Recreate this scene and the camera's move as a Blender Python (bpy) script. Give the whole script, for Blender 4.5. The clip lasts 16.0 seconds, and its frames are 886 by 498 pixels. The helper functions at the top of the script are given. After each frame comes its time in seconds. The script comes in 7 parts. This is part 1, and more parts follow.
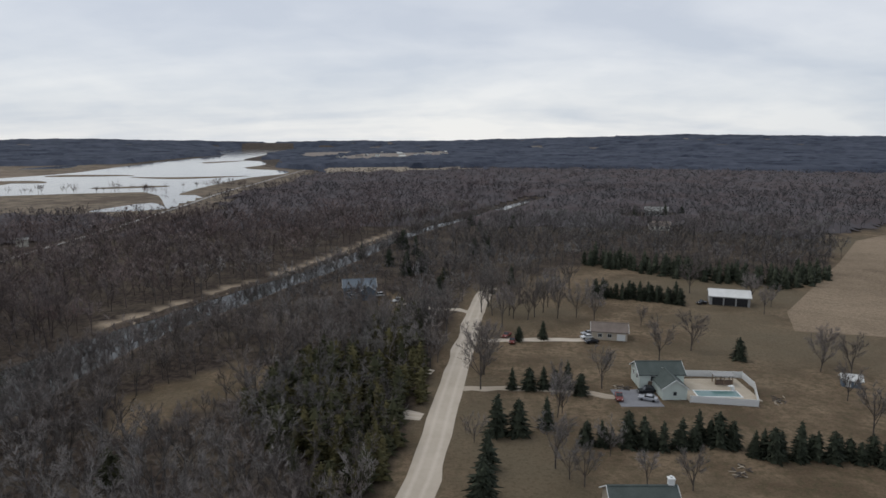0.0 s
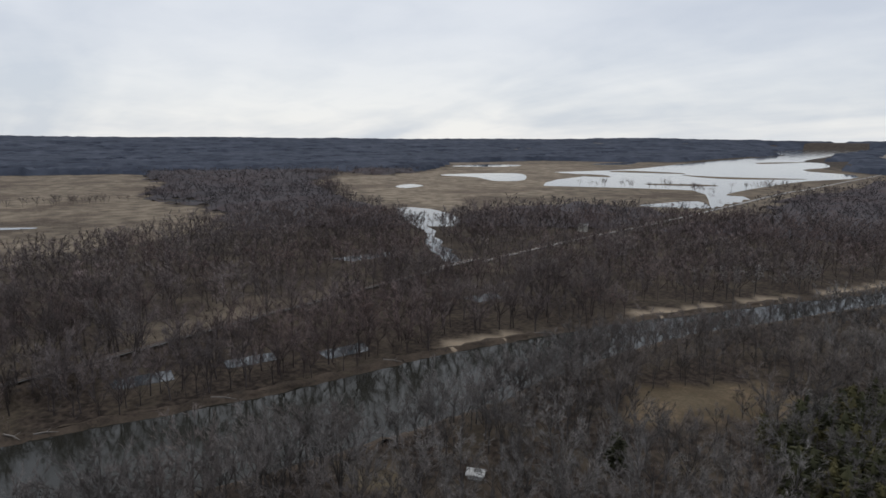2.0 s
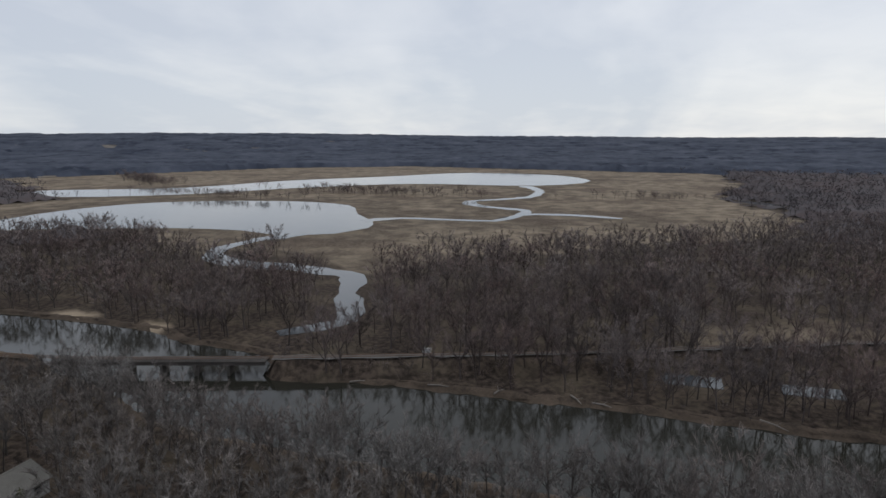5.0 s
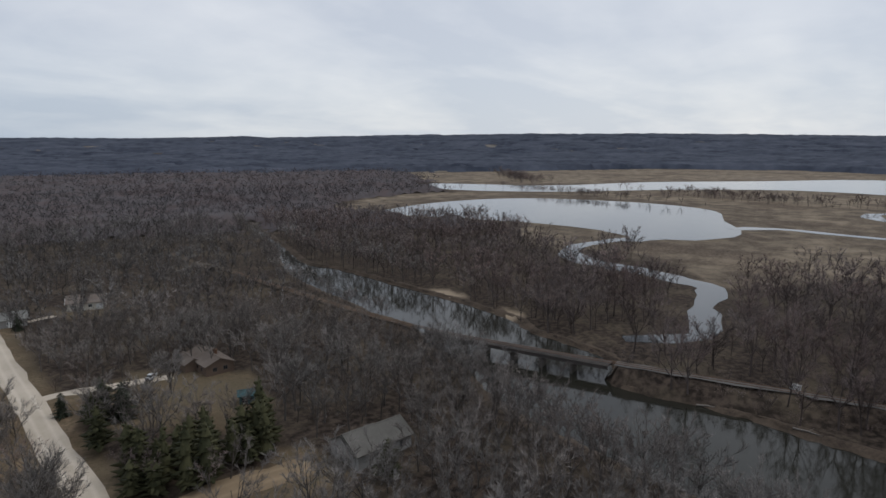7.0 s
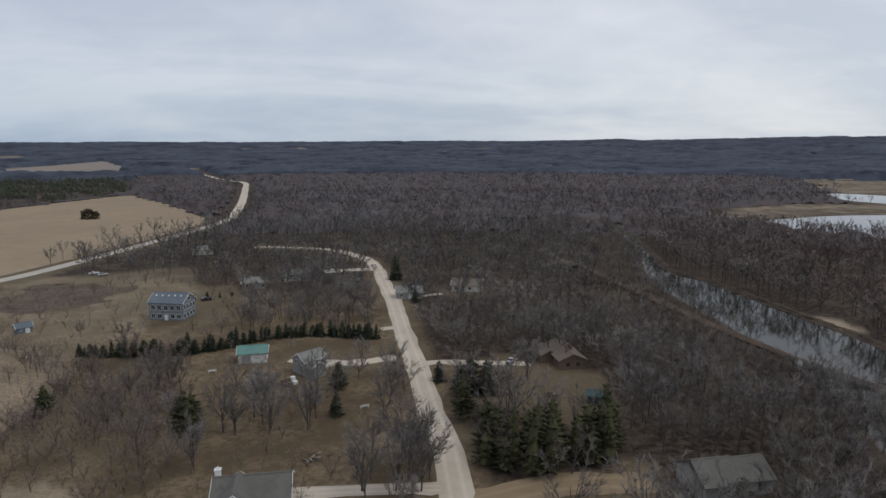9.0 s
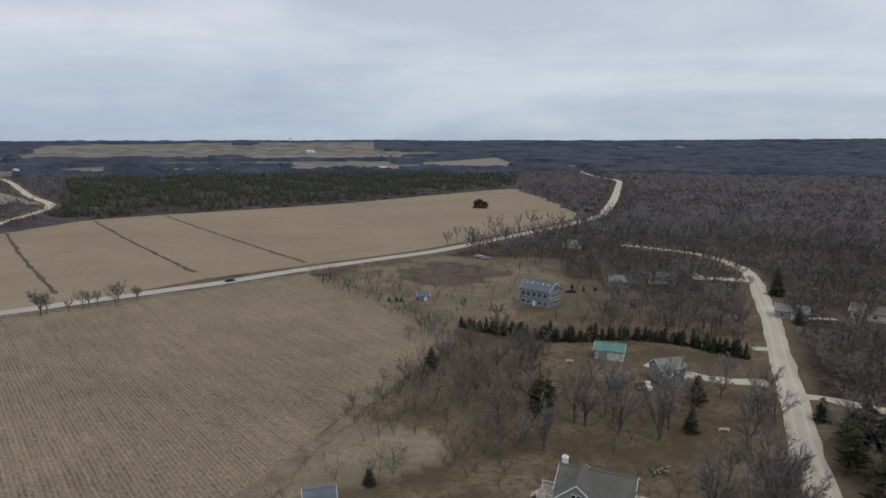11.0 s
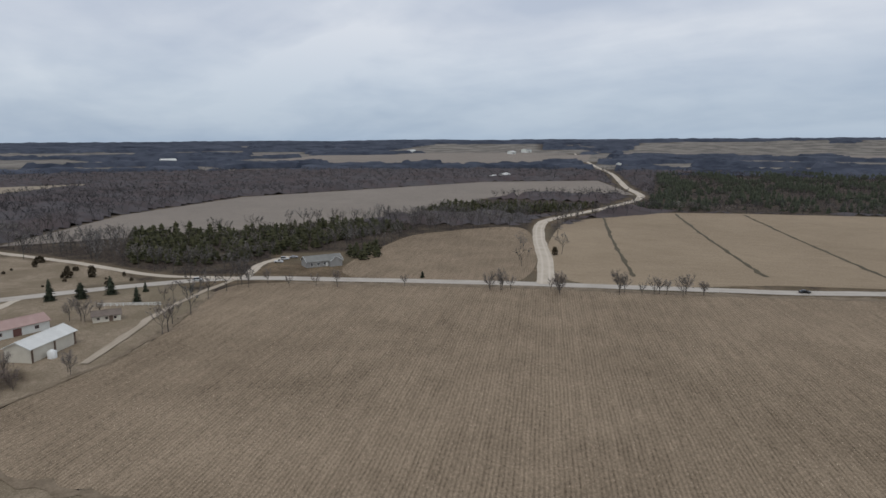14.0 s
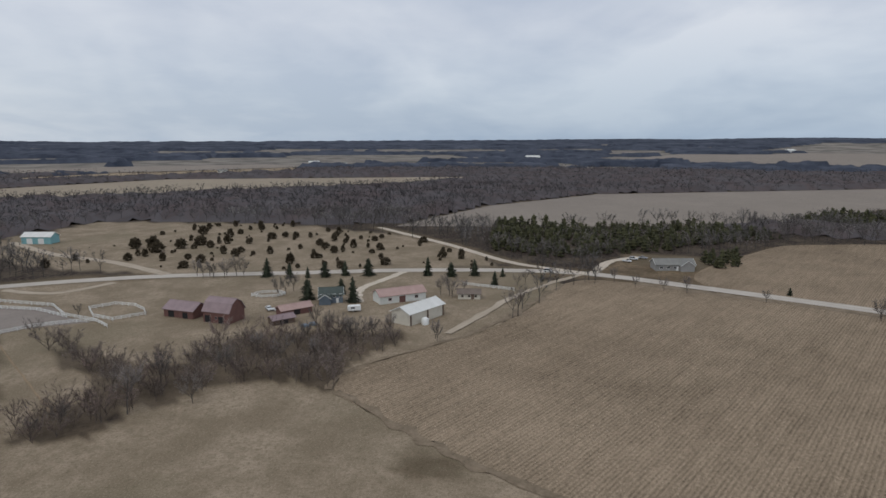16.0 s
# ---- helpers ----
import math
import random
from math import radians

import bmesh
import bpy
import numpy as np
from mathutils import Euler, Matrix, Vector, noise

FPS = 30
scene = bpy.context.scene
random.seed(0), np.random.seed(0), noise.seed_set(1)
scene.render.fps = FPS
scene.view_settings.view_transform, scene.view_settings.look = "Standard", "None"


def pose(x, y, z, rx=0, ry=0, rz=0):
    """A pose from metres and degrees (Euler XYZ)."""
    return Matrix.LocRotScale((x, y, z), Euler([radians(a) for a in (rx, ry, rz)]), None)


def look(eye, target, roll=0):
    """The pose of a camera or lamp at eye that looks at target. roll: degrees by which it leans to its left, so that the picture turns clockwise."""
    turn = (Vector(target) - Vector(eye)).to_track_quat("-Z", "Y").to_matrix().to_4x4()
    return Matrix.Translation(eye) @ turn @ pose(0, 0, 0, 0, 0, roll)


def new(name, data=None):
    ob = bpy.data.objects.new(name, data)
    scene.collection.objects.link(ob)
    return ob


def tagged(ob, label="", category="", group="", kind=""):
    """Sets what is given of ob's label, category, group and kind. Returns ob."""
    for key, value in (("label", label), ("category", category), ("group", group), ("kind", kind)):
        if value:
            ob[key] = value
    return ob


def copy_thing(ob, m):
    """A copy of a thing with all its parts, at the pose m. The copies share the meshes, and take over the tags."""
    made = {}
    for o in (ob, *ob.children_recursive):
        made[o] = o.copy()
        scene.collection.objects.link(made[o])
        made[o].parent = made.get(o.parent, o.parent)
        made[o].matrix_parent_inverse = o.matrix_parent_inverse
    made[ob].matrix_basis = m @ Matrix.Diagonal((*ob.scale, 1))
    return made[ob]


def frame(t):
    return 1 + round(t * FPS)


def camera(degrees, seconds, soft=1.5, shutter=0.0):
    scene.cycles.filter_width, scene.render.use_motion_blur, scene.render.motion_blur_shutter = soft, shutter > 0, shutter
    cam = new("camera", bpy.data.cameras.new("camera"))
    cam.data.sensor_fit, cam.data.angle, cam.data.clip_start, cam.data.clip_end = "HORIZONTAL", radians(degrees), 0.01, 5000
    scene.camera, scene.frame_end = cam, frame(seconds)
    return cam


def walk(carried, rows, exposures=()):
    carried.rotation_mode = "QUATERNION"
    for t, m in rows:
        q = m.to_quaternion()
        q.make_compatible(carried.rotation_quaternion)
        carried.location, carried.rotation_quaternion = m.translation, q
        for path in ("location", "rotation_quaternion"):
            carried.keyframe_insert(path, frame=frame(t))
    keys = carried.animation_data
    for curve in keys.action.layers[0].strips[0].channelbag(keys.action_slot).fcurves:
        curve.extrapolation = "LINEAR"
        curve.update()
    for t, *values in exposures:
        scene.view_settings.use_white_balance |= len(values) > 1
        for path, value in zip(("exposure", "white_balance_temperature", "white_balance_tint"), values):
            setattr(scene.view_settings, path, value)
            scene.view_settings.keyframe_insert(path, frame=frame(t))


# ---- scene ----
from mathutils.geometry import tessellate_polygon

cam = camera(69.3, 16.0, soft=1.55)
# seconds, x, y, z, yaw, pitch, roll: a drone that hangs over the road and pans to its left
PATH = [
    (0, 0.21, -0.10, 64.00, 0.12, -9.74, 0.11),
    (0.1, 0.32, 0.24, 63.99, 6.14, -9.74, 0.04),
    (0.2, 0.38, 0.61, 63.99, 12.01, -9.77, 0.04),
    (0.3, 0.38, 1.03, 64.00, 18.13, -9.66, 0.07),
    (0.4, 0.33, 1.45, 63.99, 24.33, -9.79, 0.03),
    (0.5, 0.28, 1.84, 63.98, 30.12, -9.73, -0.01),
    (0.6, 0.27, 2.17, 63.98, 33.94, -9.76, 0.02),
    (1, 0.28, 3.24, 63.97, 39.43, -9.77, 0.01),
    (1.5, -0.16, 4.24, 63.98, 42.50, -9.76, -0.00),
    (2, -1.05, 5.01, 64.00, 46.40, -9.74, 0.02),
    (2.5, -1.82, 5.72, 64.02, 53.56, -9.68, 0.03),
    (3, -2.61, 6.24, 63.99, 61.66, -9.67, 0.05),
    (3.5, -3.36, 6.73, 64.00, 70.31, -9.61, 0.05),
    (4, -4.13, 6.87, 64.02, 78.61, -9.57, 0.06),
    (6.3, -10.36, 6.20, 63.96, 115.29, -9.65, 0.10),
    (6.5, -10.66, 6.09, 63.96, 118.39, -9.62, 0.06),
    (7, -11.08, 5.80, 63.98, 126.23, -9.55, 0.06),
    (7.5, -11.51, 5.31, 63.98, 134.09, -9.49, 0.05),
    (8, -11.98, 4.84, 64.02, 142.00, -9.40, 0.03),
    (8.5, -12.10, 4.90, 64.06, 149.95, -9.34, 0.01),
    (9, -12.36, 4.94, 64.05, 158.38, -9.30, 0.02),
    (9.2, -12.41, 4.83, 64.05, 161.74, -9.32, 0.02),
    (11.3, -12.56, 3.57, 64.01, 195.49, -9.46, -0.04),
    (11.5, -12.51, 3.41, 64.01, 198.66, -9.46, -0.02),
    (12, -12.33, 2.93, 64.01, 206.28, -9.48, -0.01),
    (12.5, -12.02, 2.49, 64.02, 215.05, -9.52, -0.02),
    (13, -11.49, 1.82, 63.99, 222.64, -9.55, -0.00),
    (13.5, -10.89, 1.38, 63.99, 230.78, -9.61, 0.03),
    (14, -10.41, 1.14, 63.99, 239.47, -9.68, 0.01),
    (14.5, -10.06, 0.84, 64.00, 247.55, -9.74, -0.01),
    (15, -9.88, 0.85, 64.00, 255.52, -9.81, -0.01),
    (15.5, -9.68, 0.71, 64.00, 263.65, -9.85, -0.03),
    (16, -9.57, 0.72, 64.00, 270.42, -9.84, -0.00),
]
EXPOSURES = [(0.0, 0.0), (16.0, 0.0)]
walk(cam, [(t, pose(x, y, z, 90 + pitch, roll, yaw)) for t, x, y, z, yaw, pitch, roll in PATH], EXPOSURES)

# ---- world and sun ----
SUN_TURN, SUN_HIGH = radians(50), radians(60)
SUN_WAY = Vector((-math.sin(SUN_TURN) * math.cos(SUN_HIGH), math.cos(SUN_TURN) * math.cos(SUN_HIGH), math.sin(SUN_HIGH)))


class Nodes:
    """Short calls that add nodes to a tree and join them."""

    def __init__(self, tree):
        self.tree = tree

    def add(self, kind, inputs=(), **values):
        node = self.tree.nodes.new("ShaderNode" + kind)
        for key, value in values.items():
            setattr(node, key, value)
        for key, value in dict(inputs).items():
            if hasattr(value, "is_output"):
                self.tree.links.new(value, node.inputs[key])
            else:
                node.inputs[key].default_value = value
        return node

    def math(self, op, a, b=0.0, clamp=False):
        return self.add("Math", {0: a, 1: b}, operation=op, use_clamp=clamp).outputs[0]

    def mix(self, fac, a, b):
        node = self.tree.nodes.new("ShaderNodeMix")
        node.data_type = "RGBA"
        for key, value in ((0, fac), (6, a), (7, b)):
            if hasattr(value, "is_output"):
                self.tree.links.new(value, node.inputs[key])
            else:
                node.inputs[key].default_value = (*value, 1) if isinstance(value, tuple) and len(value) == 3 else value
        return node.outputs[2]

    def noise(self, vector, scale, detail=3.0, rough=0.5, distort=0.0):
        return self.add("TexNoise", {"Vector": vector, "Scale": scale, "Detail": detail, "Roughness": rough, "Distortion": distort}).outputs["Fac"]

    def ramp(self, fac, low, high):
        return self.add("MapRange", {"Value": fac, "From Min": low, "From Max": high}).outputs["Result"]


world = bpy.data.worlds.new("world")
scene.world = world
world.use_nodes = True
n = Nodes(world.node_tree)
n.tree.nodes.clear()
sky = n.add("TexSky", sky_type="NISHITA", sun_disc=False, sun_elevation=SUN_HIGH, sun_rotation=-SUN_TURN).outputs[0]
way = n.add("TexCoord").outputs["Generated"]
part3 = n.add("SeparateXYZ", {0: way})
high = n.math("MAXIMUM", part3.outputs[2], 0.0)
sheet = n.math("ADD", high, 0.22)
flat = n.add("CombineXYZ", {0: n.math("DIVIDE", part3.outputs[0], sheet), 1: n.math("DIVIDE", part3.outputs[1], sheet), 2: 0.0}).outputs[0]
toward = n.add("VectorMath", {0: way, 1: (-math.sin(SUN_TURN), math.cos(SUN_TURN), 0.0)}, operation="DOT_PRODUCT").outputs["Value"]
bright_side = n.ramp(toward, -0.95, 0.45)
streaks = n.noise(n.add("Mapping", {"Vector": flat, "Rotation": (0, 0, 0.5), "Scale": (0.5, 1.0, 1)}).outputs[0], 0.85, 4, 0.48, 0.7)
wisps = n.noise(flat, 3.4, 5, 0.55, 0.3)
clouds = n.ramp(n.math("ADD", n.math("MULTIPLY", streaks, 0.8), n.math("MULTIPLY", wisps, 0.2)), 0.40, 0.61)
deck = n.mix(clouds, (0.50, 0.555, 0.66), (0.71, 0.745, 0.81))
low_far = n.mix(clouds, (0.33, 0.43, 0.57), (0.42, 0.52, 0.65))
low_near = n.mix(clouds, (0.64, 0.69, 0.76), (0.92, 0.92, 0.91))
low = n.mix(bright_side, low_far, low_near)
deck = n.mix(n.math("MULTIPLY", bright_side, 0.22), deck, (0.95, 0.96, 0.97))
deck = n.mix(n.ramp(high, 0.0, 0.16), low, deck)
veil = n.add("VectorMath", {0: sky, "Scale": 0.10}, operation="SCALE").outputs[0]
total = n.mix(0.9, veil, deck)
back = n.add("Background", {"Color": total, "Strength": 1.0})
n.tree.links.new(back.outputs[0], n.add("OutputWorld").inputs[0])

sun_data = bpy.data.lights.new("sun", "SUN")
sun_data.energy, sun_data.angle, sun_data.color = 0.75, radians(30), (1.0, 0.96, 0.9)
sun = new("sun", sun_data)
sun.matrix_world = look(SUN_WAY * 100, (0, 0, 0))

# ---- materials ----


def material(name):
    m = bpy.data.materials.new(name)
    m.use_nodes = True
    nodes = Nodes(m.node_tree)
    nodes.tree.nodes.clear()
    return m, nodes


def finish(nodes, colour, rough=0.9, bump=None, depth=0.05, metal=0.0, spec=0.2):
    inputs = {"Base Color": colour, "Roughness": rough, "Metallic": metal, "Specular IOR Level": spec}
    if bump is not None:
        inputs["Normal"] = nodes.add("Bump", {"Height": bump, "Strength": 0.8, "Distance": depth}).outputs[0]
    shader = nodes.add("BsdfPrincipled", inputs)
    nodes.tree.links.new(shader.outputs[0], nodes.add("OutputMaterial").inputs[0])


def rgba(c):
    return (*c, 1.0)


def plain(name, dark, light, large=0.3, fine=8.0, rough=0.85, depth=0.02, metal=0.0, spec=0.25, island=0.0, each=0.0):
    """A surface between two colours: large stains, fine grain, and a shift for each island or object."""
    m, nodes = material(name)
    at = nodes.add("TexCoord").outputs["Object"]
    a, b = nodes.noise(at, large, 4, 0.6), nodes.noise(at, fine, 4, 0.6)
    fac = nodes.math("ADD", nodes.math("MULTIPLY", a, 0.6), nodes.math("MULTIPLY", b, 0.4))
    fac = nodes.ramp(fac, 0.32, 0.68)
    if island:
        fac = nodes.math("ADD", nodes.math("MULTIPLY", fac, 1 - island), nodes.math("MULTIPLY", nodes.add("NewGeometry").outputs["Random Per Island"], island))
    if each:
        fac = nodes.math("ADD", nodes.math("MULTIPLY", fac, 1 - each), nodes.math("MULTIPLY", nodes.add("ObjectInfo").outputs["Random"], each))
    finish(nodes, nodes.mix(fac, rgba(dark), rgba(light)), rough, b, depth, metal, spec)
    return m


def ground_material():
    m, nodes = material("ground_cover")
    at = nodes.add("TexCoord").outputs["Object"]
    whole = nodes.add("Attribute", attribute_name="cover")
    cover = nodes.add("SeparateColor", {0: whole.outputs["Color"]})
    big, mid, fine, tiny = (nodes.noise(at, s, 5, 0.62) for s in (0.012, 0.06, 0.5, 2.5))
    litter = nodes.mix(nodes.ramp(fine, 0.40, 0.62), rgba((0.022, 0.017, 0.014)), rgba((0.080, 0.061, 0.048)))
    litter = nodes.mix(nodes.math("MULTIPLY", nodes.ramp(mid, 0.47, 0.67), 0.45), litter, nodes.mix(tiny, rgba((0.095, 0.082, 0.055)), rgba((0.185, 0.146, 0.104))))
    lawn = nodes.mix(nodes.ramp(mid, 0.40, 0.60), rgba((0.094, 0.067, 0.043)), rgba((0.192, 0.140, 0.092)))
    lawn = nodes.mix(nodes.math("MULTIPLY", nodes.ramp(fine, 0.46, 0.62), 0.75), lawn, rgba((0.075, 0.063, 0.036)))
    lawn = nodes.mix(nodes.ramp(big, 0.46, 0.60), lawn, nodes.mix(fine, rgba((0.092, 0.077, 0.050)), rgba((0.156, 0.123, 0.083))))
    lawn = nodes.mix(nodes.math("MULTIPLY", nodes.ramp(tiny, 0.5, 0.8), 0.4), lawn, rgba((0.24, 0.18, 0.125)))
    lawn = nodes.mix(nodes.math("MULTIPLY", nodes.ramp(nodes.noise(at, 1.1, 4, 0.7), 0.50, 0.36), 0.5), lawn, rgba((0.060, 0.048, 0.028)))
    hay = nodes.mix(nodes.ramp(mid, 0.40, 0.62), rgba((0.190, 0.150, 0.104)), rgba((0.300, 0.240, 0.176)))
    hay = nodes.mix(nodes.math("MULTIPLY", nodes.ramp(fine, 0.45, 0.62), 0.55), hay, rgba((0.165, 0.134, 0.090)))
    hay = nodes.mix(nodes.math("MULTIPLY", nodes.ramp(big, 0.52, 0.64), 0.6), hay, nodes.mix(tiny, rgba((0.120, 0.104, 0.064)), rgba((0.200, 0.165, 0.112))))
    hay = nodes.mix(nodes.math("MULTIPLY", nodes.ramp(tiny, 0.52, 0.66), 0.5), hay, rgba((0.37, 0.30, 0.225)))
    hay = nodes.mix(nodes.math("MULTIPLY", nodes.ramp(nodes.noise(at, 1.4, 4, 0.7), 0.50, 0.36), 0.55), hay, rgba((0.120, 0.096, 0.062)))
    # hay greyed for distance haze, mixed into the colour of far plots
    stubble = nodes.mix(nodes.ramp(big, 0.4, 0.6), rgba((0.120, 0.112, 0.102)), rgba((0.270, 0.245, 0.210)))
    hay = nodes.mix(nodes.add("Attribute", attribute_name="haze_share").outputs["Fac"], hay, stubble)
    marsh = nodes.mix(nodes.ramp(mid, 0.38, 0.60), rgba((0.120, 0.095, 0.068)), rgba((0.280, 0.226, 0.166)))
    marsh = nodes.mix(nodes.math("MULTIPLY", nodes.ramp(big, 0.49, 0.60), 0.8), marsh, nodes.mix(fine, rgba((0.070, 0.050, 0.038)), rgba((0.135, 0.100, 0.075))))
    marsh = nodes.mix(nodes.math("MULTIPLY", nodes.ramp(fine, 0.45, 0.8), 0.5), marsh, rgba((0.330, 0.275, 0.205)))
    sand = nodes.mix(fine, rgba((0.30, 0.235, 0.165)), rgba((0.42, 0.34, 0.25)))
    colour = nodes.mix(cover.outputs[0], litter, lawn)
    colour = nodes.mix(whole.outputs["Alpha"], colour, hay)
    colour = nodes.mix(cover.outputs[1], colour, marsh)
    colour = nodes.mix(cover.outputs[2], colour, sand)
    finish(nodes, colour, 0.95, nodes.math("ADD", fine, tiny), 0.15, spec=0.1)
    return m


def field_material(name, dark, light, way, period=1.5, strong=0.5):
    m, nodes = material(name)
    at = nodes.add("TexCoord").outputs["Object"]
    across = nodes.add("VectorMath", {0: at, 1: (-way[1], way[0], 0.0)}, operation="DOT_PRODUCT").outputs["Value"]
    along = nodes.add("VectorMath", {0: at, 1: (way[0], way[1], 0.0)}, operation="DOT_PRODUCT").outputs["Value"]
    wobble = nodes.noise(at, 0.05, 3)
    stretched = nodes.add("CombineXYZ", {0: across, 1: nodes.math("MULTIPLY", along, 0.06), 2: 0.0}).outputs[0]
    turn = nodes.math("MULTIPLY", nodes.math("ADD", across, nodes.math("MULTIPLY", wobble, 0.7)), 2 * math.pi / period)
    rows = nodes.ramp(nodes.math("SINE", turn), -0.1, 0.6)
    lanes = nodes.noise(stretched, 0.5, 4, 0.65)
    big, mid, fine, tiny = (nodes.noise(at, f, 5, 0.68) for f in (0.012, 0.07, 0.9, 3.0))
    broken = nodes.math("MULTIPLY", rows, nodes.ramp(nodes.noise(stretched, 1.3, 3, 0.6), 0.30, 0.60))
    fac = nodes.math("ADD", nodes.math("MULTIPLY", big, 0.45), nodes.math("MULTIPLY", mid, 0.25))
    fac = nodes.math("ADD", fac, nodes.math("MULTIPLY", lanes, 0.30))
    fac = nodes.math("ADD", nodes.math("MULTIPLY", nodes.ramp(fac, 0.36, 0.66), 0.60), 0.24)
    fac = nodes.math("SUBTRACT", fac, nodes.math("MULTIPLY", broken, strong))
    speck = nodes.math("ADD", nodes.math("MULTIPLY", fine, 0.45), nodes.math("MULTIPLY", tiny, 0.55))
    fac = nodes.math("ADD", fac, nodes.math("MULTIPLY", nodes.math("SUBTRACT", nodes.ramp(speck, 0.36, 0.64), 0.42), 0.85), True)
    finish(nodes, nodes.mix(fac, rgba(dark), rgba(light)), 0.95, nodes.math("SUBTRACT", fine, rows), 0.12, spec=0.08)
    return m


def road_material(name, dark, light, worn):
    m, nodes = material(name)
    at = nodes.add("TexCoord").outputs["Object"]
    side = nodes.add("SeparateXYZ", {0: nodes.add("UVMap").outputs[0]}).outputs[0]
    wheel = nodes.math("ABSOLUTE", nodes.math("SUBTRACT", nodes.math("ABSOLUTE", side), 0.42))
    track = nodes.ramp(nodes.math("ADD", wheel, nodes.math("MULTIPLY", nodes.noise(at, 0.4, 3), 0.2)), 0.32, 0.10)
    a, b = nodes.noise(at, 0.09, 4, 0.6), nodes.noise(at, 2.0, 5, 0.7)
    colour = nodes.mix(nodes.ramp(a, 0.3, 0.7), rgba(dark), rgba(light))
    colour = nodes.mix(nodes.math("MULTIPLY", track, 0.6), colour, rgba(worn))
    colour = nodes.mix(nodes.math("MULTIPLY", nodes.ramp(b, 0.45, 0.85), 0.35), colour, rgba(dark))
    finish(nodes, colour, 0.92, b, 0.03, spec=0.15)
    return m


def water_material(name, ripple, tint, spec=0.5):
    m, nodes = material(name)
    at = nodes.add("TexCoord").outputs["Object"]
    waves = nodes.math("ADD", nodes.noise(at, 0.5, 3, 0.6), nodes.math("MULTIPLY", nodes.noise(at, 0.05, 3), 2.0))
    normal = nodes.add("Bump", {"Height": waves, "Strength": ripple, "Distance": 0.1}).outputs[0]
    shader = nodes.add("BsdfPrincipled", {"Base Color": rgba(tint), "Roughness": 0.07, "IOR": 1.333, "Specular IOR Level": spec, "Normal": normal})
    nodes.tree.links.new(shader.outputs[0], nodes.add("OutputMaterial").inputs[0])
    return m


def bark_material(name, dark, light, warm):
    """Bark whose tone shifts from tree to tree (the mesh's own "tone") and from twig to twig."""
    m, nodes = material(name)
    geometry = nodes.add("NewGeometry")
    tone = nodes.add("Attribute", attribute_name="tone").outputs["Fac"]
    stand = nodes.noise(geometry.outputs["Position"], 0.016, 3, 0.6)
    shade = nodes.math("ADD", nodes.math("MULTIPLY", geometry.outputs["Random Per Island"], 0.1), nodes.math("MULTIPLY", tone, 0.9))
    colour = nodes.mix(shade, rgba(dark), rgba(light))
    warmth = nodes.math("ADD", nodes.ramp(stand, 0.40, 0.62), nodes.math("MULTIPLY", nodes.math("SUBTRACT", nodes.math("FRACT", nodes.math("MULTIPLY", tone, 7.3)), 0.5), 0.9), True)
    colour = nodes.mix(nodes.math("MULTIPLY", warmth, 0.85), colour, nodes.mix(shade, rgba(dark), rgba(warm)))
    finish(nodes, colour, 0.95, spec=0.05)
    return m


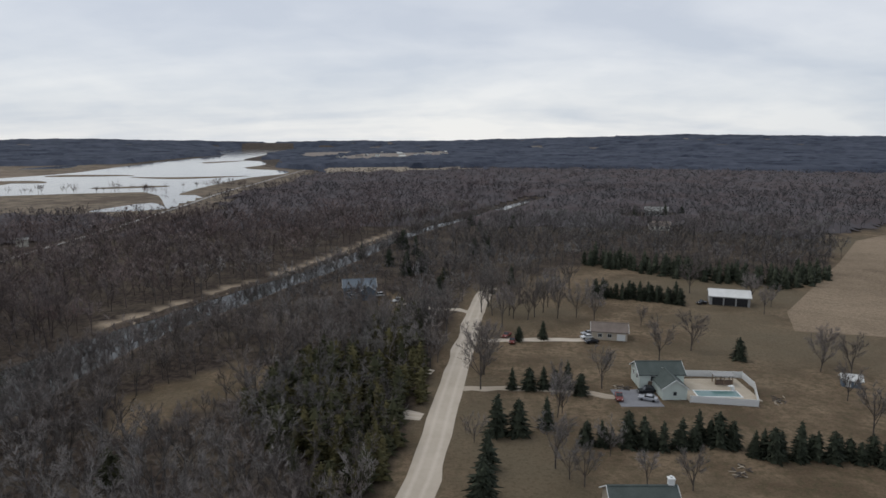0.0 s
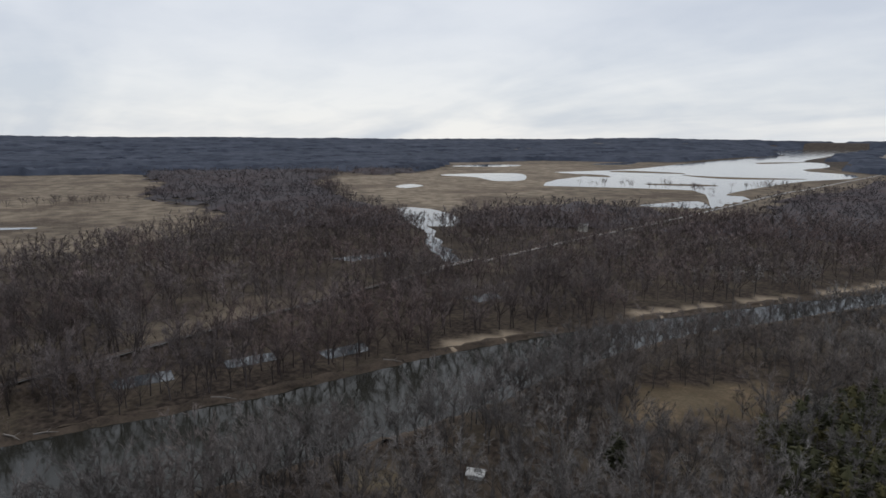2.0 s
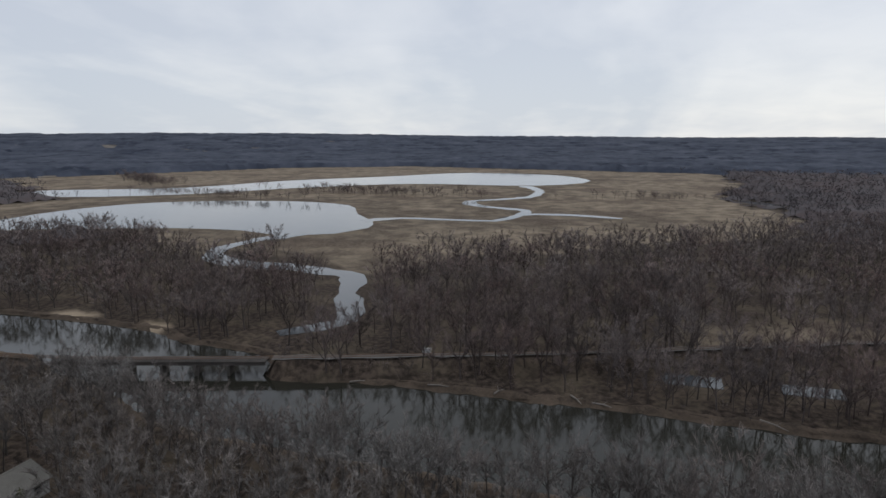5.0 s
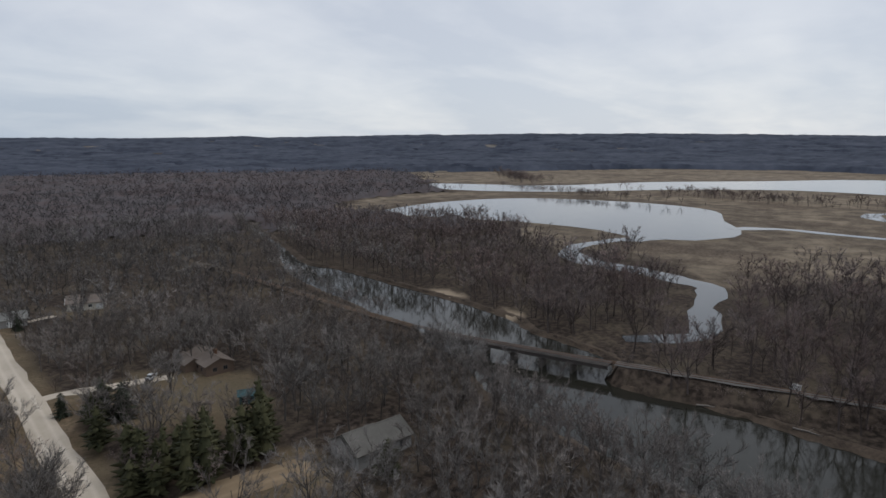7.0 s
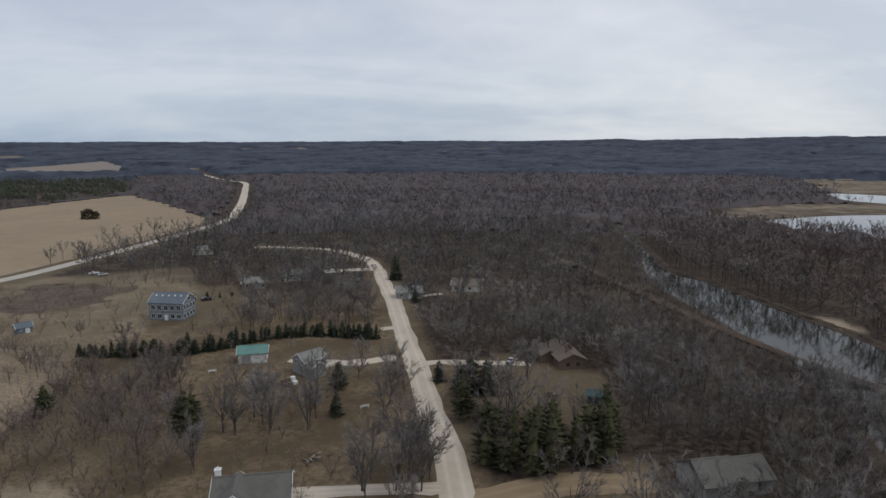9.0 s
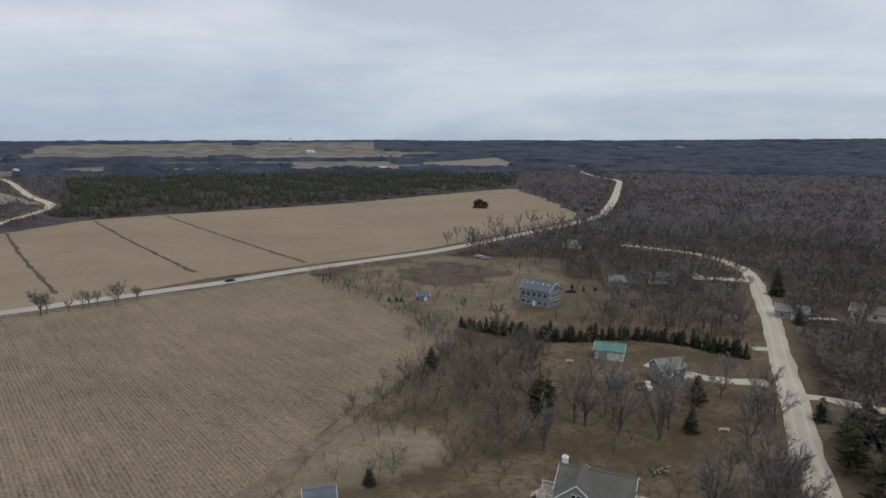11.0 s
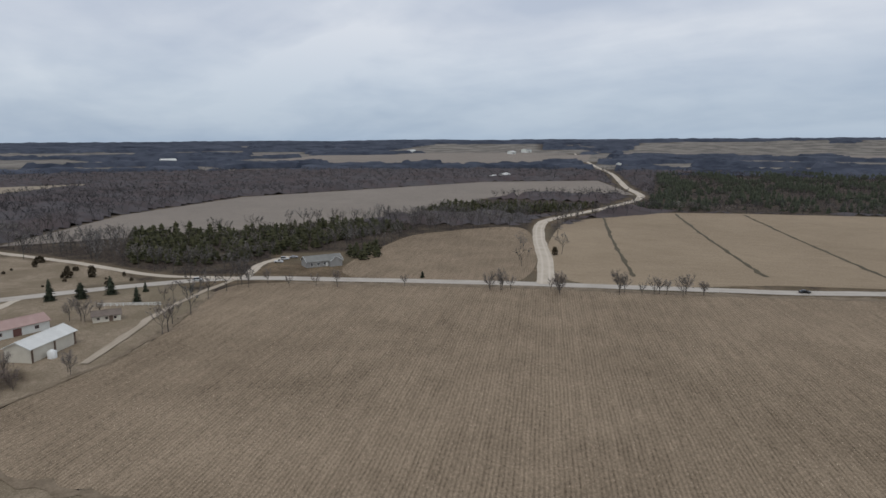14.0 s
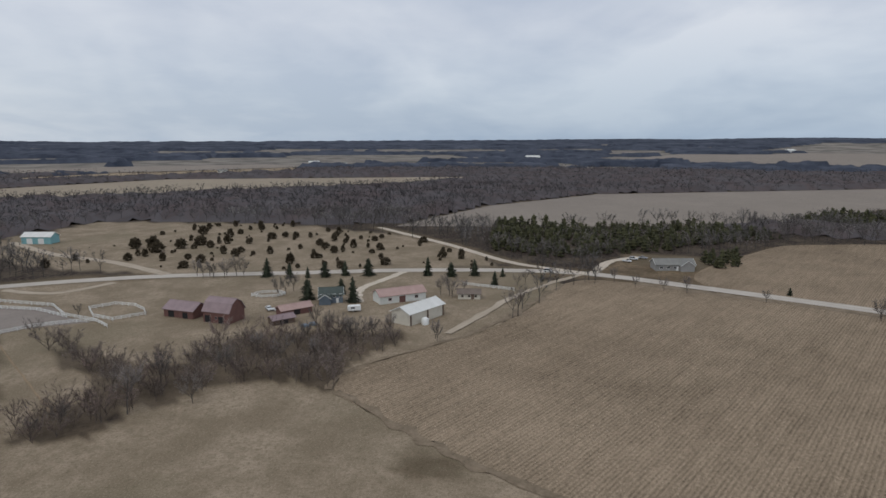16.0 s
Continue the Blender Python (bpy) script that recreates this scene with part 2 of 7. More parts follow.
M = {
    "ground": ground_material(),
    "field_a": field_material("stubble", (0.100, 0.075, 0.050), (0.345, 0.268, 0.190), (0.77, -0.638), 0.96, 0.30),
    "field_b": field_material("pale_stubble", (0.185, 0.142, 0.096), (0.345, 0.272, 0.190), (0.72, 0.69), 2.2, 0.14),
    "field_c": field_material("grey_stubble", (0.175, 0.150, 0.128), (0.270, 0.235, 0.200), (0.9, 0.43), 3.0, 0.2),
    "field_d": field_material("hay", (0.215, 0.180, 0.136), (0.320, 0.270, 0.206), (0.3, 0.95), 4.0, 0.15),
    "gravel": road_material("gravel", (0.40, 0.345, 0.275), (0.52, 0.455, 0.375), (0.60, 0.535, 0.45)),
    "highway": road_material("old_asphalt", (0.34, 0.305, 0.265), (0.45, 0.41, 0.36), (0.50, 0.46, 0.41)),
    "mud": road_material("river_mud", (0.045, 0.034, 0.026), (0.130, 0.100, 0.074), (0.140, 0.110, 0.082)),
    "bank": plain("bank_mud", (0.024, 0.019, 0.015), (0.125, 0.094, 0.070), 0.11, 1.4, 0.9, 0.12, spec=0.15),
    "drive": road_material("dirt_track", (0.30, 0.25, 0.19), (0.40, 0.34, 0.27), (0.45, 0.39, 0.31)),
    "dirt": road_material("bare_dirt", (0.17, 0.125, 0.080), (0.27, 0.200, 0.130), (0.30, 0.23, 0.15)),
    "paved": plain("drive_asphalt", (0.16, 0.16, 0.17), (0.24, 0.24, 0.25), 0.3, 6),
    "water": water_material("slough_water", 0.14, (0.020, 0.0195, 0.0155), 0.36),
    "lake": water_material("lake_water", 0.10, (0.05, 0.055, 0.06)),
    "pool": plain("pool_water", (0.085, 0.165, 0.160), (0.13, 0.225, 0.215), 0.5, 2, 0.08, 0.01, spec=0.5),
    "twig_grey": bark_material("grey_bark", (0.054, 0.048, 0.044), (0.350, 0.326, 0.307), (0.282, 0.232, 0.208)),
    "twig_red": bark_material("brown_bark", (0.046, 0.038, 0.035), (0.310, 0.264, 0.250), (0.295, 0.210, 0.190)),
    "twig_brush": bark_material("brush_bark", (0.070, 0.057, 0.050), (0.370, 0.312, 0.284), (0.345, 0.255, 0.225)),
    # cool tint of distance haze is put into twig_far and twig_far_grey
    "twig_far": bark_material("hazy_distant_bark", (0.034, 0.031, 0.034), (0.165, 0.152, 0.156), (0.150, 0.113, 0.108)),
    "twig_mid": bark_material("dark_grey_bark", (0.045, 0.042, 0.040), (0.275, 0.262, 0.252), (0.230, 0.200, 0.186)),
    "twig_far_grey": bark_material("hazy_distant_grey_bark", (0.032, 0.031, 0.033), (0.150, 0.146, 0.149), (0.132, 0.119, 0.118)),
    # blue of distance haze mixed into the dark canopy colour
    "hazy_far_wood": plain("hazy_far_wood", (0.015, 0.021, 0.034), (0.088, 0.098, 0.126), 0.006, 0.022, 0.95, 1.0, spec=0.05),
    "needles": plain("spruce_needles", (0.018, 0.024, 0.016), (0.070, 0.078, 0.050), 0.4, 5, 0.8, 0.05, spec=0.15, island=0.5),
    "pine": plain("pine_needles", (0.020, 0.024, 0.012), (0.080, 0.077, 0.038), 0.4, 5, 0.8, 0.05, spec=0.15, island=0.5),
    "gold_pine": plain("arborvitae_needles", (0.030, 0.031, 0.013), (0.135, 0.116, 0.050), 0.25, 4, 0.8, 0.05, spec=0.15, island=0.5),
    "cedar": plain("cedar_needles", (0.030, 0.026, 0.017), (0.100, 0.078, 0.052), 0.4, 5, 0.85, 0.05, spec=0.1, island=0.5),
    "stalk": bark_material("corn_stalk", (0.085, 0.064, 0.043), (0.520, 0.425, 0.320), (0.470, 0.375, 0.275)),
    "reeds": plain("reeds", (0.105, 0.082, 0.060), (0.235, 0.190, 0.140), 0.03, 0.5, 0.95, 0.1, spec=0.08),
    "trunk": plain("trunk_bark", (0.055, 0.046, 0.040), (0.130, 0.112, 0.098), 0.8, 6, 0.95, 0.03),
}

# ---- the plan: roads, water, fields and open ground, in metres ----
ROAD = [(20, 273), (16, 257), (11, 227), (6.7, 195), (3.3, 170), (0.2, 147), (-2.5, 124), (-6, 104), (-18, 50), (-32, -5), (-46, -58), (-55, -95), (-60, -112), (-64, -133), (-70, -159), (-78, -197), (-87, -236), (-95, -279), (-102, -318), (-103, -344), (-95, -374), (-81, -391), (-50, -410)]
ROAD_FAR = [(-45, -575), (-65, -725), (-88, -955), (-100, -1130), (-70, -1230), (-45, -1480), (-20, -1840)]
HIGHWAY = [(235, 250), (261, 196), (274, 166), (284, 131), (292, 69), (298, 21), (298, -29), (290, -67), (258, -114), (222, -163), (206, -183), (158, -241), (142, -260), (119, -294), (86, -335), (60, -368), (20, -440), (-18, -513), (-45, -575)]
GRAVEL = [(208, -181), (253, -218), (310, -260), (365, -305), (390, -335), (415, -395), (440, -455), (500, -560), (625, -665), (880, -895), (1160, -1120), (1880, -1720), (2500, -2250)]
SIDE = [(289, -67), (302, -51), (320, -31), (371, -2), (405, 20), (450, 50)]
SIDE_NORTH = [(287, 134), (317, 175), (340, 220), (380, 270)]
TRACK = [(288, -63), (266, -42), (241, -24), (212, -9), (195, 1)]
NORTH_BANK = [(-330, -420), (-276, -315), (-243, -256), (-240, -226), (-226, -161), (-213, -113), (-203, -97), (-198, -84), (-193, -67), (-184, -58), (-173, -56), (-170, -45), (-171, -28), (-167, -7), (-160, 25), (-157, 40), (-145, 88), (-139, 132), (-126, 180), (-116, 210), (-103, 241), (-87, 280), (-73, 311), (-55, 363), (-38, 420), (0, 510), (40, 585), (95, 715)]
SOUTH_BANK = [(-324, -420), (-269, -317), (-231, -264), (-208, -222), (-187, -160), (-172, -125), (-160, -100), (-140, -70), (-128, -32), (-118, 10), (-110, 50), (-103, 90), (-100, 120), (-100, 150), (-96, 190), (-90, 215), (-80, 240), (-68, 275), (-56, 306), (-40, 358), (-24, 415), (14, 506), (54, 580), (108, 708)]
RAIL = [(-208, -330), (-189, -240), (-174, -155), (-170.5, -112), (-174.5, -61), (-181, -12), (-188, 40), (-201, 110), (-217, 205), (-223, 240), (-233, 340), (-238, 460), (-250, 610), (-270, 845), (-300, 1480)]
LAKE_WEST = [(-440, -385), (-540, -400), (-630, -370), (-670, -305), (-672, -205), (-635, -140), (-560, -115), (-510, -92), (-470, -88), (-440, -105), (-432, -145), (-452, -178), (-460, -230), (-455, -280), (-446, -335)]
CREEK = [(-440, -128), (-405, -150), (-375, -157), (-350, -152), (-330, -131), (-323, -104), (-314, -83), (-303, -61), (-277, -57), (-249, -52), (-226, -46), (-217, -54), (-209, -66)]
CREEK_MIDDLE = [(-512, -100), (-532, -72), (-524, -30), (-518, 5), (-560, 26), (-566, 60), (-541, 110)]
CREEK_LOOP = [(-562, 28), (-600, 30), (-640, -12), (-685, -20), (-715, 20), (-755, 50), (-840, 60), (-915, 45)]
LAKE_FAR = [(-795, -595), (-860, -425), (-1020, -330), (-1145, -190), (-1280, -50), (-1205, 110), (-1040, 155), (-945, 100), (-925, 20), (-955, -120), (-865, -265), (-760, -360), (-710, -495)]
BIG_RIVER = [(-550, 720), (-495, 745), (-425, 775), (-370, 790), (-330, 740), (-245, 570), (-245, 625), (-270, 715), (-320, 795), (-330, 1090), (-300, 1200), (-325, 1325), (-425, 1405), (-460, 1480), (-460, 1660), (-540, 1900), (-640, 2060), (-760, 2780), (-1080, 4580), (-1340, 4500), (-1220, 3900), (-1120, 3000), (-920, 2740), (-880, 2440), (-800, 1720), (-725, 1270), (-740, 1115), (-765, 1030), (-655, 995), (-620, 845)]
FLATS = [(-790, 500), (-585, 410), (-455, 365), (-365, 340), (-395, 420), (-365, 495), (-320, 525), (-250, 550), (-210, 490), (-215, 585), (-240, 795), (-235, 1005), (-255, 1290), (-330, 1390), (-450, 1600), (-800, 1700), (-1000, 1600), (-1200, 1560), (-1260, 1240), (-1060, 1000), (-890, 755), (-950, 700), (-1100, 760)]
REED_ISLANDS = [[(-540, 1105), (-455, 1105), (-345, 1140), (-435, 1055)], [(-680, 1840), (-600, 1960), (-640, 1760)], [(-315, 800), (-275, 760), (-310, 750)], [(-700, 1000), (-640, 1010), (-600, 960), (-690, 960)], [(-700, 1180), (-600, 1180), (-560, 1150), (-690, 1120)], [(-470, 860), (-400, 900), (-380, 880), (-450, 845)]]
POOLS = [
    [(-845, 800), (-840, 880), (-775, 940), (-650, 800), (-665, 750), (-760, 800)],
    [(-1100, 1080), (-1120, 1220), (-1020, 1240), (-1000, 1140)],
    [(-245, 1125), (-220, 1225), (-200, 1185)],
    [(-940, 1420), (-940, 1640), (-860, 1460)],
    [(-685, 565), (-705, 610), (-665, 600), (-650, 555)],
    [(-320, 570), (-315, 615), (-300, 655), (-260, 595), (-280, 580)],
    [(220, 2460), (340, 2640), (360, 2960), (240, 2720)],
    [(-465, 388), (-440, 405), (-375, 378), (-338, 335), (-375, 326)],
    [(-182, 52), (-178, 68), (-170, 66), (-173, 52)],
    [(-175, 82), (-172, 97), (-165, 94), (-168, 80)],
    [(-163, 106), (-161, 122), (-153, 119), (-155, 105)],
    [(-180, 186), (-177, 202), (-168, 198), (-170, 186)],
    [(-290, 196), (-284, 232), (-274, 226), (-276, 200)],
    [(-712, 262), (-680, 285), (-636, 280), (-660, 262)],
]
CREEK_NORTH = [(-380, 335), (-330, 305), (-300, 280), (-262, 252), (-236, 238)]
FIELD_NEAR = [(147, 30), (163, 25), (196, -10), (230, -32), (270, -52), (272, -80), (214, -160), (152, -232), (110, -286), (103, -281), (61, -243), (34, -213), (25, -193), (31, -161), (37, -129), (41, -105), (43, -90), (97, -18), (105, -9), (126, 12)]
FIELD_SOUTH = [(212, -196), (345, -305), (378, -372), (370, -465), (215, -645), (60, -895), (-20, -610), (-18, -540), (63, -383), (119, -310), (150, -272)]
FIELD_EAST = [(275, -112), (355, -180), (375, -220), (360, -285), (221, -177)]
FIELDS_FAR = [
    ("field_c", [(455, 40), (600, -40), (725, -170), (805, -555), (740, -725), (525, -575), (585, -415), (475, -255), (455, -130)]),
    ("field_d", [(800, 570), (990, 435), (1065, -80), (870, 70), (720, 320), (650, 465)]),
    ("field_b", [(990, 700), (1250, 565), (1395, 310), (1205, 315), (1015, 535), (935, 660)]),
    ("field_d", [(1480, -440), (2000, -940), (2080, -1980), (1380, -1300), (1500, -860)]),
    ("field_b", [(1820, -400), (3400, -2320), (2300, -2050), (1660, -1060)]),
    ("field_d", [(660, -1440), (160, -2140), (120, -1900), (375, -1445)]),
    ("field_b", [(420, -1920), (280, -2760), (120, -1820), (360, -1640)]),
    ("field_d", [(-80, 3000), (-20, 3500), (40, 2700), (-140, 2150)]),
    ("field_d", [(-245, 1330), (-75, 1410), (120, 1440), (115, 1350), (-80, 1230), (-215, 1190)]),
    ("field_d", [(900, -2300), (2200, -2900), (1900, -3600), (500, -3300)]),
    ("field_c", [(-380, 1920), (-360, 2840), (0, 3140), (20, 2360), (-240, 1840)]),
    ("field_c", [(-520, 2260), (-660, 3080), (-480, 3380), (-400, 2940), (-420, 2080)]),
    ("field_d", [(-250, 1310), (-70, 1375), (-85, 1485), (-260, 1440)]),
    ("field_d", [(1700, -400), (1690, -700), (1260, -1040), (1900, -1560), (2290, -1090), (2230, -710)]),
    ("field_b", [(2920, -1300), (2380, -1950), (3100, -2530), (3600, -2090)]),
    ("field_d", [(1930, -1960), (1590, -2930), (2120, -3900), (2810, -3070)]),
    ("field_c", [(600, -1340), (480, -1450), (550, -1650), (660, -1560)]),
    ("field_b", [(1620, -3100), (940, -3180), (1280, -4290), (2010, -4040)]),
    ("field_c", [(1270, 890), (1420, 670), (1540, 430), (1420, 290), (1210, 530), (1080, 760)]),
    ("field_b", [(1730, -410), (1970, -1320), (2420, -1620), (2500, -890)]),
    ("field_c", [(-10, 1405), (140, 1500), (140, 1600), (5, 1465)]),
]
FIELD_NORTH = [(430, 520), (260, 400), (207, 330), (157, 268), (128, 232), (118, 208), (150, 200), (300, 240)]
LAWNS = [
    [(-3, 60), (-1, 106), (2, 124), (4.5, 147), (8, 170), (12, 195), (16, 227), (22, 257), (40, 290), (70, 322), (97, 312), (125, 298), (150, 285), (170, 281), (207, 335), (250, 420), (420, 520), (300, 230), (235, 178), (110, 92), (60, 60)],
    [(110, 92), (121, 80), (139, 69), (151, 52), (147, 30), (126, 12), (43, -90), (20, -60), (-20, 0), (-3, 60), (60, 60)],
    [(110, 92), (139, 69), (151, 52), (147, 30), (163, 25), (196, -10), (270, -52), (296, -29), (296, 21), (289, 69), (281, 131), (272, 166), (258, 196), (235, 178)],
    [(292, -70), (323, -84), (350, -103), (335, -145), (290, -125), (262, -112)],
    [(-46, -70), (-56, -112), (-66, -159), (-75, -197), (-84, -236), (-88, -268), (-60, -262), (-40, -285), (0, -325), (40, -345), (58, -362), (103, -281), (61, -243), (34, -213), (25, -193), (31, -161), (37, -129), (41, -105), (43, -90), (20, -60), (-10, -20)],
    [(-75, -163), (-100, -165), (-118, -140), (-108, -116), (-90, -113), (-78, -130)],
    [(-58, -98), (-77, -96), (-97, -93), (-94, -78), (-60, -78)],
    [(-45, 262), (-12, 262), (-8, 232), (-30, 236)],
    [(212, -196), (252, -222), (312, -264), (300, -250), (240, -200)],
    [(-72, 129), (-53, 152), (-49, 175), (-62, 175), (-81, 149)],
    [(-112, -238), (-135, -236), (-132, -256), (-112, -256)],
]
PASTURE = [(300, 200), (360, 290), (480, 270), (470, 125), (410, 30), (350, -12), (311, -27), (302, 21), (296, 69), (288, 131)]
MARSHES = [
    [(-925, 605), (-920, 730), (-985, 960), (-1080, 1300), (-980, 1400), (-735, 1190), (-525, 710), (-445, 605), (-505, 550), (-425, 415), (-505, 430), (-645, 475)],
    [(-302, -58), (-361, -104), (-360, -190), (-430, -235), (-440, -460), (-600, -500), (-675, -460), (-1035, -840), (-1500, -500), (-1600, -200), (-1260, 415), (-980, 360), (-730, 250), (-560, 250), (-445, 215), (-415, 120), (-383, 43), (-358, -17), (-320, -40)],
    FLATS,
]
ROUGH_GRASS = [[(41.5, -104.2), (34.6, -132.5), (20.3, -130.7), (8.5, -122.1), (10.5, -113.0), (43.4, -90.0)], [(99.0, -284.0), (57.0, -351.0), (-13.0, -350.0), (-14.0, -280.0), (6.3, -232.3), (22.2, -207.1), (30.7, -208.0)]]
GLADE = [(-228, 62), (-232, 114), (-236, 171), (-211, 160), (-203, 82)]
THICKETS = [
    [(115, 92), (120, 81), (131, 76), (138, 68), (148, 62), (150, 48), (151, 40), (144, 30), (166, 29), (181, 16), (197, 16), (197, 36), (196, 56), (184, 73), (168, 80), (166, 92), (176, 110), (190, 126), (176, 122), (157, 100), (139, 87), (134, 97), (128, 102)],
    [(34, -160), (26, -188), (8, -190), (-6, -178), (-6, -158), (-12, -132), (-4, -117), (25, -105), (38, -130)],
    [(108, -284), (98, -268), (62, -236), (36, -206), (22, -192), (28, -214), (58, -246), (100, -286)],
]
PINE_WOODS = [
    [(475, -35), (445, -95), (455, -190), (395, -215), (375, -160), (347, -115), (328, -55), (353, -24)],
    [(475, -255), (580, -370), (535, -425), (470, -470), (430, -420), (430, -310)],
    [(430, -440), (500, -585), (815, -945), (620, -1380), (95, -1315), (65, -945), (225, -665), (380, -475)],
    [(-4, 108), (-3, 140), (0, 168), (-14, 172), (-30, 152), (-32, 122), (-20, 98)],
    [(-61, -113), (-72, -112), (-82, -109), (-92, -104), (-97, -100), (-93, -94), (-80, -95), (-68, -97), (-60, -102)],
    [(72, 330), (88, 326), (108, 314), (130, 294), (150, 283), (176, 302), (184, 294), (168, 276), (147, 268), (126, 274), (110, 286), (98, 299), (84, 311), (73, 321)],
    [(296, -122), (331, -138), (337, -158), (306, -146)],
]
CLEARINGS = [(-57.8, 164.7, 9), (-50.6, 166.3, 8), (-67.3, 141.6, 6), (-35.2, 162.3, 7), (-90.9, 74, 7), (-62.2, 155.7, 7), (-103, -80, 10.5), (-96, -86, 8), (-95, -73, 8), (-26, 240, 9), (-124, -247, 13), (-30, 252, 16), (155, 450, 20), (177, 534, 22), (-79, 87, 5), (-29, 239, 11), (-64, -92, 8), (-74, -91, 6), (-84, -88, 6)]


def curve_through(line, step, closed=False):
    """Points every few metres along a smooth curve through the corners of a line."""
    p = np.array(line, float)
    k = len(p)
    out = []
    for i in range(k if closed else k - 1):
        a, b, c, d = (p[(i + j) % k] if closed else p[min(max(i + j, 0), k - 1)] for j in (-1, 0, 1, 2))
        m = max(1, int(np.linalg.norm(c - b) / step))
        for s in np.arange(m) / m:
            out.append(0.5 * (2 * b + (c - a) * s + (2 * a - 5 * b + 4 * c - d) * s**2 + (3 * b - a - 3 * c + d) * s**3))
    if not closed:
        out.append(p[-1])
    return np.array(out)


def inside(pts, poly):
    x, y = pts[:, 0], pts[:, 1]
    hit = np.zeros(len(pts), bool)
    q = np.array(poly, float)
    for (ax, ay), (bx, by) in zip(q, np.roll(q, -1, 0)):
        if ay != by:
            hit ^= ((ay > y) != (by > y)) & (x < (bx - ax) * (y - ay) / (by - ay) + ax)
    return hit


def away(pts, line, closed=False):
    """Each point's distance from a line."""
    q = np.array(line, float)
    near = np.full(len(pts), 1e9)
    ends = np.roll(q, -1, 0) if closed else q[1:]
    for a, b in zip(q, ends):
        w = b - a
        s = np.clip(((pts - a) @ w) / max(w @ w, 1e-9), 0, 1)
        near = np.minimum(near, ((pts - a - s[:, None] * w) ** 2).sum(1))
    return np.sqrt(near)


def wavy(pts, size, seed):
    """A smooth random value about -1 to 1 for each point."""
    out = np.zeros(len(pts))
    r = np.random.default_rng(seed)
    for octave in range(3):
        for _ in range(4):
            turn, phase = r.uniform(0, 6.28), r.uniform(0, 6.28)
            f = 6.28 / (size * r.uniform(0.6, 1.5)) * 2**octave
            out += np.sin((pts[:, 0] * math.cos(turn) + pts[:, 1] * math.sin(turn)) * f + phase) / (2.2 * 2**octave)
    return np.clip(out / 1.6, -1, 1)


BARS = ((151, 17), (231, 22), (272, 16), (310, 16), (352, 26), (420, 40), (-150, 12), (-112, 8))
RIVER = np.concatenate([curve_through(NORTH_BANK, 10), curve_through(SOUTH_BANK, 10)[::-1]])
WATERS = [curve_through(LAKE_WEST, 20, True), curve_through(LAKE_FAR, 40, True), curve_through(BIG_RIVER, 60, True)] + [curve_through(p, 15, True) for p in POOLS]
random.seed(5)
FAR_PLOTS = []
for i in range(80):
    turn, reach = radians(random.uniform(194, 318)), random.uniform(1500, 3300)
    wide, deep = random.uniform(110, 420), random.uniform(50, 230)
    mid = (-math.sin(turn) * reach, math.cos(turn) * reach)
    skew = random.uniform(-0.2, 0.2)
    out, side = (-math.sin(turn + skew), math.cos(turn + skew)), (math.cos(turn + skew), math.sin(turn + skew))
    FAR_PLOTS.append([(mid[0] + out[0] * a * deep + side[0] * b * wide, mid[1] + out[1] * a * deep + side[1] * b * wide) for a, b in ((-1, -1), (-1, 1), (1, 1), (1, -1))])
FIELDS = [FIELD_NEAR, FIELD_SOUTH, FIELD_EAST, FIELD_NORTH] + [p for _, p in FIELDS_FAR]


def smooth(x):
    x = np.clip(x, 0, 1)
    return x * x * (3 - 2 * x)


def land(pts):
    """The ground's height."""
    r = np.hypot(pts[:, 0], pts[:, 1])
    turn = np.degrees(np.arctan2(-pts[:, 0], pts[:, 1])) % 360
    ridge = np.interp(turn, [0, 8, 19.5, 21, 28, 42, 52, 61, 77, 95, 108, 118, 131, 141, 143, 147, 151, 165, 176, 200, 240, 275, 300, 326, 334, 340, 349, 354, 360], [40, 40, 38, 44, 57, 51, 55, 62, 68, 86, 102, 102, 94, 78, 86, 82, 74, 72, 66, 66, 50, 31, 26, 62, 76, 79, 62, 53, 40])
    start = np.interp(turn, [0, 8, 18, 22, 60, 120, 160, 200, 300, 330, 360], [3400, 4200, 4300, 2900, 2400, 2300, 2800, 3000, 3000, 2600, 3400])
    ridge = ridge + 3 * wavy(pts, 900, 3) + 1.5 * wavy(pts, 260, 4)
    z = ridge * smooth((r - start) / (4650 - start))
    far = (r > 2500) & (turn > 4) & (turn < 30)
    q = pts[far]
    off = np.where(inside(q, BIG_RIVER), 0, away(q, BIG_RIVER, True))
    z[far] *= 1 - (1 - smooth((off - 40) / 420)) * smooth((4520 - r[far]) / 160)
    near = r < 900
    p = pts[near]
    depth = np.where(inside(p, RIVER), np.minimum(away(p, RIVER, True) * 0.9, 3.0), 0)
    bank = smooth((away(p, RAIL) - 2.6) / 6.0)
    lift = np.where(np.hypot(p[:, 0], p[:, 1]) < 330, 3.4, 1.2) * (1 - bank) * (depth < 0.2) * ((p[:, 1] < -116) | (p[:, 1] > -58))
    z[near] += lift - depth
    return z


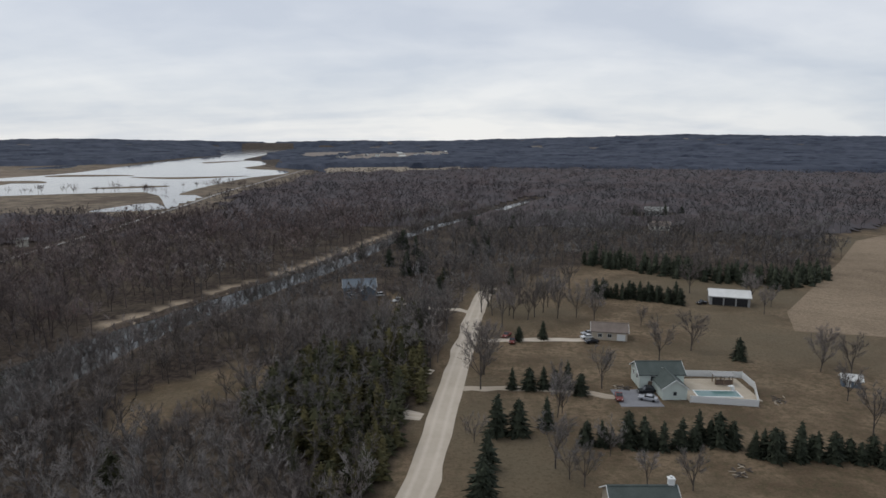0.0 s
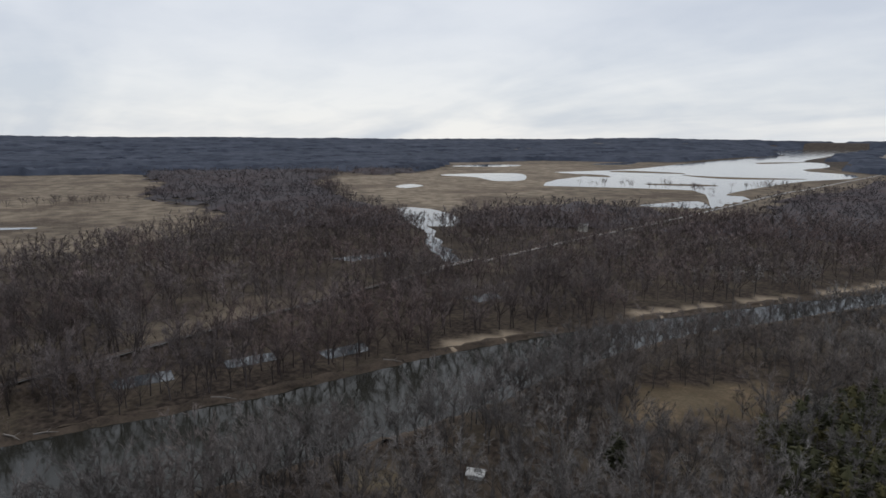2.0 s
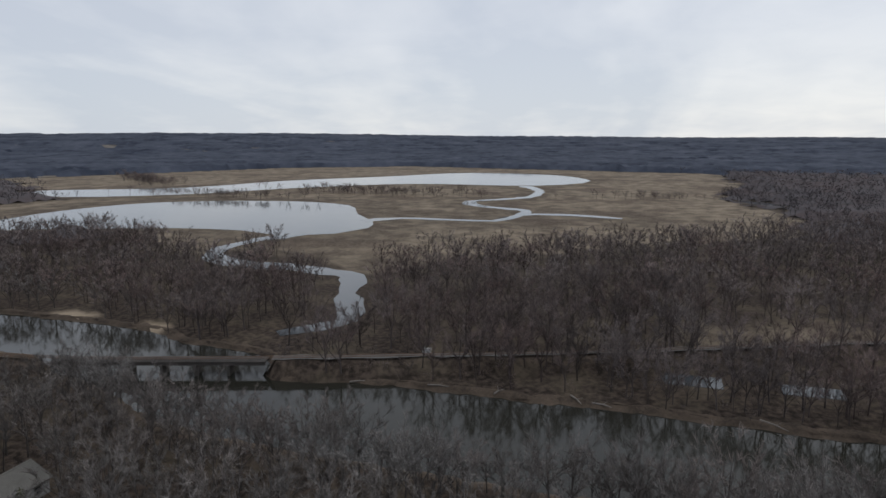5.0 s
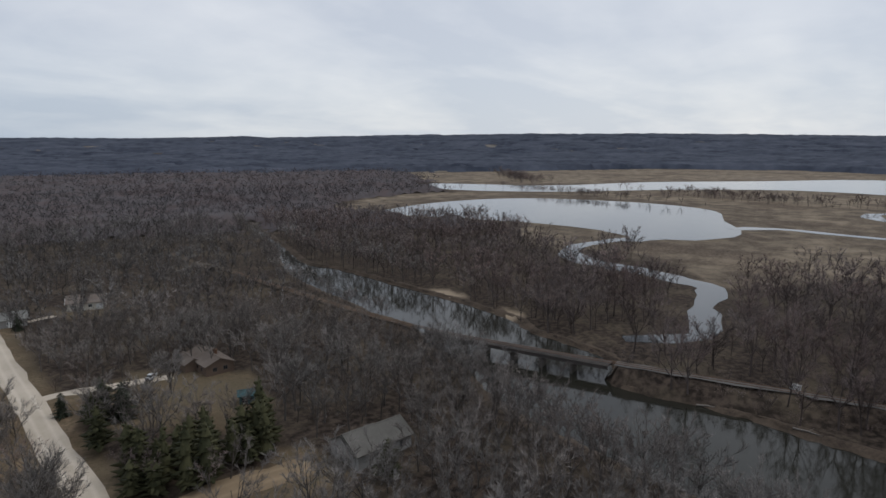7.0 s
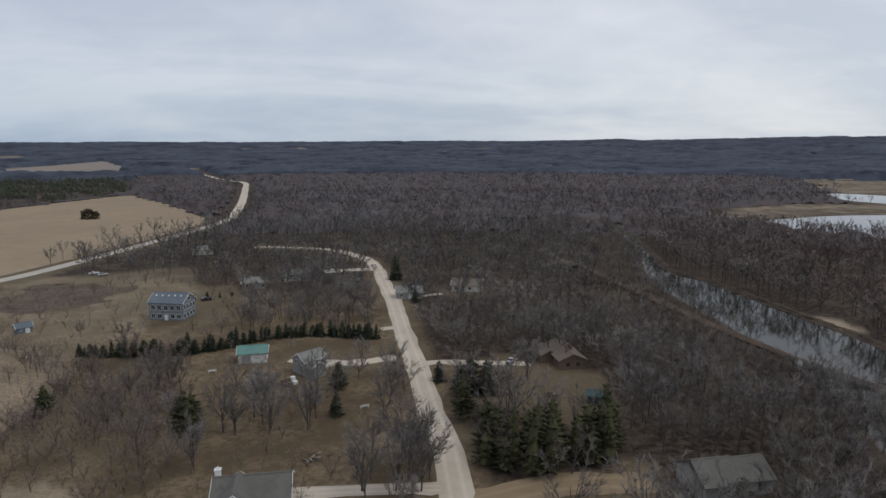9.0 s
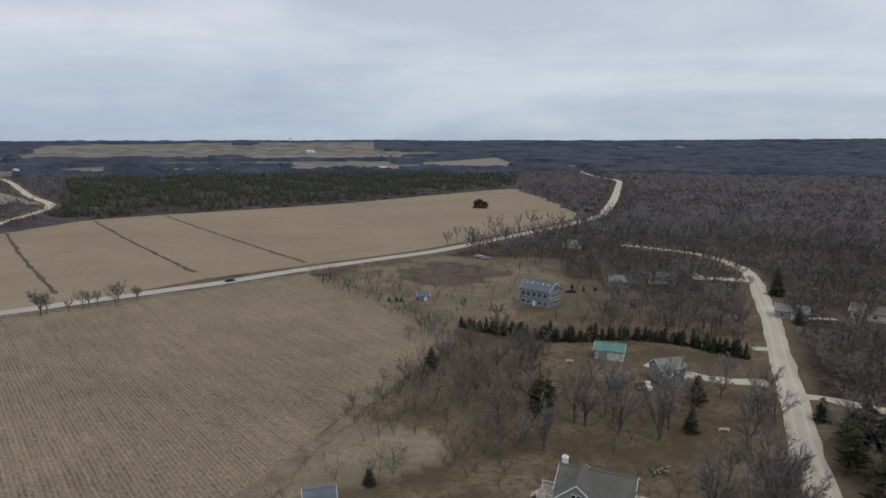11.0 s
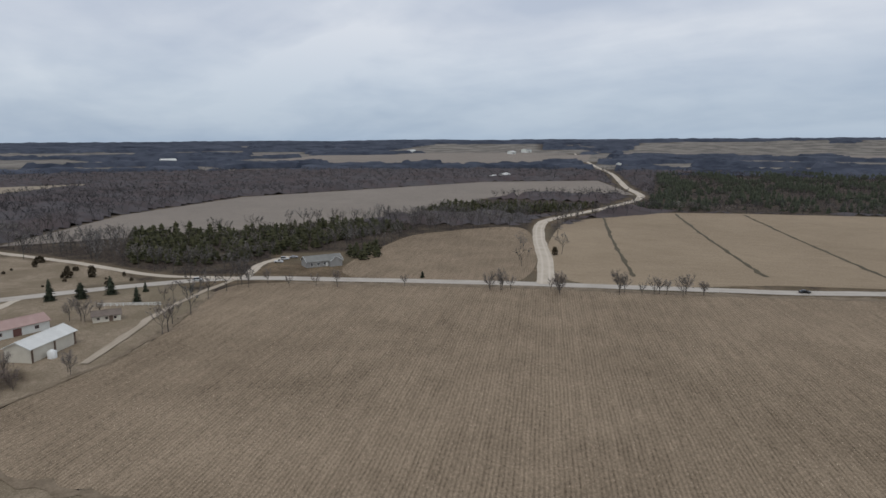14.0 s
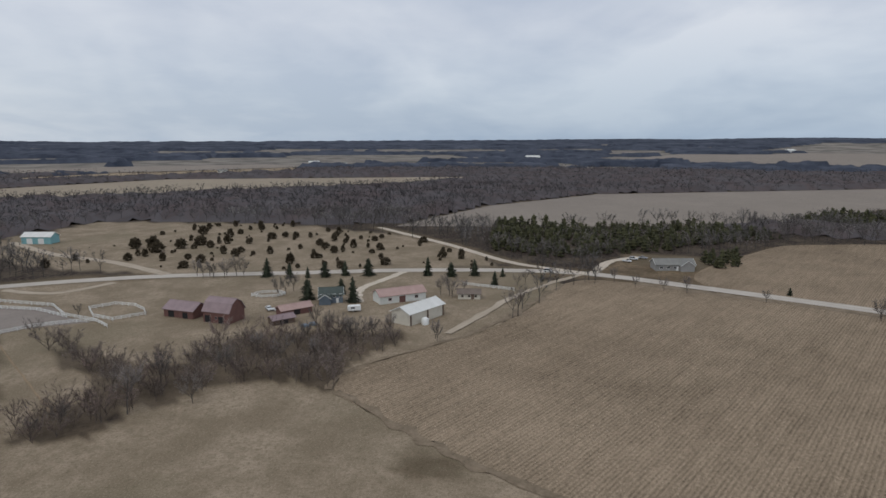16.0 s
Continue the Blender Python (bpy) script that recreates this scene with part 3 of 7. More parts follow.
def mesh_of(name, verts, faces, mat, flat=True):
    """A mesh from arrays of places and of triangles or quads."""
    me = bpy.data.meshes.new(name)
    verts, faces = np.asarray(verts, np.float32), np.asarray(faces, np.int32)
    me.vertices.add(len(verts))
    me.vertices.foreach_set("co", verts.ravel())
    me.loops.add(faces.size)
    me.loops.foreach_set("vertex_index", faces.ravel())
    me.polygons.add(len(faces))
    me.polygons.foreach_set("loop_start", np.arange(len(faces), dtype=np.int32) * faces.shape[1])
    me.update(calc_edges=True)
    if not flat:
        me.shade_smooth()
    me.materials.append(mat)
    return me


def polar(r0, r1, ratio, turns, inner=()):
    """A round net of quads that grows coarser outwards."""
    rings = np.exp(np.arange(math.log(r0), math.log(r1), ratio))
    rings = np.concatenate([inner, rings, [r1]])
    a = np.arange(turns) * 2 * math.pi / turns
    pts = np.stack([np.outer(rings, np.cos(a)).ravel(), np.outer(rings, np.sin(a)).ravel()], 1)
    i, j = np.meshgrid(np.arange(len(rings) - 1), np.arange(turns), indexing="ij")
    k = (j + 1) % turns
    quads = np.stack([i * turns + j, (i + 1) * turns + j, (i + 1) * turns + k, i * turns + k], -1).reshape(-1, 4)
    return pts, quads


# ---- ground ----
pts, quads = polar(8, 4950, 0.0262, 540, (0.01, 2, 5))
spread = np.minimum(3.0 + np.hypot(pts[:, 0], pts[:, 1]) * 0.02, 30)
loose = pts + np.stack([wavy(pts, 30, 11), wavy(pts, 30, 12)], 1) * spread[:, None]
cover = np.zeros((len(pts), 4), np.float32)
cover[:, 3] = 0
for poly, much in ((LAWNS[1], 1), (LAWNS[2], 1), (PASTURE, 1), (ROUGH_GRASS[0], 0.9), (ROUGH_GRASS[1], 0.5)):
    cover[inside(pts + (loose - pts) * 0.3, poly), 3] = much
damp = smooth((9.5 - np.hypot((pts[:, 0] - 108.5) * 1.15, (pts[:, 1] - 5) * 0.85) - 3 * wavy(pts, 9, 14)) / 7)
cover[:, 3] *= 1 - 0.95 * damp
for poly in LAWNS + FIELDS[:4]:
    cover[inside(pts + (loose - pts) * 0.4, poly), 0] = 1
for poly in THICKETS[:1]:
    here = inside(pts + (loose - pts) * 0.5, poly)
    cover[here, 0], cover[here, 3] = 0.3, 0.15
for road, wide in ((ROAD, 9), (HIGHWAY, 13), (GRAVEL, 11), (SIDE, 8), (SIDE_NORTH, 8)):
    cover[:, 0] = np.maximum(cover[:, 0], smooth((wide - away(pts, road)) / 4))
for poly, much in zip(MARSHES, (1.0, 0.78, 0.62)):
    here = inside(loose, poly)
    cover[here, 1] = np.maximum(cover[here, 1], much)
cover[inside(loose, GLADE), 1] = 0.4
for x, y, size in CLEARINGS[:6]:
    cover[:, 0] = np.maximum(cover[:, 0], smooth((size - np.hypot(loose[:, 0] - x, loose[:, 1] - y)) / 3))
turn = np.degrees(np.arctan2(-pts[:, 0], pts[:, 1])) % 360
plots = np.zeros(len(pts), bool)
for poly in FAR_PLOTS + [q for _, q in FIELDS_FAR]:
    plots |= inside(pts, poly)
cover[plots, 3] = 0.8
far_open = (np.hypot(pts[:, 0], pts[:, 1]) > 1200) & (wavy(pts, 420, 61) > np.where((turn > 165) & (turn < 305), 0.55, 0.85))
cover[far_open, 3] = 0.7
cover[(wavy(pts, 300, 63) > 0.55) & (np.hypot(pts[:, 0], pts[:, 1]) > 2600) & ((turn < 165) | (turn > 305)), 3] = 0.5
cover[(away(pts, WATERS[2], True) < 400) & (np.hypot(*pts.T) > 1700), 3] = 0
shore = away(pts, curve_through(NORTH_BANK, 15))
bars = 0.9 * smooth((7.5 - shore - 2 * wavy(pts, 14, 13)) / 3) * sum(smooth((half - np.abs(pts[:, 1] - mid)) / 6) for mid, half in BARS)
cover[:, 2] = np.maximum(bars, 0)
mud = np.zeros(len(pts))
for line, closed, reach in ((WATERS[0], True, 75), (WATERS[1], True, 45), (CREEK, False, 70), (CREEK_MIDDLE, False, 70), (CREEK_LOOP, False, 55)):
    mud = np.maximum(mud, smooth((reach - away(pts, line, closed) + 28 * wavy(pts, 55, 15)) / 40))
cover[:, 1] *= 1 - 0.62 * mud * (0.75 + 0.25 * wavy(pts, 25, 16))
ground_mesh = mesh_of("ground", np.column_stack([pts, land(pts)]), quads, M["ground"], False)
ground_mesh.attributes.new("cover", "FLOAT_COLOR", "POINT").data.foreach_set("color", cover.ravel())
# haze put into the hay colour: none to 900 m, full from 1400 m
ground_mesh.attributes.new("haze_share", "FLOAT", "POINT").data.foreach_set("value", smooth((np.hypot(*pts.T) - 900) / 500).astype(np.float32))
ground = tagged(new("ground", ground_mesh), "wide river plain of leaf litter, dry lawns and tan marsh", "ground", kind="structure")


def sheet(name, poly, z, mat, label, category):
    """A level sheet with the outline of a closed curve."""
    tris = tessellate_polygon([[Vector((x, y, 0)) for x, y in poly]])
    me = mesh_of(name, [(x, y, z) for x, y in poly], tris, mat)
    me.flip_normals() if me.polygons[0].normal.z < 0 else None
    return tagged(new(name, me), label, category, kind="structure")


def strip(name, line, wide, z, mat, label, category, step=6, ragged=0.25, seed=1, on=None):
    """A road or stream: a strip along a curve, five points across, with uneven edges. UV x runs from -1 to 1 across it."""
    c = curve_through(line, step)
    way = np.gradient(c, axis=0)
    way /= np.linalg.norm(way, axis=1)[:, None]
    side = np.stack([way[:, 1], -way[:, 0]], 1)
    r = np.random.default_rng(seed)
    wide = np.interp(np.linspace(0, 1, len(c)), np.linspace(0, 1, len(wide)), wide) if isinstance(wide, (list, tuple)) else np.full(len(c), wide)
    across = (-1, -0.6, 0, 0.6, 1)
    verts, marks = [], []
    for u in across:
        shift = u * wide / 2 + (r.normal(0, ragged, len(c)) if abs(u) == 1 else 0)
        verts.append(np.column_stack([c + side * shift[:, None], np.full(len(c), z + 0.04 * (1 - u * u)) + (land(c) if on else 0)]))
        marks.append(np.full(len(c), u))
    k = len(c)
    i, j = np.meshgrid(np.arange(4), np.arange(k - 1), indexing="ij")
    quads = np.stack([i * k + j, (i + 1) * k + j, (i + 1) * k + j + 1, i * k + j + 1], -1).reshape(-1, 4)[:, ::-1]
    me = mesh_of(name, np.concatenate(verts), quads, mat, False)
    if me.polygons[0].normal.z < 0:
        me.flip_normals()
    u = np.concatenate(marks)
    index = np.empty(len(me.loops), np.int32)
    me.loops.foreach_get("vertex_index", index)
    me.uv_layers.new(name="across").data.foreach_set("uv", np.column_stack([u[index], np.zeros(len(index))]).ravel().astype(np.float32))
    return tagged(new(name, me), label, category, kind="structure")


strip("road", ROAD, 6.6, 0.10, M["gravel"], "pale tan gravel road with worn wheel tracks", "road", ragged=0.22)
strip("road_far", ROAD_FAR, 9, 0.10, M["gravel"], "pale road that runs off through the far woods", "road", 20)
strip("highway", HIGHWAY, 8.4, 0.12, M["highway"], "pale grey two-lane country road", "road", ragged=0.1)
strip("gravel_road", GRAVEL, 8.5, 0.14, M["gravel"], "cream gravel road that bends off between fields", "road", 12, ragged=0.3)
strip("side_road", SIDE, 5, 0.16, M["gravel"], "narrow pale side road past the pines", "road")
strip("pasture_road", SIDE_NORTH, 5.5, 0.16, M["drive"], "tan dirt road through the pasture", "road")
strip("farm_track", TRACK, 2.8, 0.24, M["drive"], "rutted dirt track along the field's edge", "track", ragged=0.4)
for line, wide, mat, label in (
    ([(5, 158), (18, 158), (34, 156), (43, 152)], 3.2, "drive", "dirt drive from the road to a white house"),
    ([(-3, 170), (-9, 172)], 4, "gravel", "short gravel drive stub"),
    ([(-5, 141), (-13, 143)], 4.5, "gravel", "short gravel drive stub"),
    ([(13, 228), (5, 236), (-5, 238), (-18, 246)], 3.5, "gravel", "gravel drive through the woods"),
    ([(10, 198), (30, 199), (47, 199)], 3.5, "gravel", "gravel drive to a tan house"),
    ([(-71, -165), (-77, -166), (-90, -160), (-103, -154)], 4, "gravel", "gravel drive to a brown ranch house"),
    ([(-68, -174), (-56, -174), (-46, -178), (-38, -184)], 5, "gravel", "gravel drive to a grey house"),
    ([(-54, -99), (-40, -104), (-26, -108)], 4, "gravel", "gravel drive past a lawn"),
    ([(-57, -92), (-75, -92), (-92, -86)], 8, "dirt", "bare tan dirt yard beside the woods"),
    ([(296, 21), (281, 28), (258, 38), (236, 36)], 4, "gravel", "gravel drive into the farmyard"),
    ([(293, -70), (310, -78), (323, -86), (335, -103)], 5, "gravel", "gravel drive up to a house"),
    ([(-88, -245), (-100, -246), (-112, -247)], 3, "gravel", "gravel drive under the trees"),
    ([(-80, -205), (-72, -205)], 3.5, "gravel", "short gravel drive stub"),
    ([(-100, -312), (-88, -314), (-74, -314)], 7, "gravel", "wide gravel drive among trees"),
    ([(255, 190), (250, 165), (270, 150)], 3.5, "drive", "dirt track that leaves the road"),
):
    strip("driveway", line, wide, 0.05 + 0.004 * len(bpy.data.objects) % 0.04, M[mat], label, "driveway", 3, 0.25, len(line))

sheet("river", RIVER, -0.9, M["water"], "still dark slough that mirrors the bare trees", "river")
def bank(line, side, seed, label):
    """A worn mud slope from the flood plain down into the water."""
    c = curve_through(line, 2.5)
    way = np.gradient(c, axis=0)
    way /= np.linalg.norm(way, axis=1)[:, None]
    inward = np.stack([way[:, 1], -way[:, 0]], 1) * side
    r = np.random.default_rng(seed)
    shelf = 0.7 * wavy(c, 16, seed) + 0.5 * wavy(c, 5, seed + 1)
    rows = []
    for out, z, loose in ((-2.2, -0.06, 0.7), (-1.0, 0.08, 0.5), (-0.3, 0.0, 0.35), (0.5, -0.42, 0.3), (1.3, -0.80, 0.35), (2.6, -1.15, 0.3)):
        rows.append(np.column_stack([c + inward * (out + shelf + r.normal(0, loose, len(c)))[:, None], z + r.normal(0, 0.05, len(c)) * (out < 2)]))
    k = len(c)
    i, j = np.meshgrid(np.arange(len(rows) - 1), np.arange(k - 1), indexing="ij")
    quads = np.stack([i * k + j, (i + 1) * k + j, (i + 1) * k + j + 1, i * k + j + 1], -1).reshape(-1, 4)
    me = mesh_of("river_bank", np.concatenate(rows), quads, M["bank"], False)
    if sum(p.normal.z for p in me.polygons) < 0:
        me.flip_normals()
    return tagged(new("river_bank", me), label, "river bank", kind="structure")


bank(NORTH_BANK, 1, 21, "worn brown mud bank of the slough")
bank(SOUTH_BANK, -1, 22, "brown mud bank under overhanging trees")
sheet("lake", WATERS[0], 0.10, M["lake"], "shallow pale grey marsh lake", "lake")
sheet("lake_far", WATERS[1], 0.10, M["lake"], "long shallow lake on the far marsh", "lake")
sheet("river_wide", WATERS[2], 0.10, M["lake"], "wide braided river that runs to the horizon", "river")
for poly in REED_ISLANDS:
    sheet("reed_island", curve_through(poly, 12, True), 0.3, M["reeds"], "low tan reed island in the wide river", "island")
for poly in WATERS[3:]:
    sheet("pool", poly, 0.11, M["lake"], "shallow pool on the flood plain", "pool")
strip("creek", CREEK, [16, 15, 10, 11, 15, 16, 14, 11, 10, 9, 9], 0.12, M["lake"], "winding creek that drains the lake", "creek", 8, 1.2, 2)
strip("creek_middle", CREEK_MIDDLE, [14, 10, 8, 9, 12, 14, 6], 0.12, M["lake"], "narrow creek that winds over the marsh", "creek", 12, 1.5, 3)
strip("creek_loop", CREEK_LOOP, [10, 13, 15, 12, 12, 18], 0.13, M["lake"], "looping creek on the marsh", "creek", 12, 1.5, 4)
strip("creek_north", CREEK_NORTH, [16, 8, 7, 12, 8], 0.12, M["lake"], "small creek among bare trees", "creek", 8, 1.5, 5)
for name, poly, mat, label in (
    ("field_near", FIELD_NEAR, "field_a", "large field of tan corn stubble in rows"),
    ("field_south", FIELD_SOUTH, "field_b", "pale tan stubble field across the road"),
    ("field_east", FIELD_EAST, "field_a", "small tan stubble field beside the gravel road"),
    ("field_north", FIELD_NORTH, "field_a", "pale tan field beyond the lawns"),
):
    sheet(name, poly if name == "field_north" else curve_through(poly, 6, True), 0.06, M[mat], label, "field")
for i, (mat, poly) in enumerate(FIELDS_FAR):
    # past 1700 m the grey colour stands in for distance haze
    in_haze = np.hypot(*np.mean(poly, axis=0)) > 1700
    sheet("field_far", poly, 0.3 + 0.06 * i, M["field_c" if in_haze else mat], "distant harvested field between woods", "field")

# ---- trees ----


def tube(path, radii, sides):
    """Triangles of a tapered tube along a path."""
    path = np.array(path, float)
    k = len(path)
    way = np.gradient(path, axis=0)
    way /= np.linalg.norm(way, axis=1)[:, None] + 1e-9
    ref = np.where(np.abs(way[:, 2:3]) > 0.9, [[1.0, 0, 0]], [[0, 0, 1.0]])
    u = np.cross(way, ref)
    u /= np.linalg.norm(u, axis=1)[:, None]
    v = np.cross(way, u)
    a = np.arange(sides) * 2 * math.pi / sides
    ring = path[:, None] + np.array(radii)[:, None, None] * (u[:, None] * np.cos(a)[None, :, None] + v[:, None] * np.sin(a)[None, :, None])
    faces = []
    for i in range(k - 1):
        for j in range(sides):
            p, q = i * sides + j, i * sides + (j + 1) % sides
            faces += [(p, q, q + sides), (p, q + sides, p + sides)]
    return ring.reshape(-1, 3), np.array(faces)


def joined(pieces):
    verts, faces, at = [], [], 0
    for v, f in pieces:
        verts.append(v)
        faces.append(np.asarray(f) + at)
        at += len(v)
    return np.concatenate(verts), np.concatenate(faces)


def grown(tree):
    """One mesh of wood and twigs, and how much of a tree's tone each vertex takes: limbs are darker than twigs."""
    (a, fa), (b, fb) = tree
    return np.concatenate([a, b]), np.concatenate([fa, fb + len(a)]), np.concatenate([np.full(len(a), 0.28), np.ones(len(b))])


def unit(v):
    return v / (np.linalg.norm(v) + 1e-9)


def blade(p, q, half, r, fan=False):
    """A flat tapering twig from p to q, or a fan of twiglets that opens from p."""
    across = unit(np.cross(q - p, r.normal(0, 1, 3))) * half
    return np.array([q - across, q + across, p] if fan else [p - across, p + across, q]), np.array([(0, 1, 2)])


def bare_tree(seed, tall, limbs, forks, sprays, twigs, half, stem=0.17, spread=0.36, sides=4, fork_at=(0.16, 0.42), solid_limbs=True, fan=False):
    """A leafless tree: (trunk and limbs, twigs), each as places and triangles. The trunk parts low into rising limbs; each
    limb forks, each fork carries sprays of fine twigs that fan up and out into a ragged, rounded crown."""
    r = np.random.default_rng(seed)
    lean = r.normal(0, 0.04, 2)
    heights = np.array([0, 0.3, 0.62]) * tall
    bend = np.cumsum(r.normal(0, 0.012 * tall, (3, 2)), 0) * [[0], [0.7], [1]]
    trunk = np.column_stack([bend + heights[:, None] * lean, heights])
    wood, fine = [tube(trunk, stem * np.array([1.15, 0.8, 0.2]), sides)], []

    def swung(way, much, up):
        return unit(way + r.normal(0, much, 3) + [0, 0, up])

    for i in range(limbs):
        s = r.uniform(*fork_at)
        base = np.array([np.interp(s * tall, heights, trunk[:, c]) for c in range(3)])
        a = i * 2.4 + r.uniform(-0.6, 0.6)
        out = spread * tall * r.uniform(0.38, 0.72) * (0.35 if i == 0 else 1)
        end = base + np.array([math.cos(a) * out, math.sin(a) * out, tall * r.uniform(0.62, 0.80) - s * tall * 0.8])
        mid = (base + end) / 2 + np.array([math.cos(a), math.sin(a), -0.6]) * 0.14 * out
        if solid_limbs:
            wood.append(tube([base, mid, end], stem * np.array([0.62, 0.36, 0.10]), 3))
        else:
            wood.append(blade(base, end, stem * 0.8, r))
        for j in range(forks):
            t = 0.25 + 0.75 * (j + r.random()) / forks
            p = base + (mid - base) * 2 * t if t < 0.5 else mid + (end - mid) * (2 * t - 1)
            away_from_stem = unit((p - [*trunk[2, :2], p[2]]) + 1e-6)
            way = swung(unit(end - base) + 0.6 * away_from_stem, 0.40, 0.25)
            q = p + way * tall * r.uniform(0.10, 0.20) * (1.25 - 0.5 * t)
            wood.append(blade(p, q + way * 0.4, min(max(half * 1.5, stem * 0.16), 0.14), r))
            for k in range(sprays):
                u = p + (q - p) * (0.25 + 0.75 * (k + r.random()) / sprays)
                way2 = swung(way, 0.50, 0.32)
                v = u + way2 * tall * r.uniform(0.07, 0.13)
                wood.append(blade(u, v, min(half, 0.12), r))
                for _ in range(twigs):
                    w = u + (v - u) * r.uniform(0.15, 1.0)
                    fine.append(blade(w, w + swung(way2, 0.60, 0.45) * tall * r.uniform(0.045, 0.10), half * r.uniform(0.7, 1.2), r, fan))
    return joined(wood), joined(fine)


def conifer(seed, tall, broad, layers, each, droop=0.25, ragged=0.25, first=0.06, core=0, round_off=0.85, fan=(0.22, 0.36)):
    """A spruce or pine: (trunk, crown of needle boughs)."""
    r = np.random.default_rng(seed)
    trunk = tube([(0, 0, 0), (0, 0, tall * 0.5), (0, 0, tall * 0.97)], [tall * 0.02, tall * 0.013, 0.01], 5)
    boughs = []
    for k in range(layers):
        s = k / (layers - 1)
        z = tall * (first + (0.99 - first) * s)
        size = broad * (1 - s) ** round_off + broad * 0.05
        for j in range(max(3, int(each * (1 - 0.5 * s)))):
            a = r.uniform(0, 6.283)
            reach = size * r.uniform(1 - ragged * 1.6, 1 + ragged * 0.6)
            out, side = np.array([math.cos(a), math.sin(a), 0]), np.array([-math.sin(a), math.cos(a), 0])
            half = reach * r.uniform(*fan)
            dip = reach * droop * r.uniform(0.4, 1.4)
            root = np.array([0, 0, z + size * 0.12])
            mid = root + out * reach * 0.55 + [0, 0, -dip * 0.35]
            tip = root + out * reach + [0, 0, -dip]
            keel = np.array([0, 0, -tall / layers * 0.75])
            v = np.array([root, mid + side * half, tip, mid - side * half, mid + keel])
            boughs.append((v, np.array([(0, 1, 2), (0, 2, 3), (1, 4, 2), (3, 2, 4), (0, 3, 4), (0, 4, 1)][: 4 if j % 2 else 6])))
    for k in range(4 if core else 0):
        low, high = tall * (first + 0.21 * k), tall * min(first + 0.21 * k + 0.36, 0.97)
        size = broad * (1 - low / tall) ** round_off * 0.6
        a = np.arange(core) * 6.283 / core + k
        rim = np.column_stack([np.cos(a), np.sin(a), np.zeros(core)]) * (size * r.uniform(0.8, 1.2, core))[:, None] + [0, 0, low]
        boughs.append((np.vstack([rim, [[0, 0, high]]]), np.array([(i, (i + 1) % core, core) for i in range(core)])))
    top = np.array([[0.1, 0, tall * 0.94], [-0.05, 0.09, tall * 0.94], [-0.05, -0.09, tall * 0.94], [0, 0, tall]])
    boughs.append((top, np.array([(0, 1, 3), (1, 2, 3), (2, 0, 3)])))
    return trunk, joined(boughs)


def bush_crown(seed, tall, broad, count, leaf):
    """A low round bush: many short blades round a middle."""
    r = np.random.default_rng(seed)
    out = []
    for i in range(count):
        d = unit(r.normal(0, 1, 3) * [1, 1, 0.8] + [0, 0, 0.35])
        c = d * np.array([broad, broad, tall * 0.55]) * r.uniform(0.45, 1.0) + [0, 0, tall * 0.42]
        c[2] = max(c[2], 0.1)
        w, s = unit(d + r.normal(0, 0.6, 3)), unit(np.cross(d, r.normal(0, 1, 3)))
        out.append((np.array([c - s * leaf, c + s * leaf, c + w * leaf * 2.4]), np.array([(0, 1, 2)])))
    return joined(out)


def part(name, me, parent, label="", place=None):
    ob = new(name, me)
    ob.parent = parent
    if place is not None:
        ob.matrix_local = place
    if label:
        ob["label"] = label
    return ob


def thing(name, label, category, at=None, group=""):
    ob = new(name)
    ob.empty_display_size = 0.2
    if at is not None:
        ob.matrix_basis = at
    return tagged(ob, label, category, group)


def toned(me, values):
    """Writes each vertex's tone, which the bark reads."""
    me.attributes.new("tone", "FLOAT", "POINT").data.foreach_set("value", np.asarray(values, np.float32))


def tree_things(name, label, kinds, group):
    """Ready trees, each an Empty with trunk and crown, from which copies are taken."""
    out = []
    for (trunk, crown), wood, leaf in kinds:
        ob = thing(name, label, "tree", group=group)
        part("trunk", mesh_of("trunk", *trunk, M[wood]), ob)
        crown = mesh_of("crown", *crown, M[leaf])
        toned(crown, np.full(len(crown.vertices), 0.34 + 0.14 * (len(out) % 4)))
        part("crown", crown, ob)
        out.append(ob)
    return out


def plant(kinds, spots, tall=(0.85, 1.15), label=""):
    """Sets trees on the ground at places (x, y) or (x, y, size)."""
    for i, (x, y, *size) in enumerate(spots):
        s = (size[0] if size else 1.0) * random.uniform(*tall)
        z = float(land(np.array([[x, y]], float))[0])
        kind = kinds[i % len(kinds)]
        if kind.get("placed"):
            ob = copy_thing(kind, Matrix.Identity(4))
        else:
            ob, kind["placed"] = kind, 1
        ob.matrix_basis = pose(x, y, z - 0.05, 0, 0, random.uniform(0, 360))
        ob.scale = (s * random.uniform(0.9, 1.1), s * random.uniform(0.9, 1.1), s)
        if label:
            ob["label"] = label


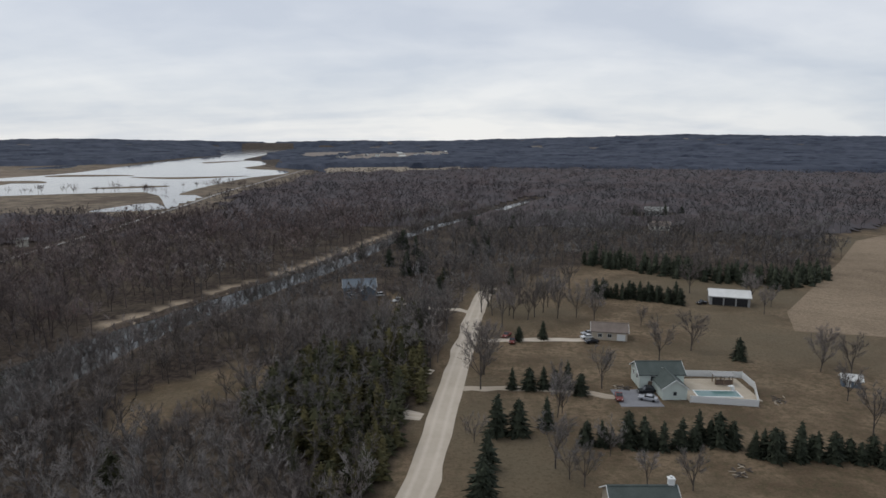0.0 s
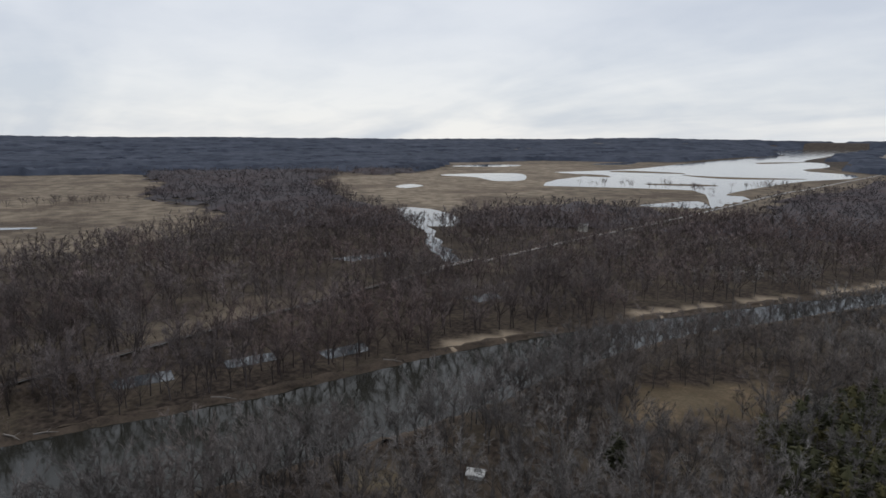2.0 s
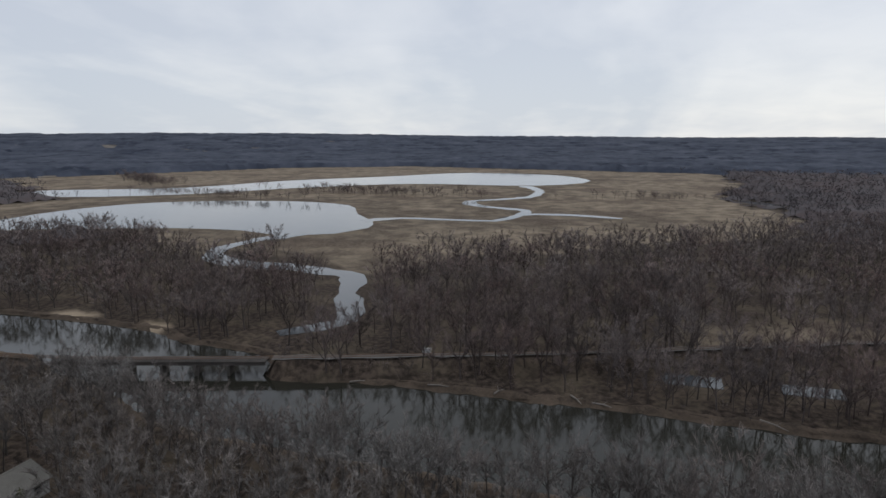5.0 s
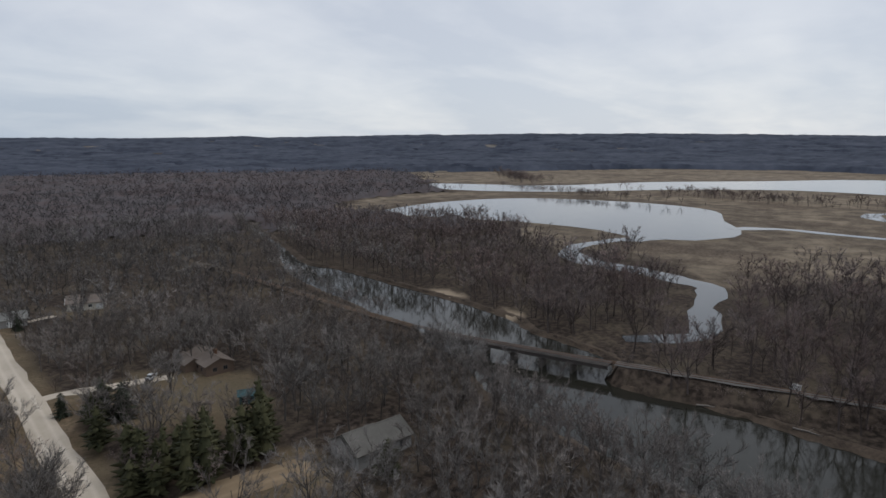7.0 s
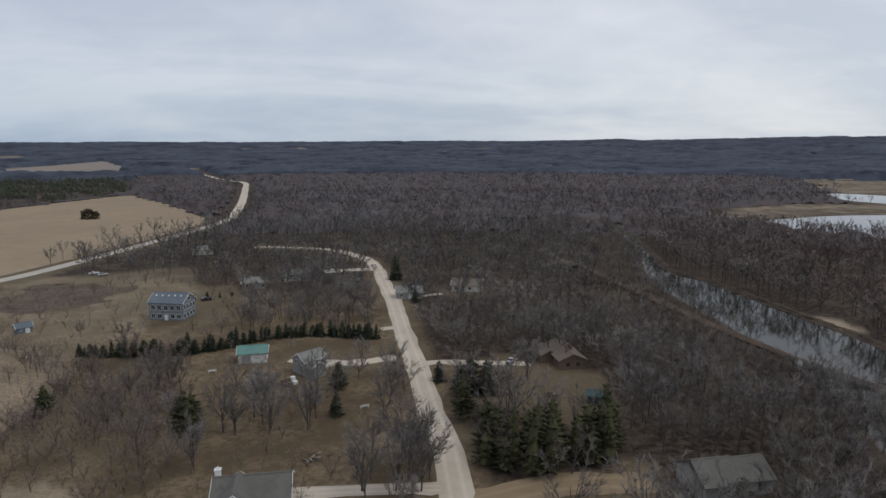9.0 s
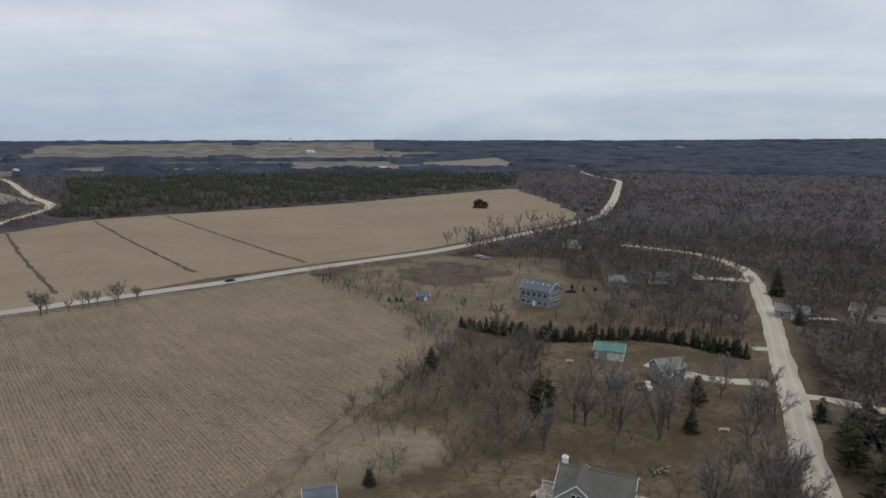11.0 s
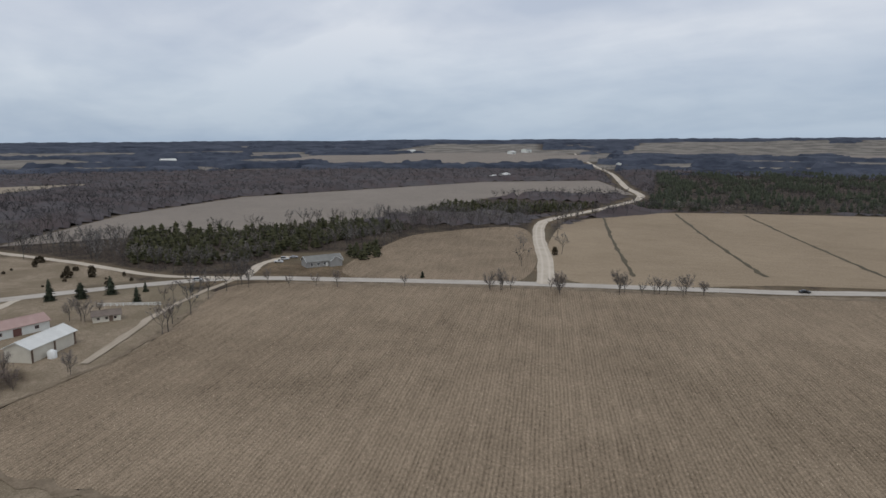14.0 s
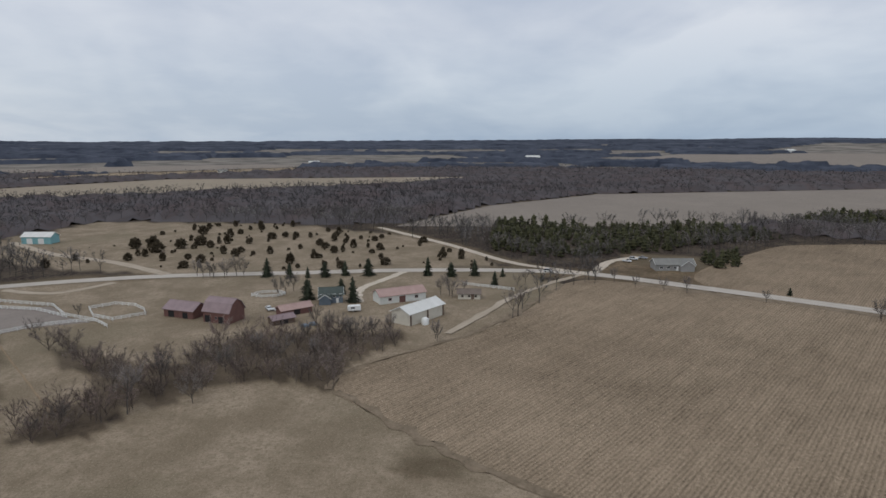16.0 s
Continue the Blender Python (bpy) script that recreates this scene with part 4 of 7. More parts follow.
def forest(name, templates, spots, mats, label, tall=(0.75, 1.2)):
    """A wood that nobody could count, as ONE mesh of kind stuff. spots: rows of x, y, size."""
    r = np.random.default_rng(len(spots))
    verts, faces, tones, at = [], [], [], 0
    spots = np.asarray(spots, float)
    z = land(spots[:, :2])
    which = r.integers(0, len(templates), len(spots))
    for k, (v, f, *share) in enumerate(templates):
        mine = np.flatnonzero(which == k)
        if not len(mine):
            continue
        a, s = r.uniform(0, 6.283, len(mine)), spots[mine, 2] * r.uniform(*tall, len(mine))
        w = s * r.uniform(0.85, 1.15, len(mine))
        c, d = np.cos(a) * w, np.sin(a) * w
        x = v[None, :, 0] * c[:, None] - v[None, :, 1] * d[:, None] + spots[mine, 0][:, None]
        y = v[None, :, 0] * d[:, None] + v[None, :, 1] * c[:, None] + spots[mine, 1][:, None]
        h = v[None, :, 2] * s[:, None] + z[mine][:, None] - 0.05
        verts.append(np.stack([x, y, h], -1).reshape(-1, 3))
        faces.append((f[None] + (np.arange(len(mine)) * len(v))[:, None, None] + at).reshape(-1, 3))
        tones.append((np.clip(r.normal(0.5, 0.2, len(mine)), 0.08, 1.0)[:, None] * (share[0] if share else np.ones(len(v)))[None]).ravel())
        at += len(mine) * len(v)
    me = mesh_of(name, np.concatenate(verts), np.concatenate(faces), mats)
    toned(me, np.concatenate(tones))
    return tagged(new(name, me), label, "woods", kind="stuff")


def scatter(r0, r1, gap, seed):
    """Loose places between two distances from the middle, about gap metres apart."""
    r = np.random.default_rng(seed)
    k = int(2 * r1 / gap) + 2
    g = (np.stack(np.meshgrid(np.arange(k), np.arange(k)), -1).reshape(-1, 2) - k / 2) * gap
    g = g + r.uniform(-0.48, 0.48, g.shape) * gap
    d = np.hypot(*g.T)
    return g[(d >= r0) & (d < r1)]


ALL_ROADS = ((ROAD, 6), (ROAD_FAR, 9), (HIGHWAY, 9), (GRAVEL, 9), (SIDE, 5), (SIDE_NORTH, 6), (TRACK, 6), (RAIL, 5.5))
STREAMS = ((CREEK, 12), (CREEK_MIDDLE, 9), (CREEK_LOOP, 9), (CREEK_NORTH, 6))


def wooded(p):
    """Where the default woods stand: off the roads, water, fields, lawns and marsh."""
    ok = np.ones(len(p), bool)
    for line, wide in ALL_ROADS + STREAMS:
        ok &= away(p, line) > (np.interp(p[:, 1], [-135, -130, -5, 5, 195, 222], [2.6, 5.5, 5.5, 2.4, 2.4, 9]) if line is RAIL else wide)
    bend = p + np.stack([wavy(p, 40, 31), wavy(p, 40, 32)], 1) * 5
    for poly in FIELDS + LAWNS + [PASTURE]:
        ok &= ~inside(bend if len(poly) > 4 else p, poly)
    far = p + np.stack([wavy(p, 90, 33), wavy(p, 90, 34)], 1) * 22
    for poly in MARSHES:
        ok &= ~inside(far, poly)
    for water in WATERS:
        ok &= ~inside(p, water)
    ok &= ~inside(p, RIVER)
    for poly in PINE_WOODS:
        ok &= ~inside(p, poly)
    ok &= ~(inside(p, GLADE) & (wavy(p, 12, 37) < 0.5))
    for mid, half in BARS:
        ok &= ~((np.abs(p[:, 1] - mid) < half) & (away(p, NORTH_BANK) < 8))
    ok &= ~((away(p, HIGHWAY) < 34) & (p[:, 1] < -140) & (p[:, 1] > -400) & (p[:, 0] > 70))
    for x, y, size in CLEARINGS:
        ok &= np.hypot(p[:, 0] - x, p[:, 1] - y) > size
    turn = np.degrees(np.arctan2(-p[:, 0], p[:, 1])) % 360
    return ok & ((turn < 309) | (turn > 321))


def north_side(p):
    """Beyond the slough, where the bark is browner."""
    poly = np.concatenate([curve_through(NORTH_BANK, 20), [(95, 5000), (-5000, 5000), (-5000, -5000), (-600, -2500)]])
    return inside(p, poly)


def sized(p, low=0.8, high=1.1, seed=1):
    r = np.random.default_rng(seed + len(p))
    scrub = 0.26 * smooth((48 - away(p, SOUTH_BANK)) / 34) * smooth((p[:, 1] - 120) / 110) * ~north_side(p)
    scrub = np.maximum(scrub, 0.42 * smooth((34 - away(p, SOUTH_BANK)) / 24) * smooth((-92 - p[:, 1]) / 25) * ~north_side(p))
    scrub = np.maximum(scrub, 0.5 * inside(p, [(-61, 108), (-42, 131), (-53, 152), (-72, 129)]))
    return np.column_stack([p, r.uniform(low, high, len(p)) * (1 + 0.12 * wavy(p, 60, 41)) * (1 - scrub)])


NEAR = [grown(bare_tree(k, 13.2, 6, 4, 3, 11, 0.034, 0.17, w, 4)) for k, w in ((60, 0.44), (61, 0.52), (62, 0.38), (63, 0.56), (64, 0.47), (65, 0.34), (66, 0.42))]
MIDDLE = [grown(bare_tree(k, 13.0, 5, 3, 2, 5, 0.125, 0.15, w, 3, solid_limbs=False, fan=True)) for k, w in ((70, 0.46), (71, 0.54), (72, 0.42), (73, 0.50), (74, 0.38))]
FAR = [grown(bare_tree(k, 12.0, 4, 2, 2, 3, 0.26, 0.12, w, 3, solid_limbs=False, fan=True)) for k, w in ((80, 0.54), (81, 0.62), (82, 0.48), (83, 0.58))]
FARTHEST = [grown(bare_tree(k, 11.5, 3, 2, 1, 4, 0.50, 0.12, w, 3, solid_limbs=False, fan=True)) for k, w in ((84, 0.60), (85, 0.68), (86, 0.56))]
SHRUB = [grown(bare_tree(k, 7.2, 8, 5, 3, 7, 0.036, 0.10, w, 3, (0.02, 0.30))) for k, w in ((95, 0.60), (96, 0.75), (97, 0.52), (98, 0.66))]
BRUSH = [grown(bare_tree(k, 5.0, 6, 3, 2, 5, 0.030, 0.05, 0.6, 3, (0.02, 0.2), False)) for k in range(90, 94)]

p = scatter(55, 230, 5.8, 1)
p = p[wooded(p)]
p = p[~north_side(p)]
forest("woods", NEAR, sized(p, 0.75, 1.15), M["twig_grey"], "grey leafless woods between the road and the slough")
p = scatter(90, 270, 7.6, 4)
p = p[wooded(p)]
p = p[north_side(p) & (wavy(p, 26, 38) > -0.45)]
forest("woods", NEAR, sized(p, 1.0, 1.35), M["twig_red"], "brown leafless flood-plain woods beyond the slough")
p = scatter(230, 520, 9.0, 2)
p = p[wooded(p)]
north = north_side(p)
p, north = p[~north | (np.hypot(*p.T) > 270)], north[~north | (np.hypot(*p.T) > 270)]
forest("woods", MIDDLE, sized(p[~north], 0.8, 1.05), M["twig_mid"], "grey bare woods farther along the road")
forest("woods", MIDDLE, sized(p[north], 0.9, 1.25), M["twig_red"], "brown bare woods along the marsh")
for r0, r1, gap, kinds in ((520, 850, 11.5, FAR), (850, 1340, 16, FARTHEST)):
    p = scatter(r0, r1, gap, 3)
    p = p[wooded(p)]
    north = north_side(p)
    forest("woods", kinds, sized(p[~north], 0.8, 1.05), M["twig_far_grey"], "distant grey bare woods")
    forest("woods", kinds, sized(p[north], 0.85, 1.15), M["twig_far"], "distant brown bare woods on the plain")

# the tangle of lower branches between the distant crowns
k = 336
g = (np.stack(np.meshgrid(np.arange(k), np.arange(k)), -1).reshape(-1, 2) - k / 2) * 8.0
g = g + np.random.default_rng(12).uniform(-1.6, 1.6, g.shape)
deep = wooded(g) & (np.hypot(*g.T) > 470) & (np.hypot(*g.T) < 1340)
core = deep.reshape(k, k)
for step in ((0, 1), (0, -1), (1, 1), (1, -1)):
    core = core & np.roll(deep.reshape(k, k), step[1], step[0])
inner = core
for step in ((0, 1), (0, -1), (1, 1), (1, -1)):
    inner = inner & np.roll(core, step[1], step[0])
tall = (0.3 * core + 0.7 * inner).ravel() * (3.0 + 4.0 * np.random.default_rng(13).random(len(g)) + 1.6 * wavy(g, 70, 64)) + 0.1
i, j = np.meshgrid(np.arange(k - 1), np.arange(k - 1), indexing="ij")
quads = np.stack([i * k + j, i * k + j + 1, (i + 1) * k + j + 1, (i + 1) * k + j], -1).reshape(-1, 4)
quads = quads[deep[quads].all(1)]
used, quads = np.unique(quads, return_inverse=True)
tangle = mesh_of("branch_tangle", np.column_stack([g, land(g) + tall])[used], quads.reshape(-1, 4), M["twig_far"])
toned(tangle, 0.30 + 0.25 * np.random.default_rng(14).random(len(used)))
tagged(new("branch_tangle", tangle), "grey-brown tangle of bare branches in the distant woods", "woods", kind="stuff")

# trees that lean over both banks of the slough
spots = []
for line, side, first, last, gap in ((SOUTH_BANK, 1, -420, -190, 2.6), (SOUTH_BANK, 1, -190, 560, 3.6), (NORTH_BANK, -1, 40, 560, 4.6), (NORTH_BANK, -1, -330, -80, 5.0)):
    c = curve_through(line, gap)
    way = np.gradient(c, axis=0)
    way /= np.linalg.norm(way, axis=1)[:, None]
    side_way = np.stack([way[:, 1], -way[:, 0]], 1) * side
    jitter = np.random.default_rng(int(gap * 10)).uniform(1.0, 7.0 if side > 0 else 12.0, len(c))
    c = c + side_way * jitter[:, None]
    spots.append(c[(c[:, 1] > first) & (c[:, 1] < last)])
p = np.concatenate(spots)
p = p[wooded(p)]
close = np.hypot(*p.T) < 260
north = north_side(p)
forest("bank_trees", NEAR, sized(p[close & ~north], 0.75, 1.05), M["twig_grey"], "bare trees crowding the near bank of the slough")
forest("bank_trees", NEAR, sized(p[close & north], 0.8, 1.1), M["twig_red"], "bare trees along the far bank of the slough")
forest("bank_trees", MIDDLE, sized(p[~close], 0.9, 1.2), M["twig_grey"], "distant bare trees along the slough")

p = curve_through(RAIL, 4.2)
p = p[((p[:, 1] > 4) & (p[:, 1] < 66)) | ((p[:, 1] > 168) & (p[:, 1] < 212))]
p = p + np.random.default_rng(72).uniform([2.6, -2], [9.0, 2], p.shape)
forest("bank_trees", NEAR, sized(p, 0.85, 1.2), M["twig_red"], "bare trees standing along the railway bank")

# brush in the hedges and thickets
p = scatter(60, 330, 4.3, 5)
keep = np.zeros(len(p), bool)
for poly in THICKETS:
    keep |= inside(p, poly)
keep &= ~(inside(p, ROUGH_GRASS[0]) & (wavy(p, 14, 57) < 0.4))
forest("brush", BRUSH, sized(p[keep], 0.6, 1.5), M["twig_brush"], "tangled bare brush and saplings in the hedges")
p = scatter(60, 330, 7.0, 15)
keep = inside(p, THICKETS[0]) | (inside(p, THICKETS[1]) & (wavy(p, 30, 55) > 0.0) & ~inside(p, ROUGH_GRASS[0]))
forest("saplings", SHRUB, sized(p[keep], 0.55, 1.15), M["twig_brush"], "bare saplings crowding the thickets")
p = scatter(60, 330, 8, 6)
p = p[inside(p, LAWNS[4]) & (away(p, ROAD) > 8) & (wavy(p, 40, 51) > -0.25 - 0.004 * p[:, 0])]
forest("brush", BRUSH, sized(p, 0.5, 1.3), M["twig_brush"], "loose bare shrubs on the dry lawns")

STANDS = [[(40.4, -202.6), (25.7, -207.1), (-10.3, -193.0), (-12.8, -163.9), (0.8, -147.9), (-8.7, -135.2), (-6.7, -120.9), (6.0, -121.5), (19.1, -133.4), (25.3, -135.8)], [(-25.0, -218.3), (-34.0, -278.0), (-66.0, -290.0), (-82.0, -259.0), (-70.1, -200.6)], [(-59.4, -163.4), (-69.1, -169.8), (-61.3, -137.0), (-57.2, -116.1), (-51.2, -96.9), (-43.4, -99.9), (-52.9, -126.7)]]
p = scatter(60, 330, 4.4, 8)
forest("saplings", NEAR, sized(p[(inside(p, STANDS[0]) & (wavy(p, 30, 56) > 0.25) & ~inside(p, ROUGH_GRASS[0])) | (inside(p, STANDS[2]) & (away(p, ROAD) > 5.5))], 0.35, 0.62), M["twig_brush"], "brown saplings crowding the edge of the lawns")
p = scatter(60, 330, 5.2, 9)
forest("saplings", NEAR, sized(p[inside(p, STANDS[1]) & (away(p, ROAD) > 6)], 0.5, 0.8), M["twig_grey"], "thin young trees in a loose stand behind the spruces")

p = scatter(60, 215, 9.0, 7)
p = p[wooded(p)]
forest("undergrowth", BRUSH, sized(p, 0.4, 1.0), M["twig_red"], "brown undergrowth on the floor of the woods")

p = curve_through(RAIL, 2.2)
p = p[(p[:, 1] > -56) & (p[:, 1] < 130)]
r = np.random.default_rng(71)
p = np.concatenate([p + np.column_stack([r.uniform(*span, len(p)), r.uniform(-1, 1, len(p))]) for span in ((2.6, 6.5), (4, 10), (-7, -3))])
p = p[~inside(p, RIVER) & (away(p, NORTH_BANK) > 1.5)]
forest("brush", BRUSH, sized(p, 0.25, 0.9), M["twig_red"], "low brown brush on the railway embankment")

# thin stands on the marsh and along the wide river
spots = []
for i, (x, y, long, wide, turn) in enumerate(((-766, -134, 170, 26, 70), (-715, -301, 130, 16, 75), (-717, 171, 70, 14, 80), (-490, 768, 30, 8, 30), (-415, 798, 55, 9, 35), (-352, 776, 26, 12, 20), (-315, 872, 50, 14, 20), (-278, 880, 30, 10, 60), (-700, 470, 120, 20, 150), (-430, 300, 60, 30, 20), (-980, 640, 120, 25, 60), (-1000, -560, 200, 30, 40))):
    q = np.random.default_rng(i).normal(0, 1, (int(long * wide / 26), 2)) * [long / 2.2, wide / 2.2]
    a = radians(turn)
    spots.append(q @ np.array([[math.cos(a), math.sin(a)], [-math.sin(a), math.cos(a)]]) + [x, y])
forest("island_trees", MIDDLE, sized(np.concatenate(spots), 0.45, 1.0), M["twig_red"], "thin lines of bare trees on the marsh")

# far woods to the horizon: a low rough canopy, its colour tinted blue for haze
pts, quads = polar(1250, 4900, 0.0155, 900)
r = np.random.default_rng(9)
open_land = np.zeros(len(pts), bool)
for poly in FIELDS + FAR_PLOTS + [PASTURE] + MARSHES + list(WATERS):
    open_land |= inside(pts, poly)
for line, wide in ((GRAVEL, 25), (ROAD_FAR, 20)):
    open_land |= away(pts, line) < wide
turn = np.degrees(np.arctan2(-pts[:, 0], pts[:, 1])) % 360
east = (turn > 165) & (turn < 305)
open_land |= (wavy(pts * [1, 1], 420, 61) > np.where(east, 0.55, 0.85)) | ((wavy(pts, 300, 63) > 0.55) & (np.hypot(*pts.T) > 2600) & ~east)
open_land |= away(pts, WATERS[2], True) < np.where(np.hypot(*pts.T) < 2600, 60, 25)
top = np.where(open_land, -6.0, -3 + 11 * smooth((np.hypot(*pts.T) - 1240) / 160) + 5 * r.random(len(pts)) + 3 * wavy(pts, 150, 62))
tagged(new("far_woods", mesh_of("far_woods", np.column_stack([pts + r.uniform(-4, 4, pts.shape), land(pts) + top]), quads, M["hazy_far_wood"])), "dark bare woods on the far plain and bluffs", "woods", kind="stuff")

# pine woods
SPRUCE_FAR = [joined(conifer(s, 7.0, 3.9, 2, 2, 0.2, 0.35, 0.1, 6, 0.4)) for s in range(4)]
spots = []
for i, poly in enumerate(PINE_WOODS):
    big = i == 2
    q = scatter(60, 1500 if big else 620, 9.8 if big else (4.4 if i in (3, 4, 5) else 6.2), 20 + i)
    spots.append(sized(q[inside(q, poly) & (away(q, ROAD) > 6) & (away(q, GRAVEL) > 10)], 0.8, 1.15))
PINE_FAR = [joined(conifer(s, 7.2, 3.6, 5, 5, 0.1, 0.5, 0.15, 6, 0.42)) for s in range(50, 54)]
BELT = [joined(conifer(k, h, 2.7, 13, 9, 0.2, 0.45, 0.03, 6, o, (0.12, 0.22))) for k, h, o in ((25, 8.5, 0.6), (26, 7.5, 0.5), (27, 9.2, 0.7))]
forest("pine_wood", BELT, spots[5], M["needles"], "dark dense belt of pines beyond the lawns", (0.7, 1.2))
forest("pine_wood", PINE_FAR, np.concatenate(spots[:2] + spots[6:]), M["pine"], "dark ragged pines beside the country road", (0.5, 1.15))
q = np.concatenate(spots[:2])
forest("bare_edge", MIDDLE, q[::6] * [1, 1, 0.62] + [3, 2, 0], M["twig_grey"], "bare trees among the roadside pines")
edge = curve_through([(372, -474), (300, -555), (222, -648), (140, -775), (66, -890)], 3.0)
edge = edge + np.random.default_rng(46).uniform(-3, 9, edge.shape) * [0.8, -0.6]
forest("bare_edge", MIDDLE, sized(edge[wavy(edge, 60, 47) > -0.45], 0.42, 0.75), M["twig_grey"], "pale bare brush along the front of the pine wood")
keep = wavy(spots[2][:, :2], 90, 44) > -0.12
forest("bare_edge", FAR, spots[2][~keep] * [1, 1, 0.6], M["twig_far"], "bare trees in the gaps of the pine wood")
forest("pine_wood", SPRUCE_FAR, spots[2][keep], M["needles"], "dark planted pine wood")
GROVE = [joined(conifer(s, h, 3.4, 12, 11, 0.06, 0.55, 0.12, 7, o, (0.10, 0.2))) for s, h, o in ((5, 12.5, 0.42), (6, 10.5, 0.5), (7, 9, 0.4), (8, 13.5, 0.55), (9, 8, 0.38))]
NEAR_PINE = [joined(conifer(s, 11, 3.1, 11, 10, 0.12, 0.4, 0.1, 7, 0.6)) for s in range(5, 8)]
forest("bare_edge", NEAR, spots[4][::11] * [1, 1, 0.7] + [1, 2, 0], M["twig_red"], "bare trees among the pines")
forest("pine_wood", GROVE, spots[4], M["pine"], "dense olive-green pines beside the gravel road", (0.65, 1.15))
EVERGREENS = [(-46.4, 139.8), (-45.8, 156.8), (-36.9, 178.3), (-19.8, 206.1), (-8.3, 227.1), (-7.3, 178.7), (-9.8, 153.5), (-10.1, 128.9), (-13.6, 106.7), (-26.9, 106.6)]
q = scatter(60, 260, 3.7, 31)
q = q[inside(q, EVERGREENS) & (away(q, ROAD) > 7) & (wavy(q, 24, 45) > -0.6)]
forest("pine_wood", GROVE, sized(q[::2], 0.55, 0.95), M["pine"], "olive-green evergreens crowding the road")
forest("pine_wood", GROVE, sized(q[1::2], 0.45, 0.85), M["gold_pine"], "golden-olive evergreens crowding the road")
forest("evergreen_hedge", NEAR_PINE, spots[3][::2] * [1, 1, 0.72], M["gold_pine"], "olive-gold evergreens along the gravel road")
forest("evergreen_mix", NEAR, spots[3][1::3] * [1, 1, 0.8], M["twig_grey"], "bare trees among the roadside evergreens")

# single conifers
SPRUCES = tree_things("spruce_tree", "dark green spruce standing on dry grass", [(conifer(s, h, w, 24, 15, 0.22, 0.42, 0.02, 7, o, (0.08, 0.17)), "trunk", "needles") for s, h, w, o in ((11, 8.8, 2.9, 0.66), (12, 8.2, 3.2, 0.52), (13, 9.2, 2.7, 0.72), (14, 7.6, 3.1, 0.45))], "spruces")
PINES = tree_things("pine_tree", "ragged olive pine on a lawn", [(conifer(s, 9.0, 3.3, 15, 14, 0.05, 0.45, 0.15, 7, 0.6, (0.12, 0.24)), "trunk", "pine") for s in (21, 22)], "pines")
CEDARS = tree_things("cedar_bush", "small dark cedar on tan pasture", [((tube([(0, 0, 0), (0, 0, 1.2)], [0.12, 0.06], 4), bush_crown(k, h, w, 260, 0.35)), "trunk", "cedar") for k, h, w in ((31, 3.2, 1.6), (32, 4.2, 1.3), (33, 3.0, 2.0))], "cedars")
BARE = tree_things("bare_tree", "leafless grey tree with a rounded crown", [(bare_tree(k, 12.0, 7, 6, 4, 9, 0.034, 0.16, w, 6, (0.10, 0.36)), "trunk", "twig_grey") for k, w in ((41, 0.46), (42, 0.36), (43, 0.56), (44, 0.30), (45, 0.42))], "bare trees")

plant(SPRUCES, [(11.7, 131.8, 1.1), (16.3, 131.8, 1.1), (23, 134.7, 1.0), (7, 106, 1.2), (8.6, 117, 0.9), (86.5, 179.9, 0.95), (17.7, 157.6, 0.7), (22.1, 157.6, 0.75), (25.8, 158, 0.7), (29, 158, 0.75), (32, 157.8, 0.75), (34.6, 154, 0.8)])
row = curve_through([(30, 128), (38, 127), (48, 126), (59, 126.5), (64, 122.5), (73, 121), (82, 119.5), (96, 117)], 1.6)
plant(SPRUCES, [(x + random.uniform(-1.0, 1.0), y + random.uniform(-1.6, 1.6), random.uniform(0.5, 0.95)) for x, y in row], label="dark green spruce in a windbreak row")
row = curve_through([(22, -211), (5, -204), (-12, -201), (-35, -207), (-50, -205), (-67, -195)], 1.8)
plant(SPRUCES, [(x + random.uniform(-0.8, 0.8), y + random.uniform(-0.8, 0.8), 0.36 + 0.04 * min(i, 6) + random.uniform(-0.06, 0.14)) for i, (x, y) in enumerate(row)], label="young dark spruce in a windbreak row")
row = curve_through([(62, 255), (75, 252), (83, 249), (92, 243)], 1.6)
plant(SPRUCES, [(x, y + random.uniform(-1, 3), random.uniform(0.6, 1.0)) for x, y in row], label="dark spruce in a clump beyond the lawns")
plant(SPRUCES, [(283, 85, 0.95), (280.6, 74, 0.9), (280.7, 65.5, 0.7), (283, 58, 0.95), (286, 49, 0.9), (286, 38, 1.0), (286, 10, 1.15), (284, -1, 1.05), (286, -12, 0.95), (240.6, 57, 1.0), (236, 38, 1.1), (250, 45, 0.8), (266, -20, 0.8), (275, -42, 0.4), (284, -25, 0.5), (248, -140, 0.4)], label="dark spruce along the country road")
plant(SPRUCES, [(-42, -139, 0.75), (-47, -159, 0.75), (-102, -283, 1.3), (-84, -283, 0.7), (-96, -237, 0.7), (-73, -151, 0.8), (-78, -142, 1.15), (-81, -138, 1.2), (24, -164, 0.6), (22, -104, 0.5), (20, 262, 0.9), (-8, 232, 0.9), (-18, 300, 1.3), (-12, 306, 1.2), (30, 280, 1.0), (24, 198, 0.6), (32, 200, 0.7), (-2, 262, 1.0)], label="dark spruce beside the gravel road")
plant(SPRUCES, [(54 + random.uniform(-3, 3), -243 + random.uniform(-3, 3), 0.25) for _ in range(6)] + [(-2 - 5 * i, -276 + random.uniform(-2, 2), 0.3) for i in range(6)], label="little spruce planted on dry grass")
